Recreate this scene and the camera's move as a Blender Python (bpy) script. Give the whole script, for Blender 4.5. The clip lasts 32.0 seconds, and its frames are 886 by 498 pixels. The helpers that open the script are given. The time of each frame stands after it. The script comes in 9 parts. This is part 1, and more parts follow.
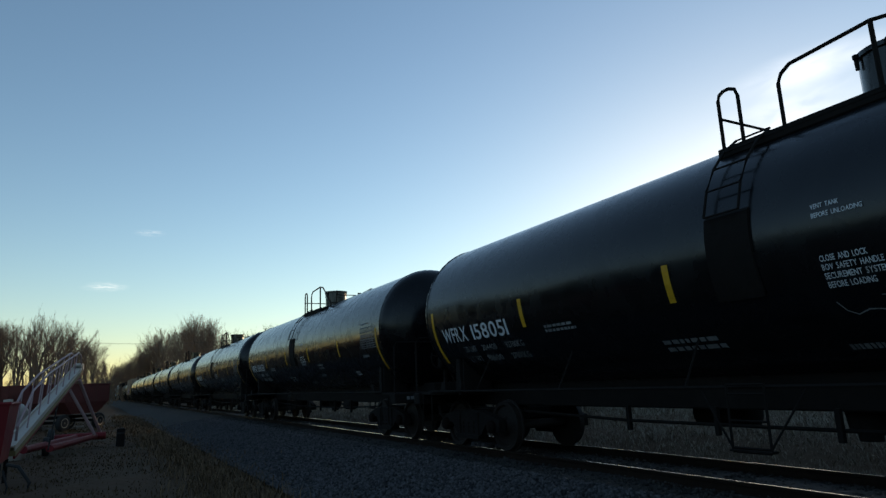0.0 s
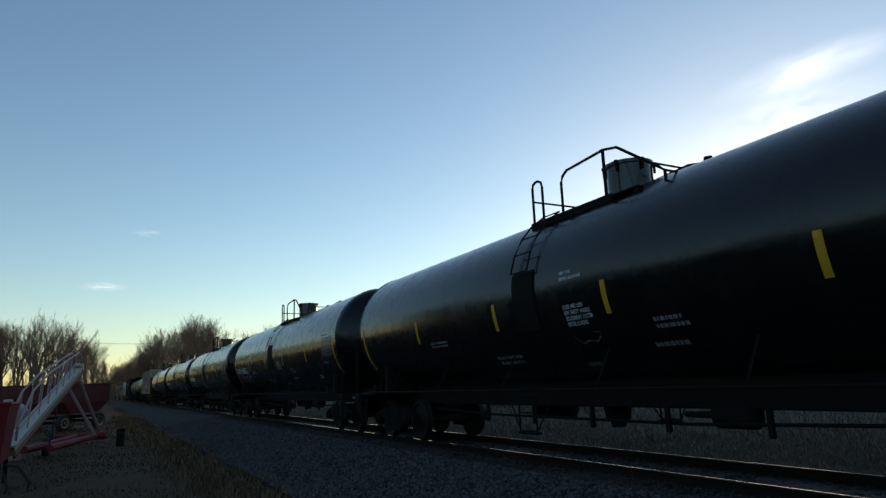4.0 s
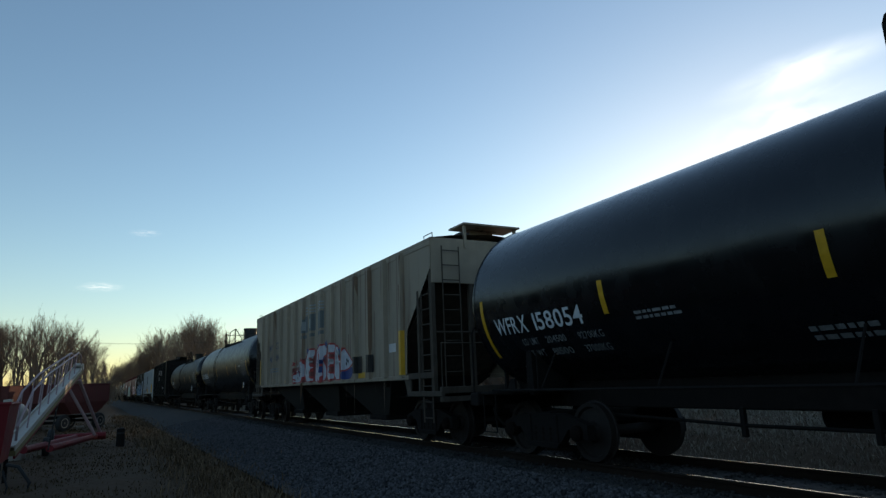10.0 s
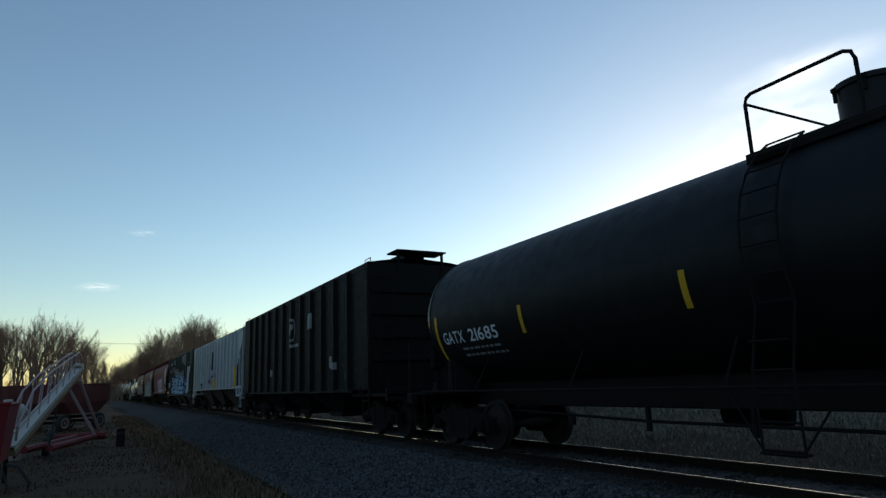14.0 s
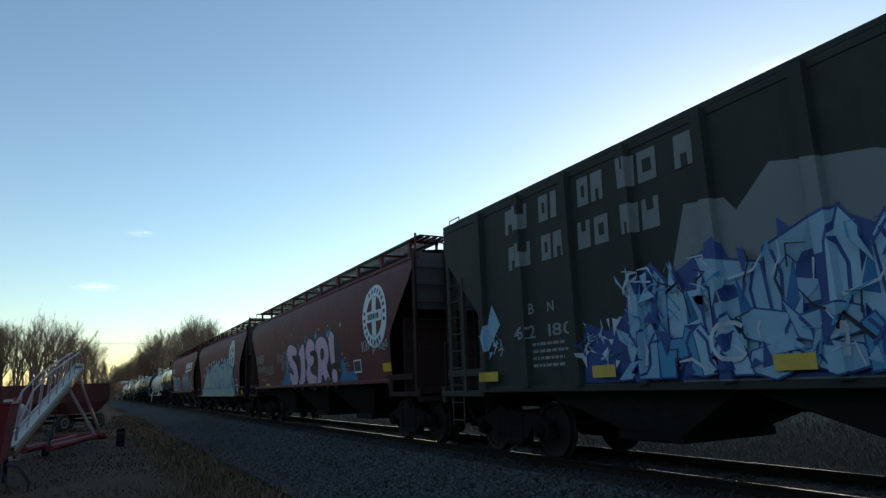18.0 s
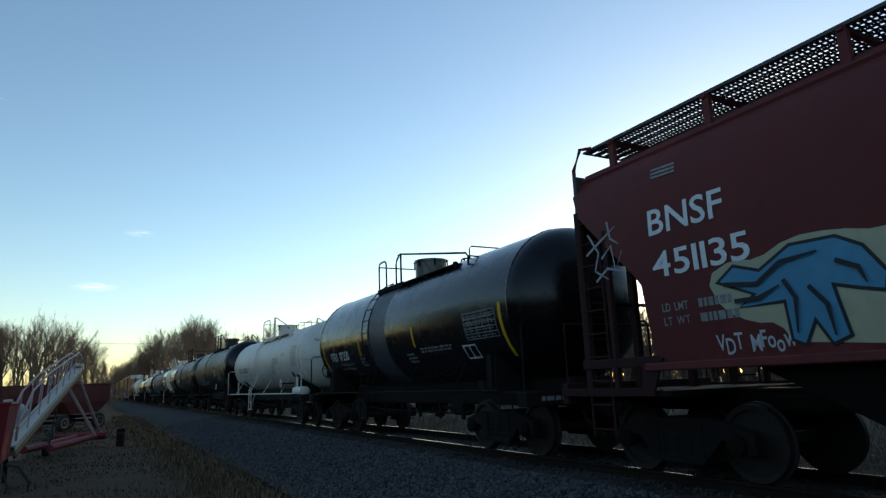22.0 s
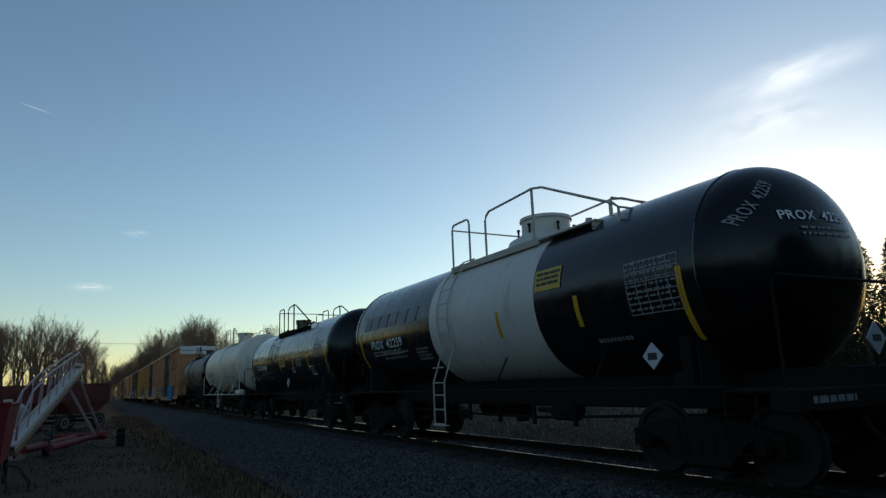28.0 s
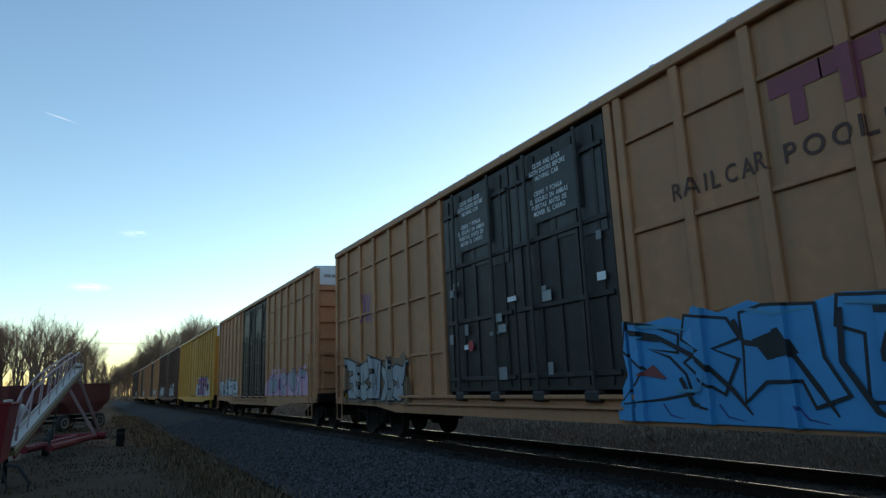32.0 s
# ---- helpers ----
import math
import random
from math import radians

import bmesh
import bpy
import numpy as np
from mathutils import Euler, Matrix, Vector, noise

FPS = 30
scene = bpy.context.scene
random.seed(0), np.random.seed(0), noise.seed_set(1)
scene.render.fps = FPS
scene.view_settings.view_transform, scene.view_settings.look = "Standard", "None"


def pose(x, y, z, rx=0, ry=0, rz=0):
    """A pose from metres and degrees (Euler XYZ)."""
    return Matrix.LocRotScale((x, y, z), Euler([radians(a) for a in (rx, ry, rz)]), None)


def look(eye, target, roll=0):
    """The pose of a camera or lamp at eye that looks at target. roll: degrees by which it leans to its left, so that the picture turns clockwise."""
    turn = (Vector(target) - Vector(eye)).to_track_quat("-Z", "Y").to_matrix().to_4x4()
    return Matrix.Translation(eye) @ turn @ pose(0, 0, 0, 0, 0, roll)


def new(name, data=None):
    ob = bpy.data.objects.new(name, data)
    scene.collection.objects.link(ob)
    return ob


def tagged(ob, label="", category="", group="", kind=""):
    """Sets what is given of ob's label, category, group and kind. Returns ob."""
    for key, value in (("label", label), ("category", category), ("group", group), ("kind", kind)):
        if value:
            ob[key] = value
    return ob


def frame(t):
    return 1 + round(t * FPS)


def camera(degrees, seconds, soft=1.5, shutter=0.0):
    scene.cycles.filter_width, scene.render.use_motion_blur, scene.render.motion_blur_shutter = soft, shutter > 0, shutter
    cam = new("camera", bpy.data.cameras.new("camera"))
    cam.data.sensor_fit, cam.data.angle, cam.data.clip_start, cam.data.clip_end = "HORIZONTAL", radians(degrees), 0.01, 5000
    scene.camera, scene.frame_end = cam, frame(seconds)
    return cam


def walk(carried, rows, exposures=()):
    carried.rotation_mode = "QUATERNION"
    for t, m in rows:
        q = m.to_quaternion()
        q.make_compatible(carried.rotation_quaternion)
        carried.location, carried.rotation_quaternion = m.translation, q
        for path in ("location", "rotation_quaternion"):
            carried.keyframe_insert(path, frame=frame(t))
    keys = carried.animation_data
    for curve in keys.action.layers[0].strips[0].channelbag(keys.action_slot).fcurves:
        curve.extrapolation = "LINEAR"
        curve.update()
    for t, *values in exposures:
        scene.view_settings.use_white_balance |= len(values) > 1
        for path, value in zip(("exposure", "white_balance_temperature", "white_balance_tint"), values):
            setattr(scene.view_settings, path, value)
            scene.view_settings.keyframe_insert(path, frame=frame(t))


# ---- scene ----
# ------------------------------------------------------------------ camera
TRACK_X = 7.69          # track centre line, metres to the right of the camera
EYE_Z = 1.295           # camera above the rail heads (z = 0)
SPEED = (14.035, 0.7315, -0.0931)


def run(t):
    """Metres the train has rolled at t seconds, counted from 16 s."""
    w = (t - 16) / 16
    return SPEED[0] * (t - 16) + SPEED[1] * w * w * 16 + SPEED[2] * w ** 3 * 16 - 0.06 * max(0.0, 4 - t) ** 2


def heading(az, el, far=1.0):
    """A point far metres off, az degrees right of the track's direction, el degrees up."""
    a, e = radians(az), radians(el)
    return Vector((math.sin(a) * math.cos(e), math.cos(a) * math.cos(e), math.sin(e))) * far


cam = camera(69.64, 32.0, soft=1.35)
EYE = Vector((0, 0, EYE_Z))
stand = look(EYE, EYE + heading(28.5, 11.879), -2.204)
walk(cam, [(0, stand), (32, stand)], [(0, 1.05, 6740, 11.0), (3, 1.05, 6740, 11.0), (7, 1.1, 6740, 11.0), (9, 1.06, 6740, 11.0), (11, 1.24, 6740, 11.0), (14, 1.1, 6740, 11.0), (16.5, 1.34, 6740, 11.0), (18, 1.46, 6740, 11.0), (20, 1.46, 6740, 11.0), (22, 1.45, 6690, 10.6), (23, 1.2, 6650, 9.9), (24, 0.79, 6650, 9.9), (25, 0.98, 6650, 9.9), (28, 0.84, 6650, 9.9), (29, 0.8, 6650, 9.9), (30, 0.86, 6650, 9.9), (31, 1.08, 6650, 9.9), (31.5, 1.36, 6650, 9.9), (32, 1.66, 6650, 9.9)])

# ------------------------------------------------------------------ sky and sun
SUN_AZ, SUN_EL = 57.25, 5.6
world = bpy.data.worlds.new("sky")
scene.world = world
world.use_nodes = True
wn = world.node_tree.nodes
wl = world.node_tree.links
sky = wn.new("ShaderNodeTexSky")
sky.sky_type = "NISHITA"
sky.sun_disc = False
sky.sun_elevation = radians(SUN_EL)
sky.sun_rotation = radians(SUN_AZ)
sky.altitude = 200
sky.air_density, sky.dust_density, sky.ozone_density = 1.0, 0.42, 2.1
wn["Background"].inputs["Strength"].default_value = 0.13
wl.new(sky.outputs["Color"], wn["Background"].inputs["Color"])

sun = new("sun", bpy.data.lights.new("sun", "SUN"))
sun.data.energy, sun.data.angle, sun.data.color = 0.6, radians(0.6), (1.0, 0.72, 0.45)
sun.matrix_world = look(heading(SUN_AZ, SUN_EL, 100), (0, 0, 0))


# ------------------------------------------------------------------ materials
def srgb(r, g, b):
    return tuple(((c / 255 + 0.055) / 1.055) ** 2.4 if c > 10 else c / 255 / 12.92 for c in (r, g, b))


def material(name, color, rough=0.6, metal=0.0, vary=0.25, grain=6.0, streak=0.0, streak_color=(0.10, 0.05, 0.03), bump=0.15, coat=0.0, patch=0.0, patch_color=(0.05, 0.05, 0.05), spec=0.5, tint=0.0):
    m = bpy.data.materials.new(name)
    m.use_nodes = True
    n, l = m.node_tree.nodes, m.node_tree.links
    b = n["Principled BSDF"]
    co = n.new("ShaderNodeTexCoord")

    def noise_at(scale, detail, stretch=(1, 1, 1)):
        mp = n.new("ShaderNodeMapping")
        mp.inputs["Scale"].default_value = stretch
        l.new(co.outputs["Object"], mp.inputs["Vector"])
        t = n.new("ShaderNodeTexNoise")
        t.inputs["Scale"].default_value, t.inputs["Detail"].default_value = scale, detail
        l.new(mp.outputs["Vector"], t.inputs["Vector"])
        return t.outputs["Fac"]

    def ramp(src, lo, hi, a=0.0, z=1.0):
        r = n.new("ShaderNodeMapRange")
        r.inputs["From Min"].default_value, r.inputs["From Max"].default_value = lo, hi
        r.inputs["To Min"].default_value, r.inputs["To Max"].default_value = a, z
        l.new(src, r.inputs["Value"])
        return r.outputs["Result"]

    def mix(fac, a, c):
        x = n.new("ShaderNodeMix")
        x.data_type = "RGBA"
        l.new(fac, x.inputs["Factor"])
        for sock, v in (("A", a), ("B", c)):
            s = [i for i in x.inputs if i.name == sock and i.type == "RGBA"][0]
            if isinstance(v, tuple):
                s.default_value = (*v, 1)
            else:
                l.new(v, s)
        return [o for o in x.outputs if o.type == "RGBA"][0]

    big = noise_at(grain * 0.12, 4)
    small = noise_at(grain, 6)
    dark = tuple(c * (1 - vary) for c in color)
    lite = tuple(min(1, c * (1 + vary * 0.8)) for c in color)
    col = mix(ramp(small, 0.3, 0.7), dark, lite)
    col2 = mix(ramp(big, 0.35, 0.65), tuple(c * (1 - vary * 0.6) for c in color), col)
    if patch:
        col2 = mix(ramp(big, 0.62 - 0.2 * patch, 0.68, 0, 0.85), col2, patch_color)
    if streak:
        down = noise_at(1.0, 5, (5, 5, 0.25))
        col2 = mix(ramp(down, 0.56, 0.75, 0, streak), col2, streak_color)
    if tint:
        info = n.new("ShaderNodeObjectInfo")
        col2 = mix(ramp(info.outputs["Random"], 0, 1, 0, tint), col2, tuple(c * 0.35 for c in color))
    l.new(col2, b.inputs["Base Color"])
    l.new(ramp(small, 0.2, 0.8, max(0.03, rough - 0.12), min(1, rough + 0.12)), b.inputs["Roughness"])
    b.inputs["Metallic"].default_value = metal
    b.inputs["Specular IOR Level"].default_value = spec
    b.inputs["Coat Weight"].default_value = coat
    b.inputs["Coat Roughness"].default_value = 0.15
    if bump:
        bp = n.new("ShaderNodeBump")
        bp.inputs["Strength"].default_value, bp.inputs["Distance"].default_value = bump, 0.02
        l.new(small, bp.inputs["Height"])
        l.new(bp.outputs["Normal"], b.inputs["Normal"])
    return m


BLACK_GLOSS = material("black_gloss_paint", (0.005, 0.0055, 0.007), 0.26, vary=0.3, bump=0.02, coat=0.35, spec=0.35, grain=3, streak=0.25, streak_color=(0.03, 0.028, 0.026))
BLACK_SATIN = material("black_satin_paint", (0.006, 0.006, 0.0065), 0.55, vary=0.35, spec=0.22, bump=0.05, grain=4, streak=0.3, streak_color=(0.035, 0.03, 0.026))
BLUE_BLACK = material("faded_blue_black_paint", (0.008, 0.010, 0.014), 0.42, vary=0.35, spec=0.35, bump=0.05, grain=4, streak=0.35, streak_color=(0.045, 0.045, 0.05))
# tank ends: darker, less reflective copy of the black gloss, shade put into colour
HEAD_SHADED = material("shaded_gloss_tank_end", (0.004, 0.004, 0.005), 0.24, vary=0.3, spec=0.28, bump=0.015, grain=4, streak=0.2, streak_color=(0.014, 0.012, 0.01))
GREY_TANK = material("weathered_grey_paint", (0.06, 0.068, 0.08), 0.45, vary=0.25, bump=0.05, grain=3, streak=0.4, streak_color=(0.05, 0.04, 0.035))
SLATE_TANK = material("scuffed_slate_paint", (0.050, 0.051, 0.062), 0.5, vary=0.6, bump=0.06, grain=5, patch=0.9, patch_color=(0.013, 0.014, 0.017), streak=0.6, streak_color=(0.07, 0.072, 0.08))
WHITE_TANK = material("dirty_white_paint", (0.62, 0.57, 0.51), 0.45, vary=0.16, bump=0.04, grain=3, streak=0.55, streak_color=(0.28, 0.24, 0.19))
CREAM_TANK = material("cream_white_paint", (0.66, 0.585, 0.47), 0.45, vary=0.16, bump=0.04, grain=3, streak=0.75, streak_color=(0.30, 0.20, 0.12))
STEEL_DARK = material("grimy_dark_steel", (0.015, 0.012, 0.0105), 0.85, vary=0.45, grain=9, bump=0.3, spec=0.14)
BROWN_STEEL = material("rusty_brown_steel", (0.014, 0.009, 0.007), 0.9, vary=0.45, grain=9, bump=0.3, spec=0.08)
WHEEL_STEEL = material("worn_wheel_steel", (0.026, 0.019, 0.016), 0.65, vary=0.4, grain=12, spec=0.25)
TREAD = material("polished_tread_steel", (0.45, 0.44, 0.43), 0.25, metal=1.0, vary=0.1, grain=20, bump=0.03)
RAIL_TOP = material("polished_rail_head", (0.34, 0.33, 0.32), 0.2, metal=1.0, vary=0.2, grain=20, bump=0.02)
RAIL_SIDE = material("rusty_rail_web", (0.022, 0.014, 0.010), 0.9, spec=0.1, vary=0.4, grain=15)
YELLOW = material("reflective_yellow_tape", (0.64, 0.33, 0.015), 0.4, vary=0.15, grain=10, bump=0.03)
DECAL = material("white_stencil_paint", (0.70, 0.71, 0.72), 0.6, vary=0.15, grain=14, bump=0.02)
DECAL_DIM = material("worn_white_stencil", (0.25, 0.25, 0.25), 0.65, vary=0.4, grain=18, bump=0.02)
DECAL_BLACK = material("black_stencil_paint", (0.03, 0.03, 0.035), 0.6, vary=0.3, grain=14, bump=0.02)
DECAL_BLUE = material("dark_blue_stencil", (0.04, 0.06, 0.12), 0.6, vary=0.2, grain=14, bump=0.02)
PLACARD = material("white_placard", (0.52, 0.52, 0.53), 0.35, vary=0.08, grain=14, bump=0.0)
HOPPER_BEIGE = material("rust_streaked_beige_paint", (0.325, 0.255, 0.185), 0.65, vary=0.18, grain=4, streak=1.0, streak_color=(0.12, 0.05, 0.022), bump=0.1)
HOPPER_GREY = material("pale_grey_paint", (0.33, 0.345, 0.35), 0.55, vary=0.14, grain=4, streak=0.5, streak_color=(0.22, 0.21, 0.20), bump=0.06)
HOPPER_BLACK = material("sooty_black_paint", (0.005, 0.0045, 0.004), 0.65, spec=0.15, vary=0.4, grain=5, streak=0.3, streak_color=(0.03, 0.025, 0.02))
HOPPER_OLIVE = material("faded_dark_green_paint", (0.036, 0.033, 0.025), 0.65, vary=0.3, grain=4, streak=0.5, streak_color=(0.05, 0.042, 0.035), spec=0.25)
HOPPER_RED = material("mineral_red_paint", (0.135, 0.028, 0.027), 0.6, vary=0.3, grain=4, streak=0.6, streak_color=(0.09, 0.03, 0.025), spec=0.2, bump=0.06)
BOX_TAN = material("weathered_tan_paint", (0.41, 0.19, 0.088), 0.6, vary=0.24, grain=4, streak=0.55, streak_color=(0.19, 0.115, 0.06), bump=0.1)
BOX_YELLOW = material("golden_yellow_paint", (0.46, 0.23, 0.03), 0.6, vary=0.16, grain=4, streak=0.4, streak_color=(0.3, 0.16, 0.05))
BOX_BROWN = material("oxide_brown_paint", (0.08, 0.032, 0.022), 0.65, vary=0.25, grain=4, streak=0.4, streak_color=(0.08, 0.05, 0.04))
DOOR_DARK = material("charcoal_door_paint", (0.020, 0.016, 0.014), 0.55, vary=0.35, grain=6, streak=0.4, streak_color=(0.08, 0.07, 0.06))
DOOR_PANEL = material("slate_door_panel", (0.036, 0.035, 0.034), 0.5, vary=0.2, grain=6)
ROOF_WHITE = material("galvanised_white_roof", (0.55, 0.57, 0.60), 0.45, metal=0.2, vary=0.12, grain=5)
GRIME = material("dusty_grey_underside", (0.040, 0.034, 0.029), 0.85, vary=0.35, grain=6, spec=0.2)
RUST_STAIN = material("brown_rust_stain", (0.055, 0.032, 0.020), 0.9, vary=0.5, grain=9, bump=0.3, spec=0.15)
# hopper ends: darker red, slate grey and darker beige than the sides
DARK_RED_END = material("dark_red_end_paint", (0.042, 0.014, 0.013), 0.8, vary=0.45, grain=5, streak=0.6, streak_color=(0.03, 0.02, 0.016), bump=0.2, spec=0.2)
SLATE_END = material("slate_grey_end_sheet", (0.055, 0.048, 0.047), 0.6, vary=0.4, grain=4, streak=0.8, streak_color=(0.02, 0.017, 0.016), bump=0.1)
DARK_BEIGE_END = material("dark_beige_end_paint", (0.085, 0.066, 0.050), 0.8, vary=0.4, grain=5, streak=0.8, streak_color=(0.045, 0.025, 0.015), bump=0.2, spec=0.25)
GALV = material("galvanised_grating", (0.07, 0.066, 0.064), 0.6, metal=0.5, vary=0.2, grain=9)

SPRAY = {n: material("spray_" + n, c, 0.6, vary=0.14, grain=7, bump=0.03) for n, c in dict(
    white=(0.50, 0.50, 0.53), lilac=(0.60, 0.36, 0.46), black=(0.012, 0.012, 0.016), blue=(0.02, 0.14, 0.30), azure=(0.045, 0.25, 0.50), ochre=(0.22, 0.105, 0.045), soil=(0.19, 0.115, 0.07), sky=(0.06, 0.25, 0.40),
    pale=(0.31, 0.46, 0.55), teal=(0.20, 0.36, 0.36), navy=(0.03, 0.06, 0.20), red=(0.42, 0.05, 0.05), orange=(0.60, 0.22, 0.06),
    grey=(0.30, 0.31, 0.30), silver=(0.30, 0.31, 0.33), maroon=(0.22, 0.05, 0.07), purple=(0.22, 0.08, 0.24), gold=(0.60, 0.36, 0.05), yellow=(0.7, 0.5, 0.05), green=(0.10, 0.38, 0.26), drab=(0.24, 0.33, 0.31), moss=(0.23, 0.31, 0.28), brick=(0.20, 0.05, 0.045), ice=(0.24, 0.38, 0.48), wine=(0.055, 0.016, 0.024), cream=(0.42, 0.40, 0.27), slate=(0.12, 0.135, 0.135), ash=(0.17, 0.17, 0.165), frost=(0.42, 0.47, 0.50), rust=(0.13, 0.05, 0.022)).items()}


# ------------------------------------------------------------------ mesh tools
class Shape:
    """Collects vertices and faces of one part."""

    def __init__(self):
        self.v, self.f = [], []

    def add(self, verts, faces):
        k = len(self.v)
        self.v += [tuple(p) for p in verts]
        self.f += [tuple(i + k for i in f) for f in faces]
        return self

    def box(self, x0, x1, y0, y1, z0, z1, c=0.0):
        x0, x1, y0, y1, z0, z1 = min(x0, x1), max(x0, x1), min(y0, y1), max(y0, y1), min(z0, z1), max(z0, z1)
        c = min(c, (x1 - x0) * 0.3, (y1 - y0) * 0.3, (z1 - z0) * 0.3)
        if c <= 0:
            return self.add([(x, y, z) for x in (x0, x1) for y in (y0, y1) for z in (z0, z1)],
                            [(0, 1, 3, 2), (4, 6, 7, 5), (0, 4, 5, 1), (2, 3, 7, 6), (0, 2, 6, 4), (1, 5, 7, 3)])
        vs, index = [], {}
        for ix, x in enumerate((x0, x1)):
            for iy, y in enumerate((y0, y1)):
                for iz, z in enumerate((z0, z1)):
                    sx, sy, sz = (c if ix == 0 else -c), (c if iy == 0 else -c), (c if iz == 0 else -c)
                    for k, pt in enumerate(((x, y + sy, z + sz), (x + sx, y, z + sz), (x + sx, y + sy, z))):
                        index[ix, iy, iz, k] = len(vs)
                        vs.append(pt)
        fs = []
        I = index
        for s in (0, 1):
            fs.append((I[s, 0, 0, 0], I[s, 1, 0, 0], I[s, 1, 1, 0], I[s, 0, 1, 0]))
            fs.append((I[0, s, 0, 1], I[1, s, 0, 1], I[1, s, 1, 1], I[0, s, 1, 1]))
            fs.append((I[0, 0, s, 2], I[1, 0, s, 2], I[1, 1, s, 2], I[0, 1, s, 2]))
        for a in (0, 1):
            for b in (0, 1):
                fs.append((I[a, b, 0, 0], I[a, b, 1, 0], I[a, b, 1, 1], I[a, b, 0, 1]))
                fs.append((I[a, 0, b, 0], I[a, 1, b, 0], I[a, 1, b, 2], I[a, 0, b, 2]))
                fs.append((I[0, a, b, 1], I[1, a, b, 1], I[1, a, b, 2], I[0, a, b, 2]))
                for d in (0, 1):
                    fs.append((I[a, b, d, 0], I[a, b, d, 1], I[a, b, d, 2]))
        return self.add(vs, fs)

    def tube(self, path, r, n=8, closed=False):
        pts = [Vector(p) for p in path]
        rings = []
        for i, p in enumerate(pts):
            a = pts[i - 1] if i else (pts[-1] if closed else p)
            b = pts[i + 1] if i + 1 < len(pts) else (pts[0] if closed else p)
            d = (b - a).normalized()
            up = Vector((0, 0, 1)) if abs(d.z) < 0.9 else Vector((1, 0, 0))
            s = d.cross(up).normalized()
            w = s.cross(d)
            rr = r[i] if isinstance(r, (list, tuple)) else r
            rings.append([p + (s * math.cos(k * math.tau / n) + w * math.sin(k * math.tau / n)) * rr for k in range(n)])
        vs = [q for ring in rings for q in ring]
        fs = []
        m = len(pts)
        for i in range(m if closed else m - 1):
            j = (i + 1) % m
            fs += [(i * n + k, i * n + (k + 1) % n, j * n + (k + 1) % n, j * n + k) for k in range(n)]
        if not closed:
            fs += [tuple(range(n))[::-1], tuple((m - 1) * n + k for k in range(n))]
        return self.add(vs, fs)

    def disc(self, axis, at, profile, n=24):
        """Lathe: profile of (along, radius) about an axis through at."""
        vs, fs = [], []
        for a, r in profile:
            for k in range(n):
                c, s = math.cos(k * math.tau / n) * r, math.sin(k * math.tau / n) * r
                vs.append({"x": (at[0] + a, at[1] + c, at[2] + s), "y": (at[0] + c, at[1] + a, at[2] + s), "z": (at[0] + c, at[1] + s, at[2] + a)}[axis])
        for i in range(len(profile) - 1):
            fs += [(i * n + k, i * n + (k + 1) % n, (i + 1) * n + (k + 1) % n, (i + 1) * n + k) for k in range(n)]
        fs += [tuple(range(n))[::-1], tuple((len(profile) - 1) * n + k for k in range(n))]
        return self.add(vs, fs)

    def slab(self, outline, axis, lo, hi):
        """Extrudes a 2D outline along an axis: 'x' takes (y, z), 'y' takes (x, z), 'z' takes (x, y)."""
        n = len(outline)
        put = {"x": lambda a, b, h: (h, a, b), "y": lambda a, b, h: (a, h, b), "z": lambda a, b, h: (a, b, h)}[axis]
        vs = [put(a, b, lo) for a, b in outline] + [put(a, b, hi) for a, b in outline]
        fs = [(i, (i + 1) % n, n + (i + 1) % n, n + i) for i in range(n)] + [tuple(range(n))[::-1], tuple(range(n, 2 * n))]
        return self.add(vs, fs)

    def mesh(self, name, mat, smooth=False):
        me = bpy.data.meshes.new(name)
        me.from_pydata(self.v, [], self.f)
        bm = bmesh.new()
        bm.from_mesh(me)
        bmesh.ops.recalc_face_normals(bm, faces=bm.faces)
        bm.to_mesh(me)
        bm.free()
        me.materials.append(mat)
        if smooth:
            me.shade_smooth()
            me.set_sharp_from_angle(angle=radians(38))
        return me


def part(name, shape, mat, parent, label="", smooth=False):
    """Links a Shape or mesh as ONE part under a thing or a part."""
    me = shape.mesh(name, mat, smooth) if isinstance(shape, Shape) else shape
    ob = new(name, me)
    ob.parent = parent
    if label:
        tagged(ob, label)
    return ob


def thing(name, label, category, group="", kind="", at=(0, 0, 0)):
    ob = new(name)
    ob.empty_display_size = 0.2
    ob.location = at
    return tagged(ob, label, category, group, kind)


# letters, made once from the built-in font
def glyphs(chars, fat):
    made = {}
    dg = bpy.context.evaluated_depsgraph_get()
    for ch in chars:
        cu = bpy.data.curves.new("letter", "FONT")
        cu.body, cu.offset, cu.resolution_u, cu.fill_mode = ch, fat, 3, "FRONT"
        ob = new("letter", cu)
        dg.update()
        me = bpy.data.meshes.new_from_object(ob.evaluated_get(dg))
        me.calc_loop_triangles()
        v = np.array([q.co[:2] for q in me.vertices]).reshape(-1, 2)
        f = [tuple(t.vertices) for t in me.loop_triangles]
        bpy.data.objects.remove(ob)
        bpy.data.curves.remove(cu)
        bpy.data.meshes.remove(me)
        made[ch] = (v, f)
    return made


THIN = glyphs("ABCDEFGHIKLMNOPRSTUVWXYJGQZabcdefghijklmnoprstuvwxyz0123456789-.!&", 0.012)
FAT = glyphs("ABCDEHIKMNOPRSTUWZ!", 0.075)
FATTER = glyphs("ABCDEHIKMNOPRSTUWZ!", 0.125)
CAP = 0.70      # cap height of the font per unit size


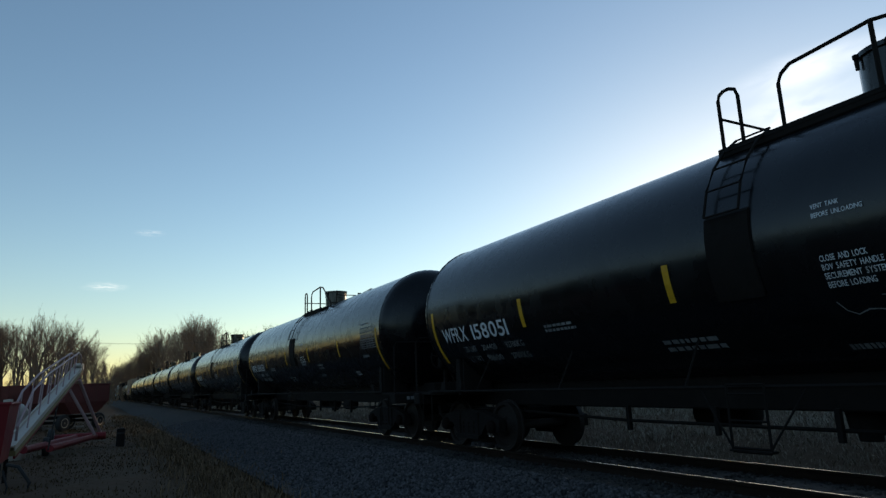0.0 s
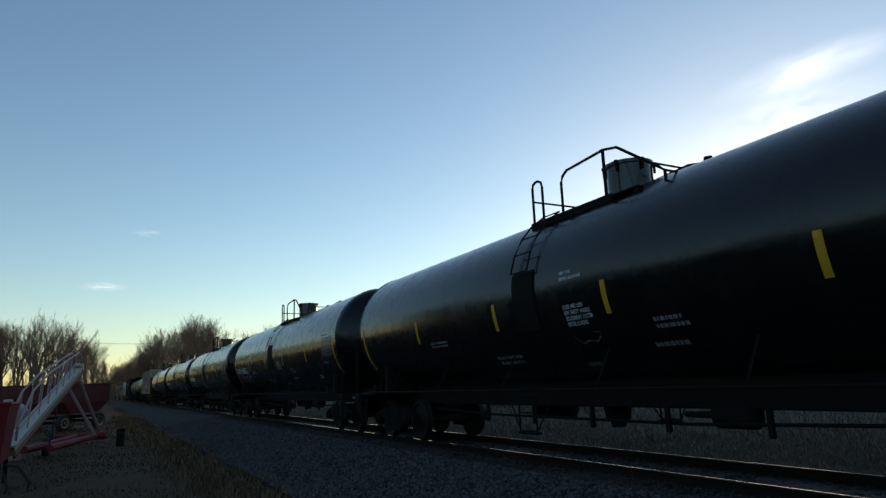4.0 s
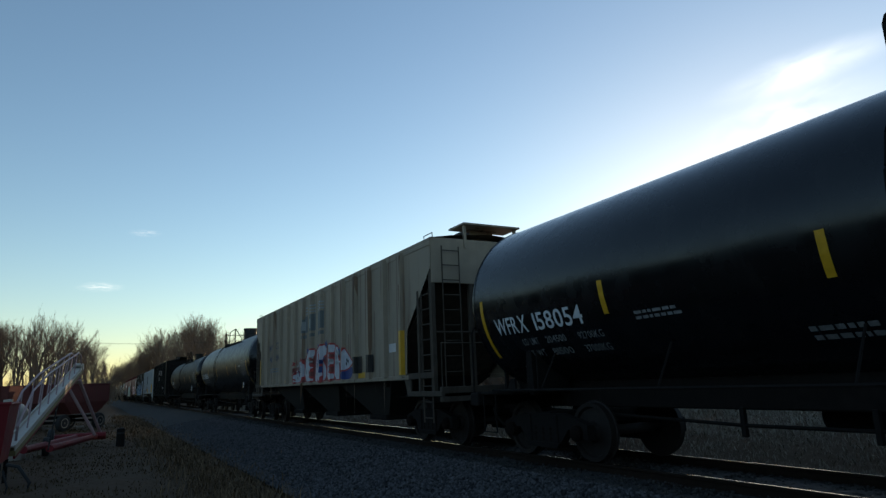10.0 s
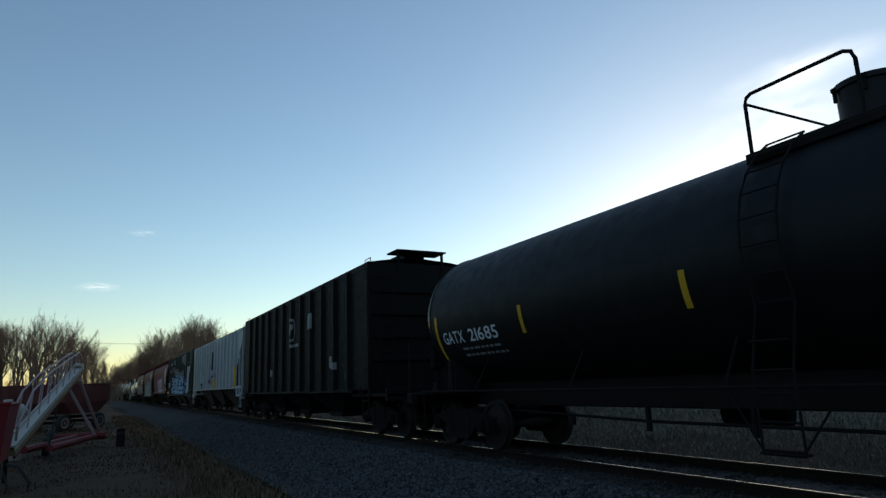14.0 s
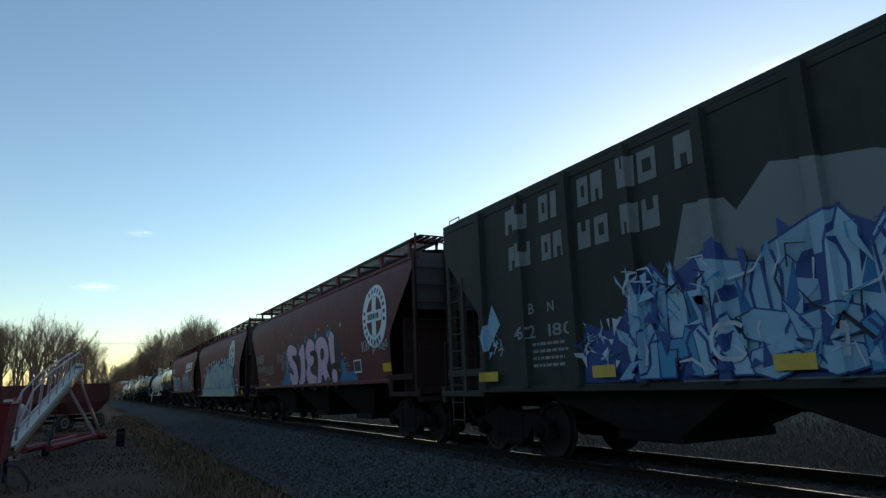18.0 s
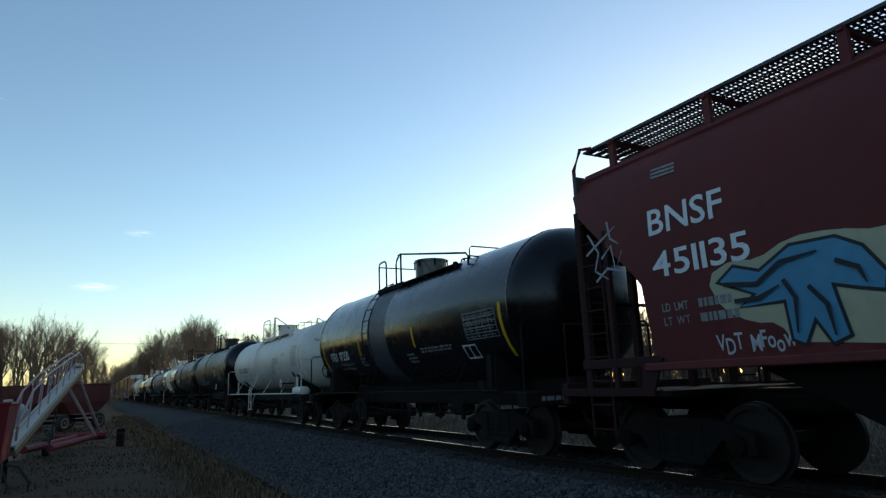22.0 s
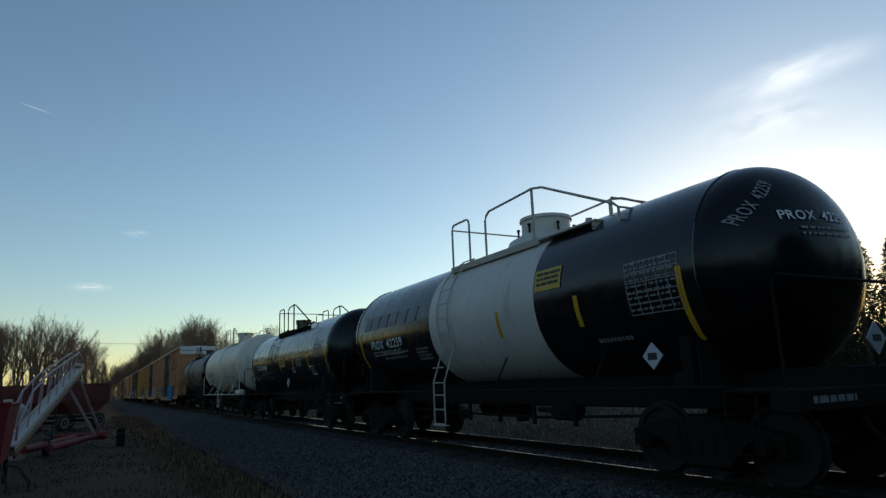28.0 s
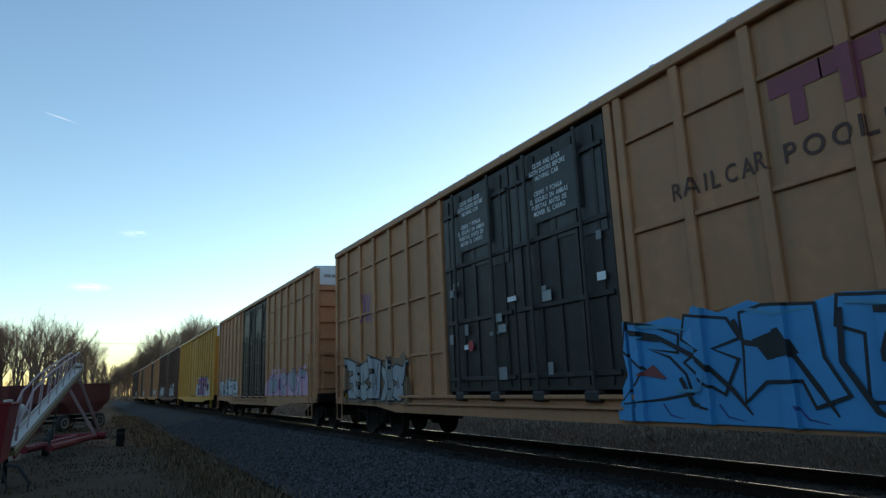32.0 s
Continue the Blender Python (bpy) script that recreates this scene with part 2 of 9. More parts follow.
def word(text, u0, u1, z0, z1, glyph=None, gap=0.16, jitter=0.0, seed=1, wild=0.0):
    """2D triangles (u, z) of a word that fills the box; the text reads along +u."""
    glyph = glyph or THIN
    rnd = random.Random(seed)
    vs, fs, x = [], [], 0.0
    for ch in text:
        if ch == " ":
            x += 0.5
            continue
        v, f = glyph[ch]
        w = v[:, 0].max() - v[:, 0].min()
        q = v.copy()
        if wild:
            q[:, 1] *= 1 + wild * rnd.uniform(-0.25, 0.3)
            q[:, 0] += q[:, 1] * wild * rnd.uniform(-0.4, 0.4)
            a = wild * rnd.uniform(-0.22, 0.22)
            q = q @ np.array([[math.cos(a), math.sin(a)], [-math.sin(a), math.cos(a)]])
            w = q[:, 0].max() - q[:, 0].min()
        q = q - [q[:, 0].min() - x, rnd.uniform(-jitter, jitter)]
        k = len(vs)
        vs += q.tolist()
        fs += [tuple(i + k for i in t) for t in f]
        x += w + gap * 0.5
    a = np.array(vs)
    lo, hi = a.min(0), a.max(0)
    if "Q" not in text and jitter == 0:
        lo[1] = min(0, lo[1])
    a = (a - lo) / (hi - lo) * [u1 - u0, z1 - z0] + [u0, z0]
    return a, fs


def bars(u0, u1, z0, z1, rows, seed=1, fill=0.55, cols=(2, 4)):
    """Rows of small bars in place of writing too small to read."""
    rnd = random.Random(seed)
    vs, fs = [], []
    h = (z1 - z0) / rows
    for r in range(rows):
        n = rnd.randint(*cols)
        x = u0
        end = u1 - rnd.uniform(0, 0.25) * (u1 - u0)
        while x < end - 0.02:
            w = min(rnd.uniform(0.5, 1.4) * (u1 - u0) / (n * 1.5), end - x)
            k = len(vs)
            b, t = z1 - (r + fill) * h, z1 - r * h
            vs += [(x, b), (x + w, b), (x + w, t), (x, t)]
            fs += [(k, k + 1, k + 2, k + 3)]
            x += w + min(0.05, (u1 - u0) * 0.03)
    return np.array(vs), fs


def outset(points, w):
    """A polygon grown by w on all sides."""
    n = len(points)
    area = sum(points[i][0] * points[(i + 1) % n][1] - points[(i + 1) % n][0] * points[i][1] for i in range(n))
    sg = 1 if area > 0 else -1
    out = []
    for i in range(n):
        p, q, r = Vector(points[i - 1]), Vector(points[i]), Vector(points[(i + 1) % n])
        a, b = (q - p).normalized(), (r - q).normalized()
        na, nb = Vector((a.y, -a.x)), Vector((b.y, -b.x))
        m = na + nb
        k = min(2.2, 2 / max(0.2, m.length_squared))
        out.append(tuple(q + m * k * w * sg))
    return out


def stroke(points, w):
    """A brushed line of width w through the points, tapering at its end."""
    vs, fs = [], []
    n = len(points)
    for i, q in enumerate(points):
        a, b = Vector(points[max(0, i - 1)]), Vector(points[min(n - 1, i + 1)])
        d = (b - a).normalized()
        h = w * (0.5 if i < n - 1 else 0.18)
        vs += [(q[0] - d.y * h, q[1] + d.x * h), (q[0] + d.y * h, q[1] - d.x * h)]
    fs = [(2 * i, 2 * i + 1, 2 * i + 3, 2 * i + 2) for i in range(n - 1)]
    return np.array(vs), fs


def poly(points):
    return np.array(points, float), [tuple(range(len(points)))]


def rect(u0, u1, z0, z1):
    return poly([(u0, z0), (u1, z0), (u1, z1), (u0, z1)])


# ------------------------------------------------------------------ rolling stock: shared pieces
MESH = {}


def shared(key, make, mat, smooth=False):
    if key not in MESH:
        MESH[key] = make().mesh(key, mat, smooth)
    return MESH[key]


def side_frame():
    s = Shape()
    top = [(-1.12, 0.36), (-1.12, 0.58), (-0.86, 0.66), (-0.5, 0.74), (0.5, 0.74), (0.86, 0.66), (1.12, 0.58), (1.12, 0.36), (0.98, 0.36), (0.92, 0.50), (0.66, 0.50), (0.42, 0.24), (-0.42, 0.24), (-0.66, 0.50), (-0.92, 0.50), (-0.98, 0.36)]
    s.slab(top, "x", -0.07, 0.07)
    s.slab([(-0.40, 0.20), (0.40, 0.20), (0.46, 0.28), (-0.46, 0.28)], "x", -0.11, 0.11)
    for y in (-0.36, 0.36):
        s.box(-0.1, 0.1, y - 0.05, y + 0.05, 0.26, 0.72, 0.015)
    return s


def wheel_pair():
    s = Shape()
    r = 0.457
    for side in (-1, 1):
        x = side * 0.72
        s.disc("x", (x, 0, 0), [(-0.068 * side, r - 0.06), (-0.068 * side, r + 0.026), (-0.035 * side, r + 0.026), (-0.028 * side, r), (0.068 * side, r - 0.006), (0.068 * side, r - 0.07),
                                (0.022 * side, r - 0.09), (0.03 * side, 0.17), (0.09 * side, 0.15), (0.09 * side, 0.09)], 32)
    s.disc("x", (0, 0, 0), [(-0.98, 0.075), (-0.75, 0.085), (0.75, 0.085), (0.98, 0.075)], 12)
    return s


def coil_group():
    s = Shape()
    for x in (0.0,):
        for y in (0.0,):
            s.disc("z", (x, y, 0), [(0.29, 0.07), (0.34, 0.085), (0.38, 0.07), (0.42, 0.085), (0.46, 0.07), (0.50, 0.085), (0.54, 0.07)], 10)
    return s


WHEELSETS = []


def truck(car, y):
    """A two-axle truck as one part with its sub-parts."""
    bolster = part("truck", shared("bolster", lambda: Shape().box(-1.05, 1.05, -0.2, 0.2, 0.5, 0.76, 0.03).disc("z", (0, 0, 0), [(0.7, 0.3), (0.86, 0.3)], 20).box(-0.6, 0.6, -0.62, -0.5, 0.36, 0.5, 0.02).box(-0.6, 0.6, 0.5, 0.62, 0.36, 0.5, 0.02), STEEL_DARK), STEEL_DARK, car)
    bolster.location = (0, y, 0)
    for x in (-0.99, 0.99):
        f = part("side_frame", shared("side_frame", side_frame, STEEL_DARK), STEEL_DARK, bolster)
        f.location = (x, 0, 0)
        for k in (-0.2, 0.0, 0.2):
            c = part("spring", shared("spring", coil_group, BROWN_STEEL, True), BROWN_STEEL, bolster)
            c.location = (x, k, 0)
        for yy in (-0.89, 0.89):
            b = part("bearing_cap", shared("bearing_cap", lambda: Shape().disc("x", (0, 0, 0), [(-0.09, 0.11), (-0.07, 0.125), (0.07, 0.125), (0.1, 0.09), (0.11, 0.04)], 14), BROWN_STEEL, True), BROWN_STEEL, bolster)
            b.location, b.rotation_euler = (x * 1.06, yy, 0.457), (0, 0, 0 if x > 0 else math.pi)
    for yy in (-0.89, 0.89):
        w = part("wheelset", shared("wheelset", wheel_pair, WHEEL_STEEL, True), WHEEL_STEEL, bolster)
        w.matrix_parent_inverse = Matrix.Translation((0, yy, 0.457))
        WHEELSETS.append(w)


def coupler_shape():
    s = Shape().box(-0.09, 0.09, 0.1, 0.62, 0.72, 0.90, 0.02)
    s.slab([(-0.17, -0.08), (-0.17, 0.14), (-0.08, 0.2), (0.12, 0.18), (0.16, 0.02), (0.05, 0.0), (0.02, 0.08), (-0.06, 0.06), (-0.08, -0.08)], "z", 0.66, 0.96)
    s.box(-0.25, 0.25, 0.5, 0.62, 0.62, 1.02, 0.03)
    return s


def hose_shape():
    pts = [(-0.35, 0.45, 0.75), (-0.38, 0.35, 0.62), (-0.3, 0.2, 0.42), (-0.18, 0.05, 0.34), (-0.08, 0.0, 0.38)]
    return Shape().tube(pts, 0.03, 6)


def ends(car, y0, y1):
    """Coupler and air hose at both ends; y0 near, y1 far coupling faces."""
    for y, turn in ((y0, 0), (y1, math.pi)):
        c = part("coupler", shared("coupler", coupler_shape, BROWN_STEEL), BROWN_STEEL, car)
        c.location, c.rotation_euler = (0, y + (0.03 if turn == 0 else -0.03), 0), (0, 0, turn)
        h = part("air_hose", shared("air_hose", hose_shape, STEEL_DARK, True), STEEL_DARK, car)
        h.location, h.rotation_euler = (0, y + (0.05 if turn == 0 else -0.05), 0), (0, 0, turn)


def ladder_shape(w, z0, z1, r=0.014, rungs=None):
    s = Shape()
    for y in (-w / 2, w / 2):
        s.tube([(0, y, z0), (0, y, z1)], r, 6)
    n = rungs or max(2, int((z1 - z0) / 0.34))
    for i in range(n + 1):
        z = z0 + (z1 - z0) * (i + 0.3) / (n + 0.6)
        s.tube([(0, -w / 2, z), (0, w / 2, z)], r * 0.8, 6)
    return s


class Car:
    """A car on the track: u runs from its far end (0) to its near end (length)."""

    def __init__(self, name, label, category, far, length, gap_far, gap_near):
        self.far, self.length = far, length
        self.ob = thing(name, label, category, "cars of the freight train")
        self.mid = far - length / 2          # place along the train of the origin
        self.y_far, self.y_near = length / 2 + gap_far, -length / 2 - gap_near
        self.cut_u, self.cut_z = [], []
        self.skin = None

    def y(self, u):
        return self.length / 2 - u

    def decal(self, name, shape2d, mat, lift=0.008, label=""):
        a, faces = shape2d
        bm = bmesh.new()
        vs = [bm.verts.new((p[0], 0, p[1])) for p in a]
        for f in faces:
            try:
                bm.faces.new([vs[i] for i in f])
            except ValueError:
                pass
        lo, hi = a.min(0), a.max(0)
        for cuts, normal, k in ((self.cut_u, (1, 0, 0), 0), (self.cut_z, (0, 0, 1), 1)):
            for c in cuts:
                if lo[k] + 0.004 < c < hi[k] - 0.004:
                    bmesh.ops.bisect_plane(bm, geom=bm.verts[:] + bm.edges[:] + bm.faces[:], plane_co=(c if k == 0 else 0, 0, c if k else 0), plane_no=normal, dist=0.0005)
        for v in bm.verts:
            v.co = self.skin(v.co.x, v.co.z, lift)
        me = bpy.data.meshes.new(name)
        bmesh.ops.recalc_face_normals(bm, faces=bm.faces)
        bm.to_mesh(me)
        bm.free()
        me.materials.append(mat)
        return part(name, me, mat, self.ob, label)


# ------------------------------------------------------------------ tank cars
def tank_car(far, L, gap_far, gap_near, mat=None, R=1.53, zc=2.71, mark="", colour="black", sheen="glossy", label="", dome=None, stripes=(3.3, 6.6), band=None, stencil=None, tags=(), frame_mat=None, rail_mat=None, mark_at=None, ladder=True, dome_r=0.42, dome_h=0.42, bigdome=False, head=0.75, limits=(), end_mark="", rails=(7.4, None, 8.1, 9.1, 10.3), reservoir=False, mark_mat=None, head_mat=None, rail_h=0.86, dome_x=0.0, head_far=None, gate=None, low_mat=None, end_z=None, ladder_at=None, end_at=None, slant_mark="", end_placard=True, saddle_mat=None, ladder_panel=False):
    mat = mat or BLACK_GLOSS
    frame_mat = frame_mat or STEEL_DARK
    rail_mat = rail_mat or frame_mat
    low_mat = low_mat or rail_mat
    c = Car("tank_car", label or f"{sheen} {colour} railway tank car with top platform rails and yellow stripes", "tank car", far, L, gap_far, gap_near)
    y, ob = c.y, c.ob
    hd = head
    hf = head_far or head

    def skin(u, z, lift):
        h = max(-0.98, min(0.98, (z - zc) / R))
        k = 1.0
        if u < 0:
            k = math.sqrt(max(0.05, 1 - (u / hf) ** 2))
        return Vector((-(R + lift) * math.sqrt(1 - h * h) * k, y(u), zc + (R + lift) * h))

    c.skin = skin
    c.cut_z = [zc + R * math.sin(radians(a)) for a in range(-72, 73, 6)]
    # barrel with dished heads and weld rings
    prof = [(y(0) + hf * math.sin(radians(a)), R * math.cos(radians(a)) ** 0.95) for a in range(88, 0, -4)]
    prof += [(y(0), R)]
    prof += [(y(0.1), R), (y(0.4), R), (y(L - 0.4), R), (y(L - 0.1), R), (y(L), R)] + [(y(L) - hd * math.sin(radians(a)), R * math.cos(radians(a)) ** 0.95) for a in range(4, 89, 4)]
    bands = [(-9, L + 9, mat)]
    if band:
        bands = [(-9, band[0], mat), (band[0], band[1], band[2]), (band[1], L + 9, mat)]
    for k, (a, b, m) in enumerate(bands):
        pr = [q for q in prof if y(b) <= q[0] <= y(a)]
        if band:
            pr = ([(y(a), R)] if a > 0 else []) + pr + ([(y(b), R)] if b < L else [])
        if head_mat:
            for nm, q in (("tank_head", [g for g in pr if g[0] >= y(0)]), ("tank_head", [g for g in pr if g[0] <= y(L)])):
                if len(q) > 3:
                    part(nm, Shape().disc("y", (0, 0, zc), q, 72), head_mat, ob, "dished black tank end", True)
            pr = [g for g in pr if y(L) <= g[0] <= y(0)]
        sh = Shape().disc("y", (0, 0, zc), pr, 72)
        part("tank_shell" if k != 1 else "painted_band", sh, m, ob, "white painted middle band of the tank" if band and k == 1 else "", True)
    # rim of each head
    for u in (0.02, L - 0.02):
        part("head_seam", Shape().tube([((R + 0.004) * math.cos(t * math.tau / 48), y(u), zc + (R + 0.004) * math.sin(t * math.tau / 48)) for t in range(48)], 0.012, 5, True), mat, ob, "", True)
    # underframe
    yf, yn = c.y_far, c.y_near
    part("center_sill", Shape().box(-0.42, 0.42, yn + 0.55, yf - 0.55, 0.82, 1.32, 0.02), frame_mat, ob)
    for s in (1, -1):
        e = (yf if s > 0 else yn) - s * 0.5
        part("end_sill", Shape().box(-1.5, 1.5, e - s * 0.28, e, 0.86, 1.10, 0.02), frame_mat, ob)
        part("end_platform", Shape().box(-1.45, 1.45, e - s * 0.30, e - s * 1.35, 1.06, 1.11, 0.01), frame_mat, ob)
        ty = (yf if s > 0 else yn) - s * 2.05
        part("saddle", Shape().slab([(-1.2, 1.05), (1.2, 1.05), (1.1, zc - R * 0.70), (0.85, zc - R * 0.86), (0, zc - R * 1.01), (-0.85, zc - R * 0.86), (-1.1, zc - R * 0.70)], "y", ty - 0.05, ty + 0.05), frame_mat, ob)
        part("end_handrail", Shape().tube([(-1.46, e - s * 0.1, 1.1), (-1.46, e - s * 0.1, 2.2), (-1.40, e - s * 0.1, 2.3), (1.40, e - s * 0.1, 2.3), (1.46, e - s * 0.1, 2.2), (1.46, e - s * 0.1, 1.1)], 0.02, 6), low_mat, ob, "", True)
        for x in (-1.48, 1.48):
            part("sill_step", Shape().tube([(x, e - s * 0.45, 1.05), (x, e - s * 0.45, 0.42), (x, e - s * 0.85, 0.42), (x, e - s * 0.85, 1.05)], 0.016, 6), frame_mat, ob)
            part("jacking_plate", Shape().slab([(e - s * 1.25, 1.1), (e - s * 1.36, 1.32), (e - s * 1.5, 1.32), (e - s * 1.5, 1.1)], "x", x - 0.02, x + 0.02), frame_mat, ob)
    for x in (-1.5, 1.5):
        part("side_rail", Shape().tube([(x, yf - 1.3, 1.13), (x, yn + 1.3, 1.13)], 0.024, 6), low_mat, ob)
        n = max(3, int(L / 2.6))
        for k in range(n):
            yy = y(1.9 + (L - 3.8) * k / (n - 1))
            part("rail_bracket", Shape().tube([(x, yy, 1.13), (x * 0.78, yy, zc - R * 0.66)], 0.016, 5), low_mat, ob)
    # bottom fittings
    part("bottom_outlet", Shape().disc("z", (0, y(L / 2), 0), [(0.48, 0.12), (0.58, 0.13), (0.6, 0.2), (0.75, 0.22), (1.3, 0.3)], 14), frame_mat, ob, "", True)
    part("brake_reservoir", Shape().disc("y", (0.45, y(L * 0.36), 0.72), [(-0.5, 0.12), (-0.45, 0.2), (0.45, 0.2), (0.5, 0.12)], 14), frame_mat, ob, "", True)
    part("brake_cylinder", Shape().disc("y", (-0.35, y(L * 0.66), 0.74), [(-0.35, 0.1), (-0.3, 0.17), (0.25, 0.17), (0.3, 0.05), (0.8, 0.04)], 14), frame_mat, ob, "", True)
    part("brake_pipe", Shape().tube([(-0.55, yf - 1.0, 0.80), (-0.55, y(L * 0.3), 0.64), (-0.5, y(L * 0.62), 0.62), (-0.55, yn + 1.0, 0.80)], 0.025, 6), frame_mat, ob)
    for k in range(5):
        yy = y(L * (0.3 + 0.1 * k))
        part("pipe_hanger", Shape().box(-0.58, -0.52, yy - 0.03, yy + 0.03, 0.5, 0.86), frame_mat, ob)
    # top fittings
    d = dome if dome is not None else L / 2
    zt = zc + R
    if bigdome:
        part("manway", Shape().disc("z", (0, y(d), 0), [(zt - 0.25, 0.84), (zt - 0.02, 0.74), (zt + 0.10, 0.52), (zt + 0.14, 0.48), (zt + 0.38, 0.48), (zt + 0.39, 0.52), (zt + 0.45, 0.51), (zt + 0.47, 0.44), (zt + 0.48, 0.0)], 28), rail_mat if band is None else band[2], ob, "", True)
    else:
        part("manway", Shape().disc("z", (dome_x, y(d), 0), [(zt - 0.2, dome_r), (zt + dome_h * 0.85, dome_r), (zt + dome_h * 0.86, dome_r + 0.03), (zt + dome_h, dome_r + 0.03), (zt + dome_h + 0.02, 0.0)], 24), mat if rail_mat is frame_mat else rail_mat, ob, "", True)
    part("relief_valve", Shape().disc("z", (0.1, y(d + 1.15), 0), [(zt - 0.1, 0.09), (zt + 0.05, 0.09), (zt + 0.06, 0.12), (zt + 0.11, 0.12), (zt + 0.12, 0.07), (zt + 0.19, 0.06), (zt + 0.20, 0.0)], 14), rail_mat, ob, "", True)
    p0, p1, p2, p3, p4 = rails
    zb, h = zt - 0.34, rail_h
    top_mat = frame_mat if rail_mat is frame_mat else rail_mat
    cross = gate or h - 0.1
    for x in (-0.78, 0.78):
        part("top_platform", Shape().box(x - 0.2, x + 0.2, y(p0 - 0.05), y(p4 - 0.5), zb + 0.06, zb + 0.10, 0.01), top_mat, ob)
        part("platform_edge", Shape().box(math.copysign(0.93, x), math.copysign(0.975, x), y(p0 - 0.08), y(p3 + 0.12), zb + 0.0, zb + 0.13, 0.01), top_mat, ob)
    for k in range(4):
        yy = y(p0 + 0.04 + (p4 - 0.6 - p0) * k / 3)
        part("platform_bracket", Shape().box(-0.96, 0.96, yy - 0.04, yy + 0.04, zb - 0.03, zb + 0.06).box(-0.96, -0.88, yy - 0.03, yy + 0.03, zb - 0.16, zb).box(0.88, 0.96, yy - 0.03, yy + 0.03, zb - 0.16, zb), top_mat, ob)
    for x in (-0.95, 0.95):
        q = p1 or p0 + 0.36
        part("top_railing", Shape().tube([(x, y(p0), zb - 0.08), (x, y(p0), zb + h - 0.10), (x, y(p0 + 0.03), zb + h - 0.03), (x, y(p0 + 0.09), zb + h), (x, y(q - 0.11), zb + h), (x, y(q - 0.03), zb + h - 0.04), (x, y(q), zb + h - 0.13), (x, y(q), zb)], 0.023, 8), rail_mat, ob, "", True)
        part("top_railing", Shape().tube([(x, y(p2), zb), (x, y(p2), zb + h - 0.22), (x, y(p2 + 0.05), zb + h - 0.12), (x, y(p2 + 0.16), zb + h - 0.05), (x, y(p3 - 0.15), zb + h - 0.01), (x, y(p3), zb + h), (x, y(p3 + 0.3), zb + h - 0.06), (x, y(p4 - 0.1), zb + 0.24), (x, y(p4), zb + 0.16), (x, y(p4), zb - 0.08)], 0.023, 8)
             .tube([(x, y(p3), zb), (x, y(p3), zb + h)], 0.026, 8), rail_mat, ob, "", True)
    for u, z in ((p0, zb + cross), (p4, zb + 0.16)):
        part("end_gate", Shape().tube([(-0.95, y(u), z), (0.95, y(u), z)], 0.017, 6), rail_mat, ob, "", True)
    part("platform_grab", Shape().tube([(-0.55, y(p4 - 0.6), zt - 0.2), (-0.55, y(p4 - 0.6), zt + 0.12), (-0.5, y(p4 - 0.6), zt + 0.18), (0.5, y(p4 - 0.6), zt + 0.18), (0.55, y(p4 - 0.6), zt + 0.12), (0.55, y(p4 - 0.6), zt - 0.2)], 0.016, 6), rail_mat, ob, "", True)
    for k in range(6):
        a = k * math.tau / 6 + 0.3
        part("manway_bolt", shared("manway_bolt", lambda: Shape().disc("z", (0, 0, 0), [(-0.1, 0.022), (0.03, 0.022), (0.03, 0.035), (0.075, 0.035)], 6), STEEL_DARK), STEEL_DARK, ob).location = ((dome_x if not bigdome else 0) + (0.55 if bigdome else dome_r + 0.03) * math.cos(a), y(d) + (0.55 if bigdome else dome_r + 0.03) * math.sin(a), zt + (0.2 if bigdome else dome_h * 0.8))
    if reservoir:
        part("air_reservoir", Shape().disc("y", (-1.27, y(L + 0.1), 1.19), [(-0.62, 0.05), (-0.6, 0.13), (-0.54, 0.18), (0.54, 0.18), (0.6, 0.13), (0.62, 0.05)], 18), mat, ob, "", True)
    if ladder:
        for s in (-1, 1):
            lad = Shape()
            pts = []
            for ang in range(-60, 64, 12):
                pts.append(((R + 0.10) * math.cos(radians(ang)) * s, zc + (R + 0.10) * math.sin(radians(ang))))
            foot = [(s * 1.58, 0.46), (s * 1.58, 1.16 if ladder_panel else 1.3)]
            high = [q for q in pts if q[1] > (2.9 if ladder_panel else 1.9)]
            yl = ladder_at or p0 + 0.08
            for run_of in ((foot, high) if ladder_panel else (foot + high,)):
                for uu in (yl, yl + 0.46):
                    lad.tube([(q[0], y(uu), q[1]) for q in run_of], 0.016, 6)
                for q in run_of:
                    lad.tube([(q[0], y(yl), q[1]), (q[0], y(yl + 0.46), q[1])], 0.013, 5)
            for zz in (0.5, 0.78, 1.06) + (() if ladder_panel else (1.6,)):
                lad.tube([(s * 1.58, y(yl), zz), (s * 1.58, y(yl + 0.46), zz)], 0.013, 5)
            if ladder_panel:
                arc = [((R + 0.03) * math.cos(radians(a)) * s, (R + 0.03) * math.sin(radians(a)) + zc) for a in range(-24, 15, 3)]
                back = [((R - 0.01) * math.cos(radians(a)) * s, (R - 0.01) * math.sin(radians(a)) + zc) for a in range(14, -25, -3)]
                part("ladder_panel", Shape().slab(arc + back, "y", y(yl + 0.52), y(yl - 0.06)), STEEL_DARK, ob, "flat black panel below the ladder")
            part("side_ladder", lad, rail_mat, ob, "", True)
            for uu, lean in ((yl, -0.42), (yl + 0.46, 0.42)):
                part("ladder_brace", Shape().tube([(s * 1.58, y(uu), 0.5), (s * 1.5, y(uu + lean), 1.12)], 0.013, 5), low_mat, ob)
            part("ladder_step", Shape().box(s * 1.50, s * 1.62, y(yl - 0.02), y(yl + 0.48), 0.46, 0.485, 0.006), rail_mat, ob)
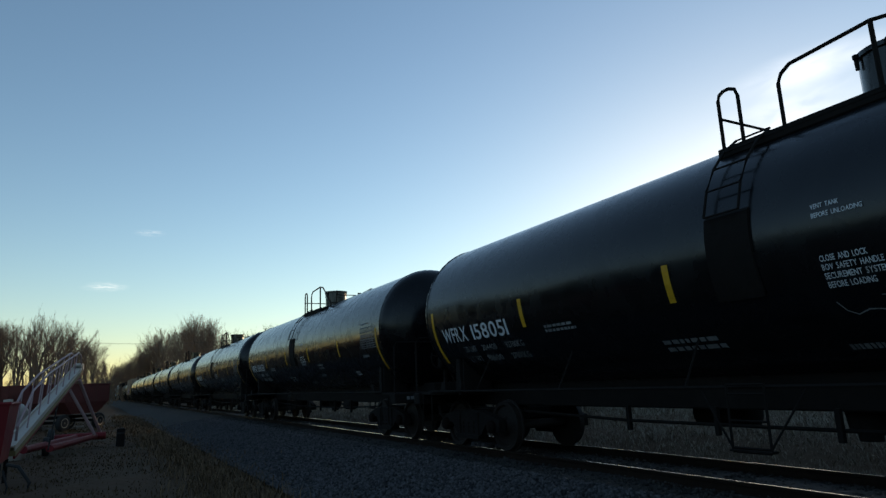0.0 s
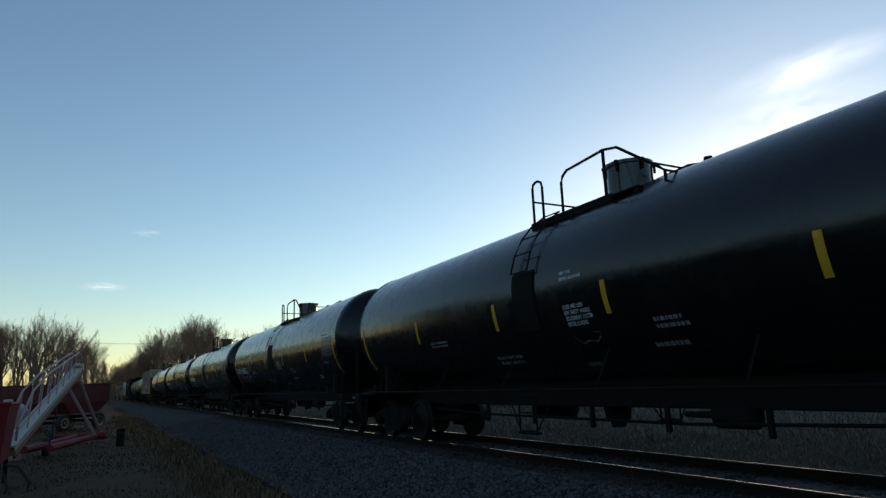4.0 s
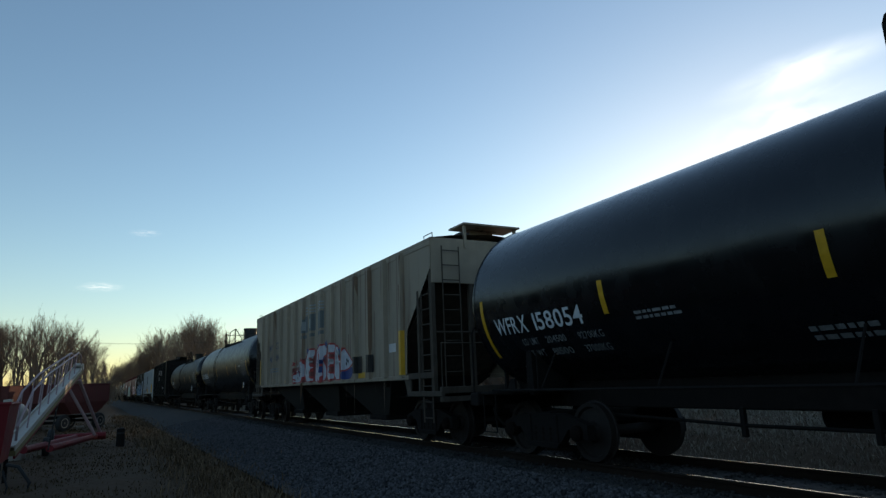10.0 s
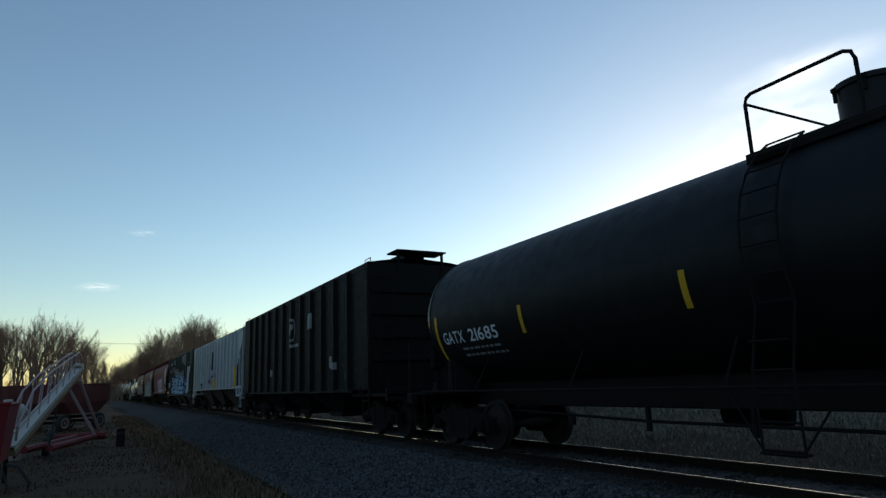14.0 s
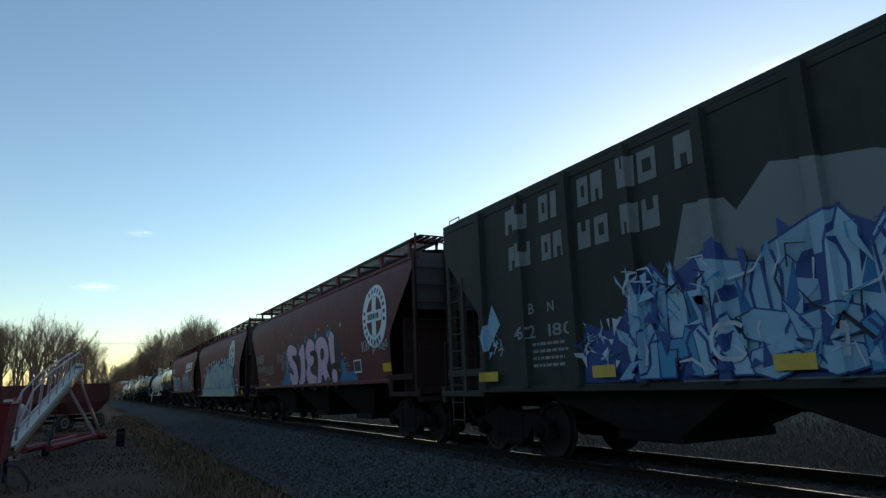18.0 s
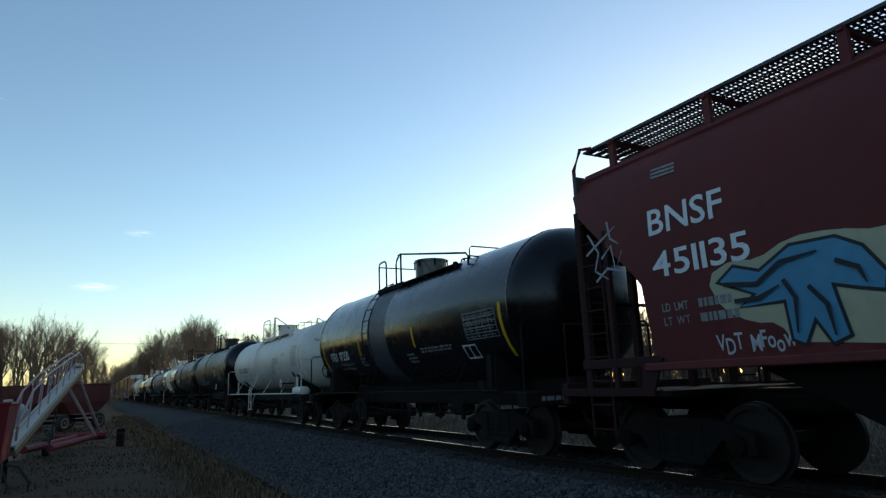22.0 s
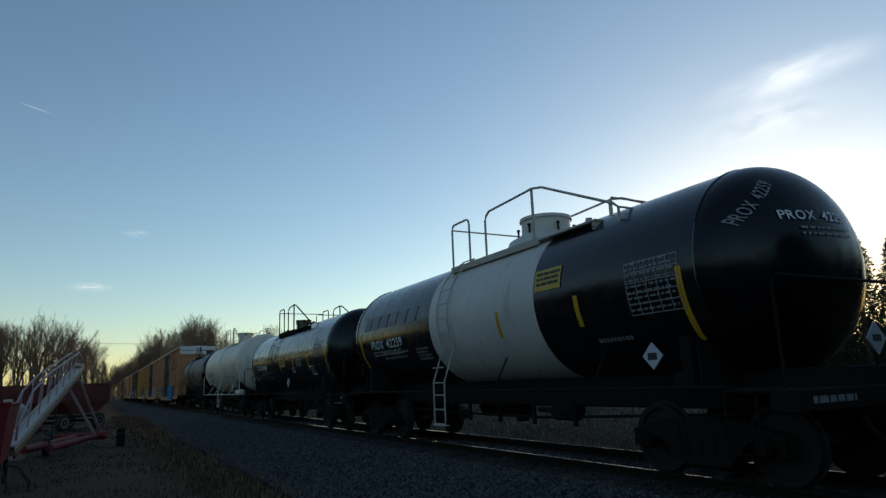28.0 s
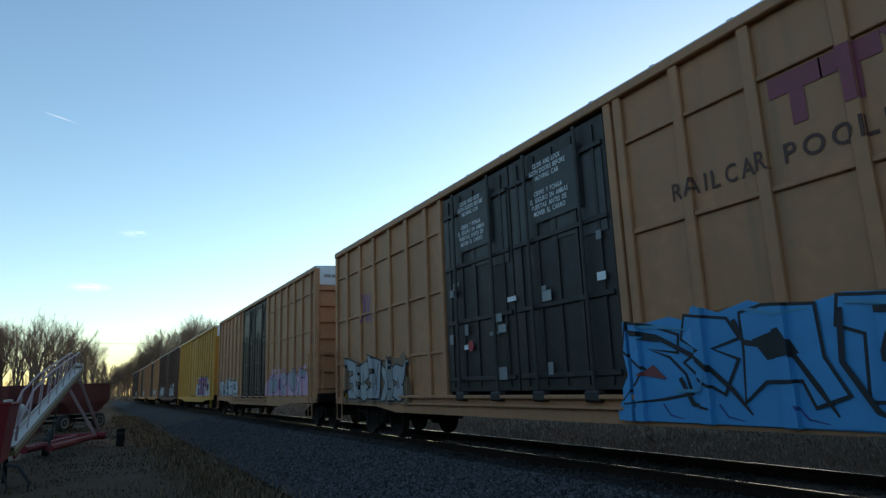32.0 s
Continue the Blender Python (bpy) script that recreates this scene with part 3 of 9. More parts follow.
    # bolster supports, placards and hand brake on the end platforms
    for s in (1, -1):
        e = (yf if s > 0 else yn) - s * 0.5
        ty = (yf if s > 0 else yn) - s * 2.05
        for x in (-1.0, 1.0):
            part("bolster_support", Shape().slab([(ty - 0.10, 1.1), (ty + 0.10, 1.1), (ty + 0.07, zc - R * 0.62), (ty - 0.07, zc - R * 0.62)], "x", x * 1.12, x * 1.22), saddle_mat or frame_mat, ob)
            part("support_gusset", Shape().slab([(x * 1.2, 1.1), (x * 0.5, 1.1), (x * 0.62, zc - R * 0.88), (x * 1.2, zc - R * 0.62)], "y", ty - 0.20, ty - 0.17), frame_mat, ob)
        if end_placard:
            q = 0.19
            pl = part("end_placard", Shape().slab([(0.25, 1.62 - q), (0.25 + q, 1.62), (0.25, 1.62 + q), (0.25 - q, 1.62)], "y", e - s * 0.07, e - s * 0.05), PLACARD, ob, "white diamond hazard placard on the end rail")
            part("placard_post", Shape().box(0.22, 0.28, e - s * 0.10, e - s * 0.07, 1.1, 1.8, 0.005), frame_mat, pl)
            part("placard_lettering", Shape().box(0.25 - q * 0.45, 0.25 + q * 0.45, e - s * 0.046, e - s * 0.05, 1.58, 1.66), DECAL_BLACK, pl)
    by = yf - 0.62
    bw = part("brake_wheel", Shape().tube([(-0.82 + 0.27 * math.cos(k * math.tau / 20), by, 1.86 + 0.27 * math.sin(k * math.tau / 20)) for k in range(20)], 0.018, 6, True), frame_mat, ob, "", True)
    for k in range(5):
        a = k * math.tau / 5 + 0.4
        part("spoke", Shape().tube([(-0.82, by - 0.03, 1.86), (-0.82 + 0.26 * math.cos(a), by, 1.86 + 0.26 * math.sin(a))], 0.013, 5), frame_mat, bw)
    part("brake_gear_box", Shape().box(-0.97, -0.67, by - 0.22, by - 0.06, 1.62, 2.02, 0.03).box(-0.85, -0.79, by - 0.16, by - 0.10, 1.1, 1.64), frame_mat, ob)
    part("brake_chain", Shape().tube([(-0.72, by - 0.1, 1.64), (-0.62, by - 0.14, 1.36), (-0.5, by - 0.18, 1.12)], 0.016, 5), frame_mat, ob)
    # running gear
    truck(ob, yf - 2.1)
    truck(ob, yn + 2.1)
    ends(ob, yn, yf)
    # lettering on the end sill
    for q in range(2):
        lt = bars(-1.2 + q * 1.6, -0.3 + q * 1.6, 0.94, 1.02, 1, seed=q + 3, fill=0.9, cols=(5, 7))
        part("sill_lettering", Shape().add([(p[0], yn + 0.495, p[1]) for p in lt[0]], lt[1]), DECAL_DIM, ob)
    # stripes and lettering
    sten = stencil or DECAL
    for u in (0.28, L - 0.28):
        c.decal("end_stripe", rect(u - 0.047, u + 0.047, *(end_z or (zc - R * 0.66, zc + 0.02))), YELLOW, 0.006)
    for u in stripes:
        c.decal("reflector_stripe", rect(u - 0.05, u + 0.05, zc - 0.55, zc - 0.08), YELLOW, 0.006)
    if mark:
        u0, u1, z0, z1 = mark_at or (0.62, 2.95, 2.08, 2.36)
        first, second = mark.split(" ")
        split = u0 + (u1 - u0) * (0.40 if len(second) > 4 else 0.48)
        c.decal("reporting_mark", word(first, u0, split, z0, z1), mark_mat or sten, 0.012)
        c.decal("car_number", word(second, split + 0.2, u1, z0, z1), mark_mat or sten, 0.012)
        small = DECAL_DIM if sten is DECAL else SPRAY["grey"]
        if limits:
            for k, (a, b, kg) in enumerate(limits):
                zz = z0 - 0.21 - 0.19 * k
                c.decal("load_limit_lettering", word(a, u0 + 0.62, u0 + 1.05, zz, zz + 0.105), small, 0.008)
                for q0, q1, txt in ((1.25, 1.75, b), (2.05, 2.6, kg)):
                    c.decal("load_limit_lettering", word(txt, u0 + q0, u0 + q1, zz, zz + 0.105) if txt else bars(u0 + q0, u0 + q1 + 0.08, zz, zz + 0.105, 1, seed=k, fill=1.0, cols=(5, 6)), small, 0.008)
        else:
            c.decal("load_limit_lettering", bars(u0 + 0.6, u1 + 0.25, z0 - 0.34, z0 - 0.1, 2, seed=int(far) % 97, fill=0.36, cols=(7, 9)), small, 0.008)
    if end_mark:
        flat = c.skin

        def on_head(a, z, lift):
            rr = min(0.97, math.hypot(a, z - zc) / R)
            return Vector((a, y(L) - hd * math.sqrt(1 - rr ** 2.2) - lift, z))
        c.skin = on_head
        first, second = end_mark.split(" ")
        a0, a1, az = end_at or (-0.36 * R, 0.36 * R, zc + 0.27 * R)
        aw, ah = a1 - a0, 0.09 * R
        c.decal("end_reporting_mark", word(first, a0, a0 + aw * 0.43, az, az + ah), sten, 0.012)
        c.decal("end_car_number", word(second, a0 + aw * 0.53, a1, az, az + ah), sten, 0.012)
        c.decal("end_capacity_lettering", bars(a0 + aw * 0.19, a1, az - 0.17 * R, az - 0.06 * R, 2, seed=4, fill=0.4, cols=(6, 9)), DECAL_DIM if sten is DECAL else sten, 0.012)
        if slant_mark:
            wv, wf = word(slant_mark, 0.0, 0.78, 0.0, 0.12)
            ca, sa = math.cos(radians(44)), math.sin(radians(44))
            c.decal("slanted_reporting_mark", (wv @ np.array([[ca, sa], [-sa, ca]]) + [-1.14, zc + 0.37], wf), DECAL_DIM, 0.014)
        c.skin = flat
    for k, (kind, u0, u1, z0, z1) in enumerate(tags):
        if kind == "table":
            vs, fs = [], []
            for i in range(6):
                for (a, b) in (((u0, z0 + (z1 - z0) * i / 5), (u1, z0 + (z1 - z0) * i / 5)), ((u0 + (u1 - u0) * i / 5, z0), (u0 + (u1 - u0) * i / 5, z1))):
                    n = len(vs)
                    w = 0.008
                    if a[1] == b[1]:
                        vs += [(a[0], a[1] - w), (b[0], b[1] - w), (b[0], b[1] + w), (a[0], a[1] + w)]
                    else:
                        vs += [(a[0] - w, a[1]), (a[0] + w, a[1]), (b[0] + w, b[1]), (b[0] - w, b[1])]
                    fs.append((n, n + 1, n + 2, n + 3))
            tab = DECAL_DIM if sten is DECAL else SPRAY["white"]
            c.decal("data_table", (np.array(vs), fs), tab, 0.006, "stencilled table of ruled lines")
            c.decal("table_lettering", bars(u0, u1, z0, z1, 9, seed=k + 5, fill=0.35, cols=(7, 10)), tab, 0.010)
        elif kind == "bars":
            c.decal("small_lettering", bars(u0, u1, z0, z1, max(1, round((z1 - z0) / 0.085)), seed=k + int(far) % 50, cols=(5, 8)), DECAL_DIM if sten is DECAL else SPRAY["grey"], 0.008)
        elif kind == "hook":
            w, h = u1 - u0, z1 - z0
            c.decal("handle_diagram", stroke([(u0 + w * a, z0 + h * b) for a, b in ((0, 0.9), (0.1, 0.3), (0.25, 0.0), (0.45, 0.25), (0.6, 0.2), (0.75, 0.1), (0.92, 0.45), (1.0, 0.95), (0.72, 1.0))], 0.012), DECAL_DIM, 0.01, "outline drawing of a handle")
        elif kind == "frame":
            t = 0.03
            for r in ((u0, u1, z0, z0 + t), (u0, u1, z1 - t, z1), (u0, u0 + t, z0, z1), (u1 - t, u1, z0, z1), ((u0 + u1) / 2 - t / 2, (u0 + u1) / 2 + t / 2, z0, z1)):
                c.decal("test_box_line", rect(*r), sten, 0.008)
        elif kind == "diamond":
            m, n = (u0 + u1) / 2, (z0 + z1) / 2
            q = (z1 - z0) * 0.42
            xp = min(-1.49, -R + 0.0)
            pl = part("hazard_placard", Shape().slab([(y(m), n - q), (y(m) - q, n), (y(m), n + q), (y(m) + q, n)], "x", xp - 0.02, xp), PLACARD, ob, "white diamond hazard placard on a bracket")
            part("placard_bracket", Shape().box(xp, xp + 0.5, y(m) - 0.03, y(m) + 0.03, n - 0.03, n + 0.03), frame_mat, pl)
            part("placard_lettering", Shape().box(xp - 0.024, xp - 0.02, y(m) - q * 0.45, y(m) + q * 0.45, n - 0.05, n + 0.04), DECAL_BLACK, pl)
        elif kind == "plate":
            c.decal("notice_plate", rect(u0, u1, z0, z1), PLACARD, 0.014, "white notice plate")
            c.decal("notice_lettering", bars(u0 + 0.04, u1, z0 + 0.03, z1 - 0.03, 3, seed=k), DECAL_BLACK, 0.02)
        elif kind == "yellow":
            c.decal("notice_plate", rect(u0, u1, z0, z1), SPRAY["gold"], 0.014, "yellow notice plate")
            c.decal("notice_lettering", bars(u0 + 0.05, u1, z0 + 0.05, z1 - 0.05, 3, seed=k), DECAL_BLACK, 0.02)
        elif kind in ("patch", "rust"):
            rnd = random.Random(k)
            pts = [((u0 + u1) / 2 + (u1 - u0) / 2 * math.cos(a * math.tau / 28) * rnd.uniform(0.74, 1), (z0 + z1) / 2 + (z1 - z0) / 2 * math.sin(a * math.tau / 28) * rnd.uniform(0.74, 1)) for a in range(28)]
            c.decal("paint_patch", poly(pts), BLACK_SATIN if kind == "patch" else RUST_STAIN, 0.005, "dark overpainted patch" if kind == "patch" else "brown rust stain")
        else:
            c.decal("lettering", word(kind, u0, u1, z0, z1), sten, 0.012)
    return c


# ------------------------------------------------------------------ covered hoppers
def hopper_car(far, L, gap_far, gap_near, mat, label, top=4.28, sill=1.42, ribs=14, curved=False, cut=True, bays=3, walk_style="edge", frame_mat=None, yellow_posts=True, bay_mat=None, end_mat=None):
    c = Car("hopper_car", label, "hopper car", far, L, gap_far, gap_near)
    y, ob = c.y, c.ob
    frame_mat = frame_mat or STEEL_DARK
    bay_mat = bay_mat or mat
    end_mat = end_mat or mat
    W = 1.56
    if curved:
        prof = [(1.46, sill), (1.52, sill + 0.5), (1.57, 2.6), (1.58, 3.1), (1.56, 3.6), (1.50, 3.95), (1.40, top - 0.09), (1.24, top), (1.22, top + 0.10), (0.7, top + 0.14), (0.0, top + 0.16)]
    else:
        prof = [(W, sill), (W, 2.0), (W, 2.5), (W, 3.1), (W, 3.7), (W, top - 0.04), (W + 0.004, top - 0.03), (W + 0.004, top + 0.03), (1.0, top + 0.12), (0.0, top + 0.2)]

    def edge(z):
        if not cut:
            return 0.0
        if z > 3.75:
            return 0.0
        if z > 2.48:
            return (3.75 - z) / 1.27 * 1.25
        return 1.25 + (2.48 - z) * 0.06
    rib_u = [] if curved else [1.45 + (L - 2.9) * k / (ribs - 1) for k in range(ribs)]
    rw, rd, foot = 0.075, 0.10, 1.2

    def bulge(u):
        for r in rib_u:
            g = abs(u - r)
            if g < rw * foot:
                return rd * max(0.0, min(1.0, (rw * foot - g) / (rw * (foot - 1))))
        return 0.0

    def width(z):
        for (x0, z0), (x1, z1) in zip(prof, prof[1:]):
            if z0 <= z <= z1 and z1 > z0:
                return x0 + (x1 - x0) * (z - z0) / (z1 - z0)
        return prof[0][0]

    c.skin = lambda u, z, lift: Vector((-(width(z) + bulge(u) + lift), y(u), z))
    c.cut_u = [r + k for r in rib_u for k in (-rw * foot, -rw, rw, rw * foot)]
    c.cut_z = [q[1] for q in prof] if curved else []
    us = [0.0, 0.5, 1.0] + [1.5 + (L - 3) * k / 12 for k in range(13)] + [L - 1.0, L - 0.5, L]
    shell = Shape()
    for s in (-1, 1):
        dense = [prof[0]]
        for (x0, z0), (x1, z1) in zip(prof, prof[1:]):
            n = 4 if z1 - z0 > 0.4 else 1
            dense += [(x0 + (x1 - x0) * k / n, z0 + (z1 - z0) * k / n) for k in range(1, n + 1)]
        vs, fs = [], []
        for x, z in dense:
            a = edge(z)
            vs += [(s * x, y(a + (L - 2 * a) * q / L), z) for q in us]
        n = len(us)
        for i in range(len(dense) - 1):
            fs += [(i * n + k, i * n + k + 1, (i + 1) * n + k + 1, (i + 1) * n + k) for k in range(n - 1)]
        shell.add(vs, fs)
    part("hopper_body", shell, mat, ob, "", curved)
    for s in (-1, 1):
        for r in rib_u:
            a = min(r, L - r)
            zb = sill
            zt = prof[5][1]
            vs = []
            for z in (zb, zt):
                vs += [(s * W, y(r - rw * foot), z), (s * (W + rd), y(r - rw), z), (s * (W + rd), y(r + rw), z), (s * W, y(r + rw * foot), z)]
            part("side_post", Shape().add(vs, [(0, 1, 5, 4), (1, 2, 6, 5), (2, 3, 7, 6), (0, 3, 2, 1), (4, 5, 6, 7)]), mat, ob)
        part("side_sill", Shape().box(s * 1.40, s * 1.60, y(1.2), y(L - 1.2), sill - 0.08, sill + 0.02, 0.015), mat, ob)
        part("top_chord", Shape().box(s * (prof[5][0] - 0.02), s * (prof[5][0] + 0.012), y(0), y(L), prof[5][1] - 0.1, prof[5][1] - 0.01, 0.01) if not curved else Shape().tube([(s * 1.36, y(0), top - 0.05), (s * 1.36, y(L), top - 0.05)], 0.05, 8), mat, ob)
    yf, yn = c.y_far, c.y_near
    for s in (1, -1):
        e = y(0) if s > 0 else y(L)
        o = (yf if s > 0 else yn) - s * 0.5
        w = width(3.9)
        if cut:
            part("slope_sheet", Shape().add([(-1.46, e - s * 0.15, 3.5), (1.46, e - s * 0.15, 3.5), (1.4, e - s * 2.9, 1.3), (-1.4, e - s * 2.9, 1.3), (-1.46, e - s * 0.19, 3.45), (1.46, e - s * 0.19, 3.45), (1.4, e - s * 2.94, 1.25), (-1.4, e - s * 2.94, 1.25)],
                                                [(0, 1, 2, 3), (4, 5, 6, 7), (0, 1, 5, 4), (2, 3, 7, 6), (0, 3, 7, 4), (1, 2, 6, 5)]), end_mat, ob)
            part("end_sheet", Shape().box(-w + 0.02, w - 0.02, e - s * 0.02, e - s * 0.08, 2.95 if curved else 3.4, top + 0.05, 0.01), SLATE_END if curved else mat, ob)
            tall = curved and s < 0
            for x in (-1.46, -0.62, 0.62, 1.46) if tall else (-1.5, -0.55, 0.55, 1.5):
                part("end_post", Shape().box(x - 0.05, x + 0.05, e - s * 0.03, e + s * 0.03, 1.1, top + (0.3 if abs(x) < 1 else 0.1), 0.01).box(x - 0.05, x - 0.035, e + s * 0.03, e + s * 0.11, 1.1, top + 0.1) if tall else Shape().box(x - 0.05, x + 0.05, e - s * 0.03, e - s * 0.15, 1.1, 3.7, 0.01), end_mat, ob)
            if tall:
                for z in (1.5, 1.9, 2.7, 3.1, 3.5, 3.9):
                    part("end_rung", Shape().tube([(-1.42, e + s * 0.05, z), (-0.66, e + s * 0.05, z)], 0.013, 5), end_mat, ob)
                # dark plate added inside the open end to block sky showing through
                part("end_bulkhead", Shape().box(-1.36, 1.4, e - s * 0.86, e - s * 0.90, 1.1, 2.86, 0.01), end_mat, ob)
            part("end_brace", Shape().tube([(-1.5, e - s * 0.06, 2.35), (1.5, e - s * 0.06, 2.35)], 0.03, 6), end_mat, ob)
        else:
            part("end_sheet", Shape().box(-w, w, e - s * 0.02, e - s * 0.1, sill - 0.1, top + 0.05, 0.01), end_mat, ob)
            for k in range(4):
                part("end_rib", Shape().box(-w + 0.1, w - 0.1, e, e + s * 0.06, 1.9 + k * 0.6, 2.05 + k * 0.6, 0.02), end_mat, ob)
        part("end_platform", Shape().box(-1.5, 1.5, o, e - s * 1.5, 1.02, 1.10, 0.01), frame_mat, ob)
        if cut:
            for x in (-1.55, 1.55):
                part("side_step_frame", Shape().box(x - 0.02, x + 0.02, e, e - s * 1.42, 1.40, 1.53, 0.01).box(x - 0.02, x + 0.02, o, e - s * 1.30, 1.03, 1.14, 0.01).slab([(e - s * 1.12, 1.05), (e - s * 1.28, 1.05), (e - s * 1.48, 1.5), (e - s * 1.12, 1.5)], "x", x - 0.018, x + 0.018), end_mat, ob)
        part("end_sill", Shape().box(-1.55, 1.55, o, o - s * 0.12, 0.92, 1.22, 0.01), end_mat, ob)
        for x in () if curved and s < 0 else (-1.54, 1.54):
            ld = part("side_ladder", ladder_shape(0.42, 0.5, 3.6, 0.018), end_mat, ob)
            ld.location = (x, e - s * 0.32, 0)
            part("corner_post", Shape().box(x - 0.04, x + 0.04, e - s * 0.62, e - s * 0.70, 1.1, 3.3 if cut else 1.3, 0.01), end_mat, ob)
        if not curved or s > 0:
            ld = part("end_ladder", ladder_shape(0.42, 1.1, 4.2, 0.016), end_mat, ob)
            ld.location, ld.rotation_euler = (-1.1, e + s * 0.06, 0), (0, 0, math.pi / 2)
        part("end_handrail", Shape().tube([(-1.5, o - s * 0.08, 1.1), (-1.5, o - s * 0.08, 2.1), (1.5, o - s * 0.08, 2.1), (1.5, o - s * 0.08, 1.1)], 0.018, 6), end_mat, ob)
    if yellow_posts and cut:
        for u in (1.42, L - 1.42):
            c.decal("end_stripe", rect(u - 0.06, u + 0.06, sill + 0.04, 2.5), YELLOW, 0.02)
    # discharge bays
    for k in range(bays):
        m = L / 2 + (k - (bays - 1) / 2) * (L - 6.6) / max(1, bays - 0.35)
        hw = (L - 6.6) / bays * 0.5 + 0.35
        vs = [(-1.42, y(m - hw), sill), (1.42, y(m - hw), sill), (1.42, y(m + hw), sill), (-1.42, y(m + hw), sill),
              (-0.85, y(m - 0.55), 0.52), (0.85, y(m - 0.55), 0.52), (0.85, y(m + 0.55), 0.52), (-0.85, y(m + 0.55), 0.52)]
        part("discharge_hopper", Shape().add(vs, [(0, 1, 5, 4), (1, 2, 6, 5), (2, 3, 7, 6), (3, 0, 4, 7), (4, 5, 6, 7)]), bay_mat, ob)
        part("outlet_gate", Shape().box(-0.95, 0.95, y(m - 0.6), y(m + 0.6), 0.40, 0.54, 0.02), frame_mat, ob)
    part("center_sill", Shape().box(-0.3, 0.3, yn + 0.5, yf - 0.5, 0.80, 1.08, 0.02), frame_mat, ob)
    part("brake_pipe", Shape().tube([(-0.9, y(2.5), 1.0), (-0.95, y(L - 2.5), 1.0)], 0.025, 6), frame_mat, ob)
    # roof walkways
    zr = top + 0.05
    if walk_style == "grating":
        zw = top + 0.47
        for s in (-1, 1):
            g = Shape()
            for x in [0.47 + 0.79 * k / 9 for k in range(10)]:
                w = 0.016 if x < 0.5 or x > 1.25 else 0.005
                g.box(s * x - w, s * x + w, y(0.2), y(L - 0.2), zw - 0.03 if w > 0.01 else zw - 0.012, zw + 0.01)
            k = 0.2
            while k < L - 0.4:
                for q in (0.0, 0.13):
                    g.add([(s * 0.47, y(k + q), zw), (s * 0.47, y(k + q + 0.024), zw), (s * 1.26, y(k + 0.154 - q), zw), (s * 1.26, y(k + 0.13 - q), zw), (s * 0.47, y(k + q), zw - 0.006), (s * 0.47, y(k + q + 0.024), zw - 0.006), (s * 1.26, y(k + 0.154 - q), zw - 0.006), (s * 1.26, y(k + 0.13 - q), zw - 0.006)], [(0, 1, 2, 3), (4, 5, 6, 7), (0, 1, 5, 4), (2, 3, 7, 6)])
                k += 0.065
            part("roof_walkway", g, GALV, ob, "expanded steel roof walkway")
            n = 10
            for k in range(n):
                yy = y(0.65 + (L - 1.3) * k / (n - 1))
                part("walkway_bracket", Shape().box(s * 0.47, s * 1.30, yy - 0.03, yy + 0.03, zw - 0.07, zw - 0.02).box(s * 1.20, s * 1.27, yy - 0.05, yy + 0.05, top - 0.05, zw - 0.02).box(s * 0.49, s * 0.54, yy - 0.03, yy + 0.03, top + 0.05, zw - 0.02), mat, ob)
            for u, q in ((-0.02, 0.25), (L + 0.02, L - 0.25)):
                part("corner_handrail", Shape().tube([(s * 1.42, y(u), top - 0.5), (s * 1.42, y(u), top + 0.18), (s * 1.36, y(u * 0.6 + q * 0.4), zw + 0.02), (s * 1.28, y(q), zw)], 0.03, 8), mat, ob, "", True)
        for e in (0.35, L - 0.35):
            g = part("end_walkway", Shape().tube([(-1.26, y(e - 0.3), zw - 0.01), (1.26, y(e - 0.3), zw - 0.01), (1.26, y(e + 0.3), zw - 0.01), (-1.26, y(e + 0.3), zw - 0.01)], 0.018, 4, True), GALV, ob, "steel grating across the roof end")
            for k in range(14):
                sl = part("slat", shared("roof_slat", lambda: Shape().box(-0.05, 0.05, -0.3, 0.3, -0.01, 0.01), GALV), GALV, g)
                sl.location = (-1.18 + k * 2.36 / 13, y(e), zw - 0.01)
        part("roof_hatch", Shape().box(-0.35, 0.35, y(1.2), y(L - 1.2), top + 0.12, top + 0.24, 0.05), mat, ob)
    else:
        xs = (-1.15, 1.15) if walk_style == "edge" else (0.0,)
        for x in xs:
            g = Shape()
            zw = zr + (0.05 if walk_style == "edge" else 0.34)
            hw = 0.26 if walk_style == "edge" else 0.36
            for q in (-hw, 0, hw):
                g.box(x + q - 0.015, x + q + 0.015, y(0.3), y(L - 0.3), zw - 0.03, zw + 0.01)
            k = 0.3
            while k < L - 0.32:
                g.box(x - hw, x + hw, y(k), y(k + 0.035), zw - 0.02, zw)
                k += 0.10
            part("roof_walkway", g, GALV, ob, "steel grating roof walkway")
            for k in range(8):
                yy = y(0.4 + (L - 0.8) * k / 7)
                part("walkway_bracket", Shape().box(x - hw + 0.06, x + hw - 0.06, yy - 0.02, yy + 0.02, zr - 0.09, zw - 0.03), mat, ob)
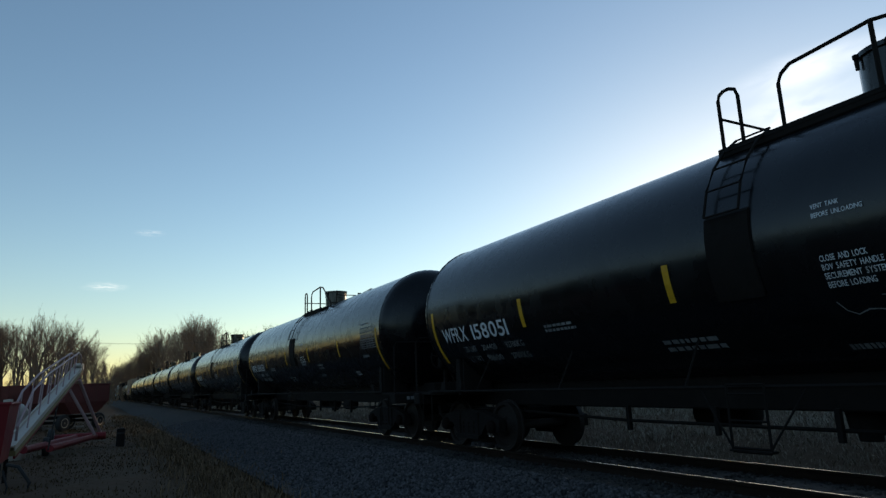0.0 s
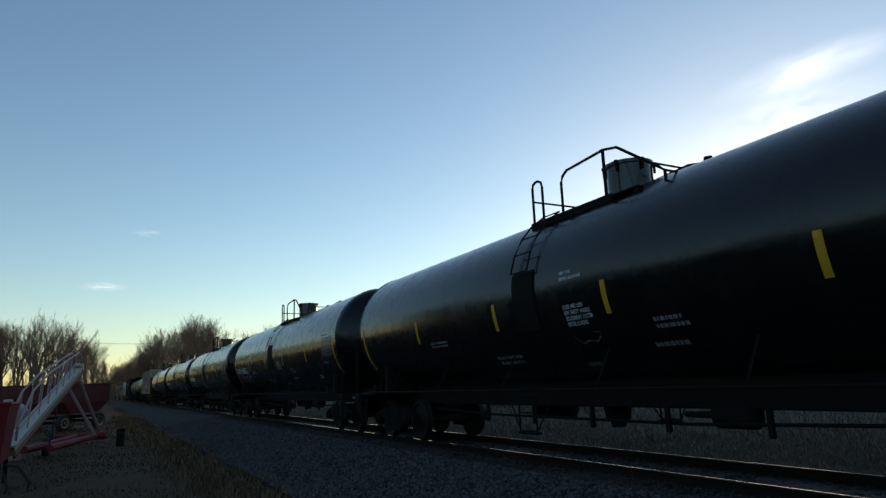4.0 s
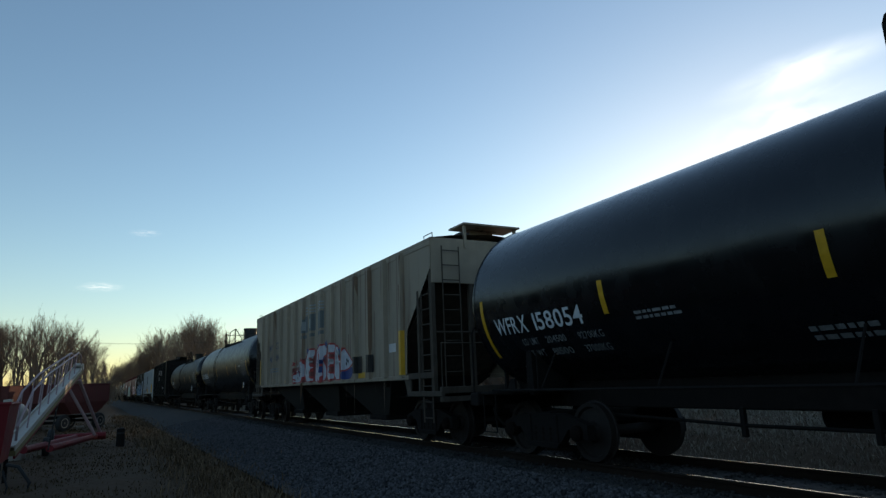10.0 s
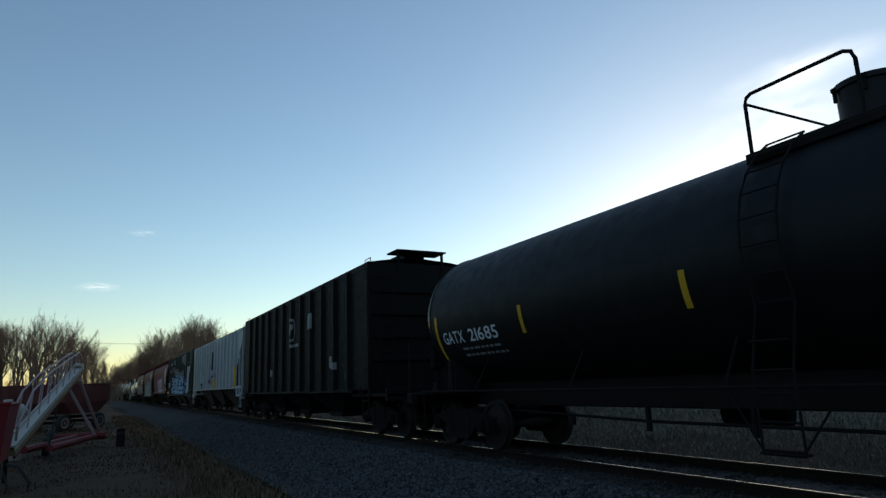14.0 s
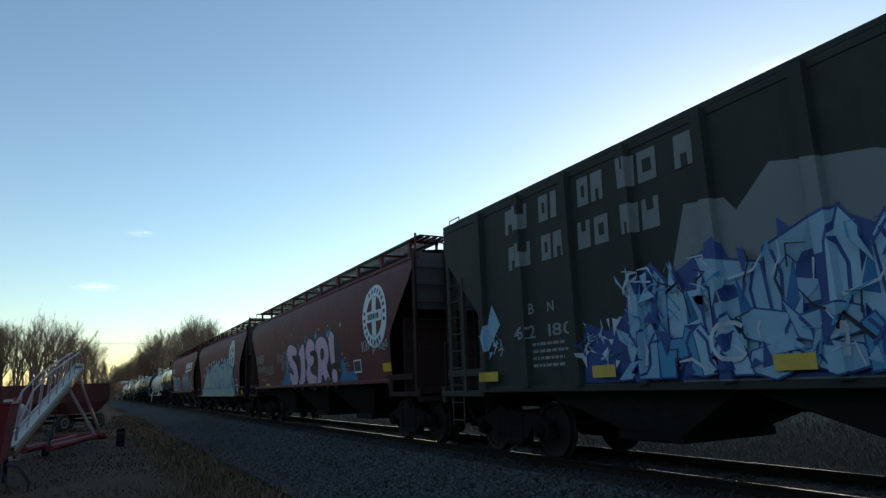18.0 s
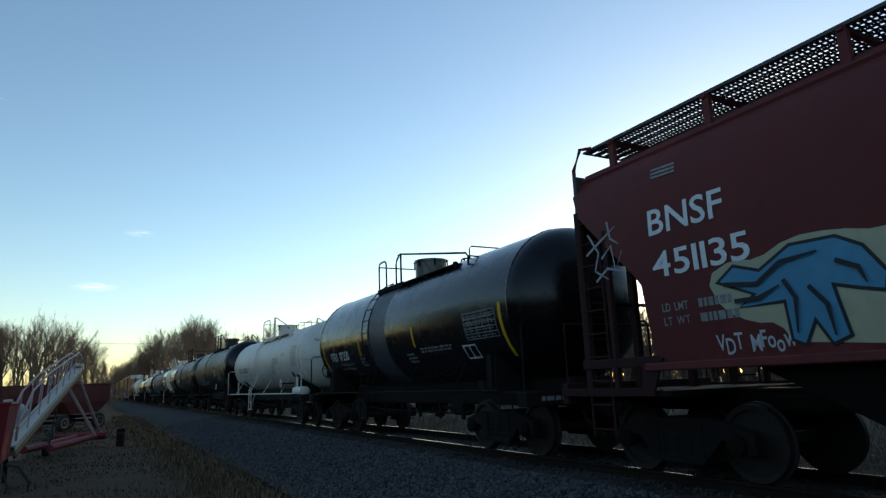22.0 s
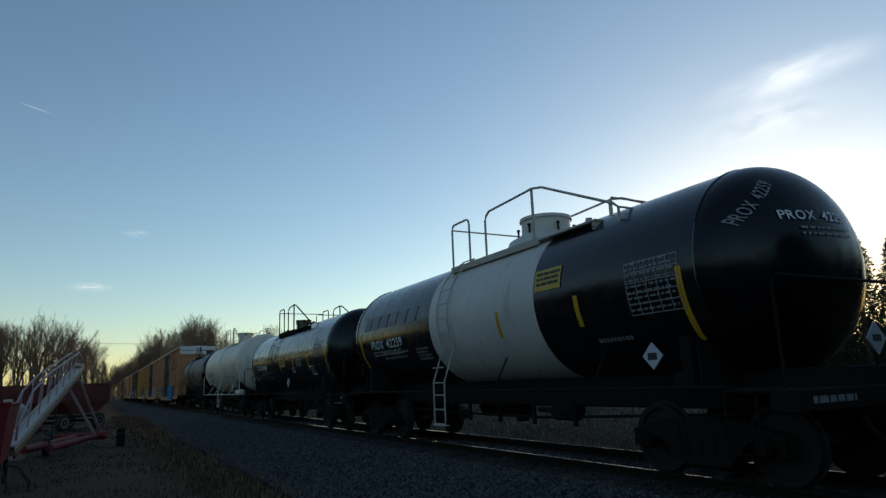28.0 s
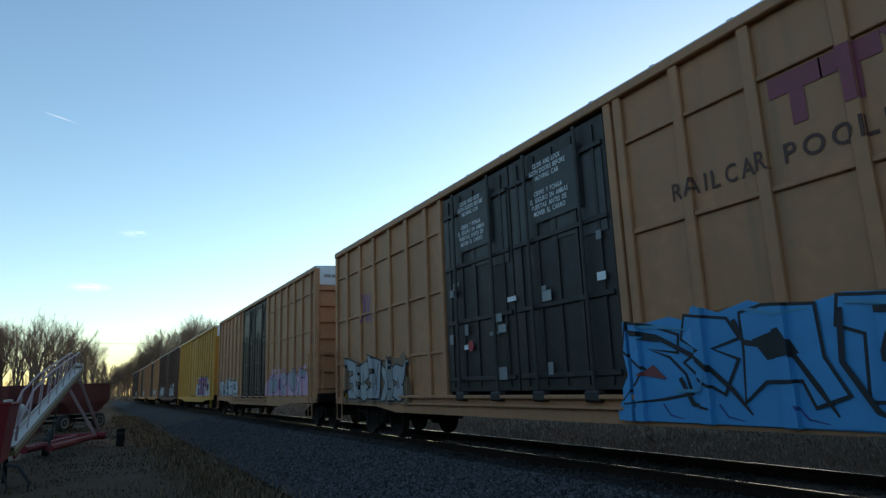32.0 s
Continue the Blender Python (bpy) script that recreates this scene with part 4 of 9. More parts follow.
        if walk_style == "centre":
            for e, s in ((0.25, 1), (L - 0.25, -1)):
                part("end_walkway", Shape().add([(-0.75, y(e) - 0.35, zr + 0.32), (0.75, y(e) - 0.35, zr + 0.32), (0.75, y(e) + 0.35, zr + 0.32), (-0.75, y(e) + 0.35, zr + 0.32), (-0.75, y(e) - 0.35, zr + 0.36), (0.75, y(e) - 0.35, zr + 0.36), (0.75, y(e) + 0.35, zr + 0.36), (-0.75, y(e) + 0.35, zr + 0.36)],
                                                       [(0, 1, 2, 3), (4, 5, 6, 7), (0, 1, 5, 4), (1, 2, 6, 5), (2, 3, 7, 6), (3, 0, 4, 7)]).box(-0.7, -0.64, y(e) + s * 0.2, y(e) + s * 0.26, zr - 0.2, zr + 0.33).box(0.64, 0.7, y(e) + s * 0.2, y(e) + s * 0.26, zr - 0.2, zr + 0.33), mat, ob)
        for k in range(6):
            u = L * (k + 0.7) / 6.4
            part("roof_hatch", Shape().box(-0.75 if walk_style == "edge" else 0.45, 0.75 if walk_style == "edge" else 1.1, y(u - 0.5), y(u + 0.5), zr + 0.06, zr + 0.18, 0.04), mat, ob)
        for s in (-1, 1):
            for u in (0.28, L - 0.28):
                part("roof_grab_iron", Shape().tube([(s * 1.45, y(u - 0.2), zr - 0.05), (s * 1.45, y(u - 0.2), zr + 0.11), (s * 1.45, y(u + 0.2), zr + 0.11), (s * 1.45, y(u + 0.2), zr - 0.05)], 0.012, 5), mat, ob)
    truck(ob, yf - 2.15)
    truck(ob, yn + 2.15)
    ends(ob, yn, yf)
    return c


# ------------------------------------------------------------------ boxcars
def box_car(far, L, gap_far, gap_near, mat, label, top=5.2, door=(6.75, 11.65), door_mat=None, ribs=True, detail=True, panel_mat=None):
    c = Car("boxcar", label, "boxcar", far, L, gap_far, gap_near)
    y, ob = c.y, c.ob
    W = 1.52
    door_mat = door_mat or DOOR_DARK
    posts = []
    k = 0.95
    while k < L - 0.3:
        if not door[0] - 0.12 < k < door[1] + 0.12:
            posts.append(k)
        k += 1.0
    posts = sorted([0.06] + [q for q in posts if 0.3 < q < L - 0.3] + [door[0] - 0.1, door[1] + 0.1, L - 0.06])
    rw, rd = 0.07, 0.07

    def bulge(u):
        for r in posts:
            if abs(u - r) < rw:
                return rd
        return 0.0
    c.skin = lambda u, z, lift: Vector((-(W + bulge(u) + lift), y(u), z))
    c.cut_u = [r + q for r in posts for q in (-rw - 0.001, -rw + 0.001, rw - 0.001, rw + 0.001)]
    for s in (-1, 1):
        part("side_wall", Shape().box(s * (W - 0.05), s * W, y(0.04), y(door[0]), 1.0, top - 0.1), mat, ob)
        part("side_wall", Shape().box(s * (W - 0.05), s * W, y(door[1]), y(L - 0.04), 1.0, top - 0.1), mat, ob)
        for r in posts:
            part("side_post", Shape().box(s * W, s * (W + rd), y(r - rw), y(r + rw), 1.0, top - 0.12, 0.012), mat, ob)
        if ribs:
            for z in (1.92, 3.15, 4.4):
                for a, b in zip(posts, posts[1:]):
                    if b - a > 0.3 and not (a > door[0] - 0.2 and b < door[1] + 0.2):
                        part("horizontal_stiffener", Shape().box(s * W, s * (W + 0.045), y(a + rw), y(b - rw), z - 0.03, z + 0.03, 0.01), mat, ob)
        part("roof_rail", Shape().box(s * (W - 0.02), s * (W + 0.10), y(0), y(L), top - 0.14, top, 0.015), mat, ob)
        part("side_sill", Shape().slab([(y(0), 1.02), (y(0), 0.84), (y(3.0), 0.80), (y(4.2), 0.68), (y(L - 4.2), 0.68), (y(L - 3.0), 0.80), (y(L), 0.84), (y(L), 1.02)], "x", s * (W - 0.02), s * (W + 0.06)), mat, ob)
        # plug doors
        dm = (door[0] + door[1]) / 2
        if detail:
            for a, b in ((door[0] + 0.02, dm - 0.02), (dm + 0.02, door[1] - 0.02)):
                leaf = part("door", Shape().box(s * (W - 0.03), s * (W + 0.03), y(a), y(b), 1.12, top - 0.2, 0.01), door_mat, ob, "dark plug door with lock bars")
                for i in range(4):
                    z = 1.35 + i * (top - 1.75) / 3.2
                    part("door_beam", Shape().box(s * (W + 0.03), s * (W + 0.07), y(a + 0.05), y(b - 0.05), z - 0.04, z + 0.04, 0.01), door_mat, leaf)
                for i in range(5):
                    q = a + (b - a) * (i + 0.5) / 5
                    part("door_batten", Shape().box(s * (W + 0.03), s * (W + 0.055), y(q - 0.03), y(q + 0.03), 1.2, top - 0.3), door_mat, leaf)
                for q in (a + 0.55, b - 0.55):
                    part("lock_bar", Shape().tube([(s * (W + 0.11), y(q), 1.0), (s * (W + 0.11), y(q), top - 0.22)], 0.03, 6), door_mat, leaf)
                for i, q in enumerate((a + 0.4, (a + b) / 2 + 0.2, b - 0.35)):
                    part("door_panel", Shape().box(s * (W + 0.03), s * (W + 0.045), y(q - 0.32), y(q + 0.28), 3.5 - i * 0.1, 4.5), panel_mat or DOOR_PANEL, leaf)
                if s < 0:
                    c.decal("door_notice", rect(a + 0.75, b - 0.5, top - 1.45, top - 0.45), panel_mat or DOOR_PANEL, 0.075, "dull slate notice panel")
            part("door_track", Shape().box(s * (W + 0.02), s * (W + 0.16), y(door[0] - 2.2), y(door[1] + 0.3), 1.0, 1.06, 0.01), mat, ob)
            part("door_track", Shape().box(s * (W + 0.02), s * (W + 0.13), y(door[0] - 2.2), y(door[1] + 0.3), 0.86, 0.90, 0.01), mat, ob)
            for i in range(4):
                q = door[0] + (door[1] - door[0]) * (i + 0.4) / 4
                part("door_roller", Shape().box(s * (W + 0.02), s * (W + 0.18), y(q), y(q + 0.3), 0.96, 1.12, 0.03), door_mat, ob)
        else:
            leaf = part("door", Shape().box(s * (W - 0.03), s * (W + 0.03), y(door[0]), y(door[1]), 1.1, top - 0.2, 0.01), door_mat, ob, "plug door")
            for i in range(3):
                q = door[0] + (door[1] - door[0]) * (i + 0.5) / 3
                part("lock_bar", Shape().tube([(s * (W + 0.07), y(q), 1.0), (s * (W + 0.07), y(q), top - 0.22)], 0.03, 6), door_mat, leaf)
    roof = Shape()
    roof.slab([(-W - 0.1, top - 0.02), (W + 0.1, top - 0.02), (W + 0.06, top + 0.03), (0, top + 0.10), (-W - 0.06, top + 0.03)], "y", y(L), y(0))
    part("roof", roof, ROOF_WHITE, ob)
    for k in range(int(L / 1.2)):
        part("roof_seam", Shape().slab([(-W - 0.02, top + 0.03), (0, top + 0.10), (W + 0.02, top + 0.03), (W + 0.02, top + 0.07), (0, top + 0.14), (-W - 0.02, top + 0.07)], "y", y(0.6 + k * 1.2) - 0.04, y(0.6 + k * 1.2) + 0.04), ROOF_WHITE, ob)
    yf, yn = c.y_far, c.y_near
    for s in (1, -1):
        e = y(0) if s > 0 else y(L)
        o = (yf if s > 0 else yn) - s * 0.35
        part("end_wall", Shape().box(-W, W, e - s * 0.08, e, 0.95, top - 0.60), mat, ob)
        part("end_cap", Shape().box(-W - 0.04, W + 0.04, e - s * 0.1, e + s * 0.03, top - 0.61, top - 0.02, 0.02), ROOF_WHITE, ob, "white painted cap above the end ribs")
        if s < 0:
            for q in range(2):
                lt = bars(-1.3 + q * 1.5, -0.2 + q * 1.5, top - 0.36, top - 0.25, 1, seed=q + 3, fill=0.9)
                m = Shape()
                m.add([(p[0], e - 0.045, p[1]) for p in lt[0]], lt[1])
                part("end_lettering", m, DECAL_DIM, ob)
        for k in range(7):
            z = 1.27 + k * 0.525
            part("end_rib", Shape().slab([(-W + 0.08, z), (W - 0.08, z), (W - 0.2, z + 0.10), (-W + 0.2, z + 0.10)], "y", e - s * 0.02, e + s * 0.085), mat, ob)
        for x in (-W + 0.02, W - 0.02):
            part("corner_post", Shape().box(x - 0.06, x + 0.06, e - s * 0.06, e + s * 0.05, 0.9, top - 0.05, 0.02), mat, ob)
        part("end_sill", Shape().box(-W, W, e + s * 0.02, e + s * 0.25, 0.86, 1.12, 0.02), BROWN_STEEL, ob)
        part("draft_sill", Shape().box(-0.28, 0.28, o, e - s * 2, 0.72, 1.05, 0.02), STEEL_DARK, ob)
        part("end_platform", Shape().box(-0.9, 0.9, e + s * 0.05, e + s * 0.32, 1.14, 1.18), GALV, ob)
        for x in (-W - 0.1, W + 0.1):
            ld = part("corner_ladder", ladder_shape(0.42, 0.75, 2.4, 0.016), mat, ob)
            ld.location = (x, e - s * 0.4, 0)
            part("sill_step", Shape().tube([(x, e - s * 0.2, 0.9), (x, e - s * 0.2, 0.42), (x, e - s * 0.62, 0.42), (x, e - s * 0.62, 0.9)], 0.018, 6), mat, ob)
        ld = part("end_ladder", ladder_shape(0.42, 1.1, 2.5, 0.016), mat, ob)
        ld.location, ld.rotation_euler = (-1.15, e + s * 0.16, 0), (0, 0, math.pi / 2)
    part("floor_frame", Shape().box(-W + 0.02, W - 0.02, y(0.05), y(L - 0.05), 0.98, 1.06), STEEL_DARK, ob)
    part("center_sill", Shape().box(-0.3, 0.3, y(1.5), y(L - 1.5), 0.7, 1.0, 0.02), STEEL_DARK, ob)
    for k in range(5):
        q = L * (k + 1.5) / 7
        part("cross_bearer", Shape().slab([(-W, 0.96), (W, 0.96), (0.5, 0.72), (-0.5, 0.72)], "y", y(q) - 0.05, y(q) + 0.05), STEEL_DARK, ob)
    truck(ob, yf - 2.6)
    truck(ob, yn + 2.6)
    ends(ob, yn, yf)
    return c


# ------------------------------------------------------------------ ground and track
def two_tone(name, a, b, c, scale, rough=0.95, bump=0.6):
    m = bpy.data.materials.new(name)
    m.use_nodes = True
    n, l = m.node_tree.nodes, m.node_tree.links
    p = n["Principled BSDF"]
    geo = n.new("ShaderNodeNewGeometry")
    t1, t2 = n.new("ShaderNodeTexNoise"), n.new("ShaderNodeTexNoise")
    t1.inputs["Scale"].default_value, t1.inputs["Detail"].default_value = scale * 0.05, 5
    t2.inputs["Scale"].default_value, t2.inputs["Detail"].default_value = scale, 8
    for t in (t1, t2):
        l.new(geo.outputs["Position"], t.inputs["Vector"])
    r1, r2 = n.new("ShaderNodeValToRGB"), n.new("ShaderNodeMix")
    r1.color_ramp.elements[0].position, r1.color_ramp.elements[0].color = 0.35, (*a, 1)
    r1.color_ramp.elements[1].position, r1.color_ramp.elements[1].color = 0.62, (*b, 1)
    l.new(t1.outputs["Fac"], r1.inputs["Fac"])
    r2.data_type = "RGBA"
    l.new(t2.outputs["Fac"], r2.inputs["Factor"])
    ins = [i for i in r2.inputs if i.type == "RGBA"]
    l.new(r1.outputs["Color"], ins[0])
    ins[1].default_value = (*c, 1)
    l.new([o for o in r2.outputs if o.type == "RGBA"][0], p.inputs["Base Color"])
    p.inputs["Roughness"].default_value = rough
    p.inputs["Specular IOR Level"].default_value = 0.2
    bp = n.new("ShaderNodeBump")
    bp.inputs["Strength"].default_value, bp.inputs["Distance"].default_value = bump, 0.05
    l.new(t2.outputs["Fac"], bp.inputs["Height"])
    l.new(bp.outputs["Normal"], p.inputs["Normal"])
    return m


GROUND = two_tone("dry_winter_turf", (0.062, 0.032, 0.016), (0.037, 0.024, 0.010), (0.076, 0.042, 0.022), 3.0)
GRAVEL_BED = two_tone("ballast_bed", (0.040, 0.038, 0.038), (0.055, 0.053, 0.053), (0.027, 0.026, 0.026), 14.0)
TX = TRACK_X
PROFILE = [(-1500, -0.4), (-60, -0.4), (-12, -0.42), (0.5, -0.40), (1.6, -0.46), (2.6, -0.60), (3.3, -0.66), (4.3, -0.46), (5.6, -0.27), (6.2, -0.22), (9.3, -0.22), (10.0, -0.34), (11.2, -0.7), (12.4, -0.75), (13.8, -0.35), (16, -0.10), (20, 0.0), (60, 0.0), (1500, 0.0)]


def ground_z(x):
    for (x0, z0), (x1, z1) in zip(PROFILE, PROFILE[1:]):
        if x0 <= x <= x1:
            return z0 + (z1 - z0) * (x - x0) / (x1 - x0)
    return 0.0


def sheet(name, xs, ys, mat, lift=0.0, rough=0.0, label="", seed=3):
    vs = []
    for yy in ys:
        for x in xs:
            z = ground_z(x) + lift
            if rough and -40 < x < 60 and -20 < yy < 120:
                z += rough * noise.noise((x * 0.7, yy * 0.7, seed)) + rough * 0.6 * noise.noise((x * 2.1, yy * 2.1, seed))
            vs.append((x, yy, z))
    n = len(xs)
    fs = [(j * n + i, j * n + i + 1, (j + 1) * n + i + 1, (j + 1) * n + i) for j in range(len(ys) - 1) for i in range(n - 1)]
    me = bpy.data.meshes.new(name)
    me.from_pydata(vs, [], fs)
    me.materials.append(mat)
    me.shade_smooth()
    return tagged(new(name, me), label, name.replace("_", " "), kind="structure")


gx = [-2400, -800, -300, -120, -60, -40, -28, -20, -14, -10, -7, -5, -3.5, -2.4, -1.5, -0.8, 0, 0.5, 1, 1.6, 2.1, 2.6, 3.0, 3.3, 3.8, 4.3, 5, 5.6, 6.2, 7.7, 9.3, 10, 10.6, 11.2, 11.8, 12.4, 13.1, 13.8, 14.8, 16, 18, 20, 24, 30, 40, 60, 120, 300, 800, 2400]
gy = [-2400, -800, -300, -120, -60, -30, -15, -8, -4, -2] + [k * 0.8 for k in range(0, 60)] + [50, 54, 58, 64, 70, 80, 95, 120, 160, 220, 320, 600, 1200, 2400]
ground = sheet("ground", gx, gy, GROUND, 0, 0.07, "dry brown-green winter grass ground with a ditch by the track")
ballast = sheet("ballast", [3.2, 3.7, 4.3, 5.0, 5.6, 6.2, 7.0, 7.7, 8.4, 9.3, 9.8, 10.3], [-60, -30, -15, -8, -4] + [k * 0.8 for k in range(-4, 75)] + [66, 80, 120, 200, 320, 500], GRAVEL_BED, 0.07, 0.03, "grey crushed stone railway ballast bed")


def stones(name, count, area, size, mat, label, seed, lift=0.05):
    """Loose stones as one mesh of squashed octahedra."""
    rs = np.random.RandomState(seed)
    n = count
    a, b, y0, y1 = area
    t = rs.rand(n)
    ys = y0 + (y1 - y0) * t ** 1.7
    xs = a + (b - a) * rs.rand(n)
    zs = np.interp(xs, [p[0] for p in PROFILE], [p[1] for p in PROFILE]) + lift + rs.rand(n) * 0.02
    base = np.array([(1, 0, 0), (0, 1, 0), (-1, 0, 0), (0, -1, 0), (0, 0, 1), (0, 0, -1)], float)
    s = size * (0.6 + 0.8 * rs.rand(n, 1, 1))
    v = base[None] * (0.6 + 0.8 * rs.rand(n, 6, 1)) * s
    ang = rs.rand(n) * math.tau
    tilt = rs.rand(n) * 1.2
    c, q = np.cos(ang)[:, None], np.sin(ang)[:, None]
    x, yv, z = v[..., 0], v[..., 1], v[..., 2] * 0.75
    ct, st = np.cos(tilt)[:, None], np.sin(tilt)[:, None]
    yv, z = yv * ct - z * st, yv * st + z * ct
    v = np.stack([x * c - yv * q, x * q + yv * c, z], -1) + np.stack([xs, ys, zs], -1)[:, None]
    f = np.array([(0, 1, 4), (1, 2, 4), (2, 3, 4), (3, 0, 4), (1, 0, 5), (2, 1, 5), (3, 2, 5), (0, 3, 5)])
    fi = (f[None] + (np.arange(n) * 6)[:, None, None]).reshape(-1)
    me = bpy.data.meshes.new(name)
    me.vertices.add(n * 6)
    me.vertices.foreach_set("co", v.reshape(-1))
    me.loops.add(len(fi))
    me.loops.foreach_set("vertex_index", fi)
    me.polygons.add(n * 8)
    me.polygons.foreach_set("loop_start", np.arange(n * 8) * 3)
    me.update(calc_edges=True)
    me.materials.append(mat)
    return tagged(new(name, me), label, "gravel", kind="stuff")


def island_mat(name, a, b, rough=0.9):
    m = bpy.data.materials.new(name)
    m.use_nodes = True
    n, l = m.node_tree.nodes, m.node_tree.links
    g, r = n.new("ShaderNodeNewGeometry"), n.new("ShaderNodeValToRGB")
    r.color_ramp.elements[0].color, r.color_ramp.elements[1].color = (*a, 1), (*b, 1)
    l.new(g.outputs["Random Per Island"], r.inputs["Fac"])
    l.new(r.outputs["Color"], n["Principled BSDF"].inputs["Base Color"])
    n["Principled BSDF"].inputs["Roughness"].default_value = rough
    n["Principled BSDF"].inputs["Specular IOR Level"].default_value = 0.3
    return m


STONE = island_mat("crushed_limestone", (0.020, 0.019, 0.021), (0.112, 0.106, 0.108))
SOOT_STONE = island_mat("oil_stained_ballast", (0.014, 0.013, 0.012), (0.058, 0.052, 0.048))
stones("ballast_stones", 52000, (3.2, 6.15, 3.5, 40), 0.030, STONE, "loose grey crushed ballast stones on the shoulder", 5, 0.075)
stones("ballast_stones_between_rails", 14000, (5.95, 10.2, 3.0, 40), 0.030, SOOT_STONE, "loose grey ballast stones between the ties", 6, 0.065)


def blades(name, count, spots, height, mat, label, seed, lean=0.5, width=0.006):
    """Dry grass: bent blades of two segments, one mesh."""
    rs = np.random.RandomState(seed)
    xs, ys, hs = spots(rs, count)
    n = len(xs)
    zs = np.interp(xs, [p[0] for p in PROFILE], [p[1] for p in PROFILE]) - 0.01
    h = hs * height * (0.5 + rs.rand(n))
    a = rs.rand(n) * math.tau
    k = lean * (0.3 + rs.rand(n))
    dx, dy = np.cos(a), np.sin(a)
    w = width * (0.6 + rs.rand(n)) * (1 + np.maximum(ys, 0) / 25)
    P = np.stack([xs, ys, zs], -1)
    side = np.stack([-dy, dx, np.zeros(n)], -1) * w[:, None]
    mid = P + np.stack([dx * h * k * 0.3, dy * h * k * 0.3, h * 0.6], -1)
    tip = P + np.stack([dx * h * k, dy * h * k, h * (1 - 0.25 * k)], -1)
    v = np.stack([P - side, P + side, mid - side * 0.7, mid + side * 0.7, tip], 1)
    base = np.arange(n)[:, None] * 5
    quad = (base + np.array([0, 1, 3, 2])).reshape(-1)
    tri = (base + np.array([2, 3, 4])).reshape(-1)
    me = bpy.data.meshes.new(name)
    me.vertices.add(n * 5)
    me.vertices.foreach_set("co", v.reshape(-1))
    me.loops.add(n * 7)
    me.loops.foreach_set("vertex_index", np.concatenate([quad, tri]))
    me.polygons.add(n * 2)
    me.polygons.foreach_set("loop_start", np.concatenate([np.arange(n) * 4, n * 4 + np.arange(n) * 3]))
    me.update(calc_edges=True)
    me.materials.append(mat)
    return tagged(new(name, me), label, "grass", kind="stuff")


STRAW = island_mat("dry_brown_blades", (0.060, 0.036, 0.017), (0.20, 0.125, 0.065))
PALE_STRAW = island_mat("pale_straw_blades", (0.13, 0.103, 0.072), (0.28, 0.235, 0.17))
TURF = island_mat("tired_green_blades", (0.044, 0.027, 0.010), (0.100, 0.061, 0.026))


def lawn_spots(rs, n):
    y = 6 + 46 * rs.rand(n) ** 1.6
    x = -9 + 12.2 * rs.rand(n)
    return x, y, 0.5 + rs.rand(n) * 0.5


def ditch_spots(rs, n):
    y = 4 + 60 * rs.rand(n) ** 1.5
    x = 2.5 + rs.randn(n) * 0.55
    return x, y, 0.7 + 0.6 * rs.rand(n)


def bank_spots(rs, n):
    y = -4 + 90 * rs.rand(n) ** 1.3
    x = 10.6 + 9.5 * rs.rand(n) ** 1.2
    c = np.array([0.45 + 0.9 * max(0.0, noise.noise((a * 0.35, b * 0.35, 4)) + 0.25) for a, b in zip(x, y)])
    return x, y, c


blades("lawn_grass", 42000, lawn_spots, 0.07, TURF, "short worn winter turf", 11, 0.9)
blades("ditch_grass", 16000, ditch_spots, 0.20, STRAW, "matted dry brown grass along the ditch", 12, 1.2, 0.005)
blades("bank_grass", 110000, bank_spots, 0.24, PALE_STRAW, "tall pale dry grass beyond the track", 13, 1.7, 0.0045)

track = thing("track", "railway track of steel rails on dark timber ties", "railway track", kind="structure", at=(TX, 0, 0))
rail_outline = [(-0.07, -0.165), (0.07, -0.165), (0.07, -0.150), (0.012, -0.13), (0.010, -0.045), (0.036, -0.035), (0.036, -0.004), (0.03, 0.0), (-0.03, 0.0), (-0.036, -0.004), (-0.036, -0.035), (-0.010, -0.045), (-0.012, -0.13), (-0.07, -0.150)]
for x in (-0.753, 0.753):
    rl = part("rail", Shape().slab([(x + a, b - 0.004) for a, b in rail_outline], "y", -150, 700), RAIL_SIDE, track, "rust-brown steel rail")
    part("rail_head", Shape().box(x - 0.019, x + 0.019, -150, 700, -0.006, 0.0, 0.002), RAIL_TOP, rl, "polished bright running surface")
TIE = material("creosoted_timber", (0.035, 0.028, 0.022), 0.9, vary=0.4, grain=10, bump=0.5, tint=0.5)
tie_mesh = Shape().box(-1.3, 1.3, -0.115, 0.115, -0.33, -0.165, 0.012).mesh("tie", TIE)
for k in range(150):
    tie = part("tie", tie_mesh, TIE, track)
    tie.location = (random.uniform(-0.03, 0.03), 0.6 + k * 0.51 + random.uniform(-0.02, 0.02), random.uniform(-0.008, 0.004))
    tie.rotation_euler = (0, 0, random.uniform(-0.012, 0.012))
rest = Shape()
for k in range(420):
    yy = 0.6 + (150 + k) * 0.51
    rest.box(-1.3, 1.3, yy - 0.115, yy + 0.115, -0.33, -0.167)
for k in range(80):
    yy = 0.09 - k * 0.51
    rest.box(-1.3, 1.3, yy - 0.115, yy + 0.115, -0.33, -0.167)
tagged(part("distant_ties", rest, TIE, track), kind="stuff")

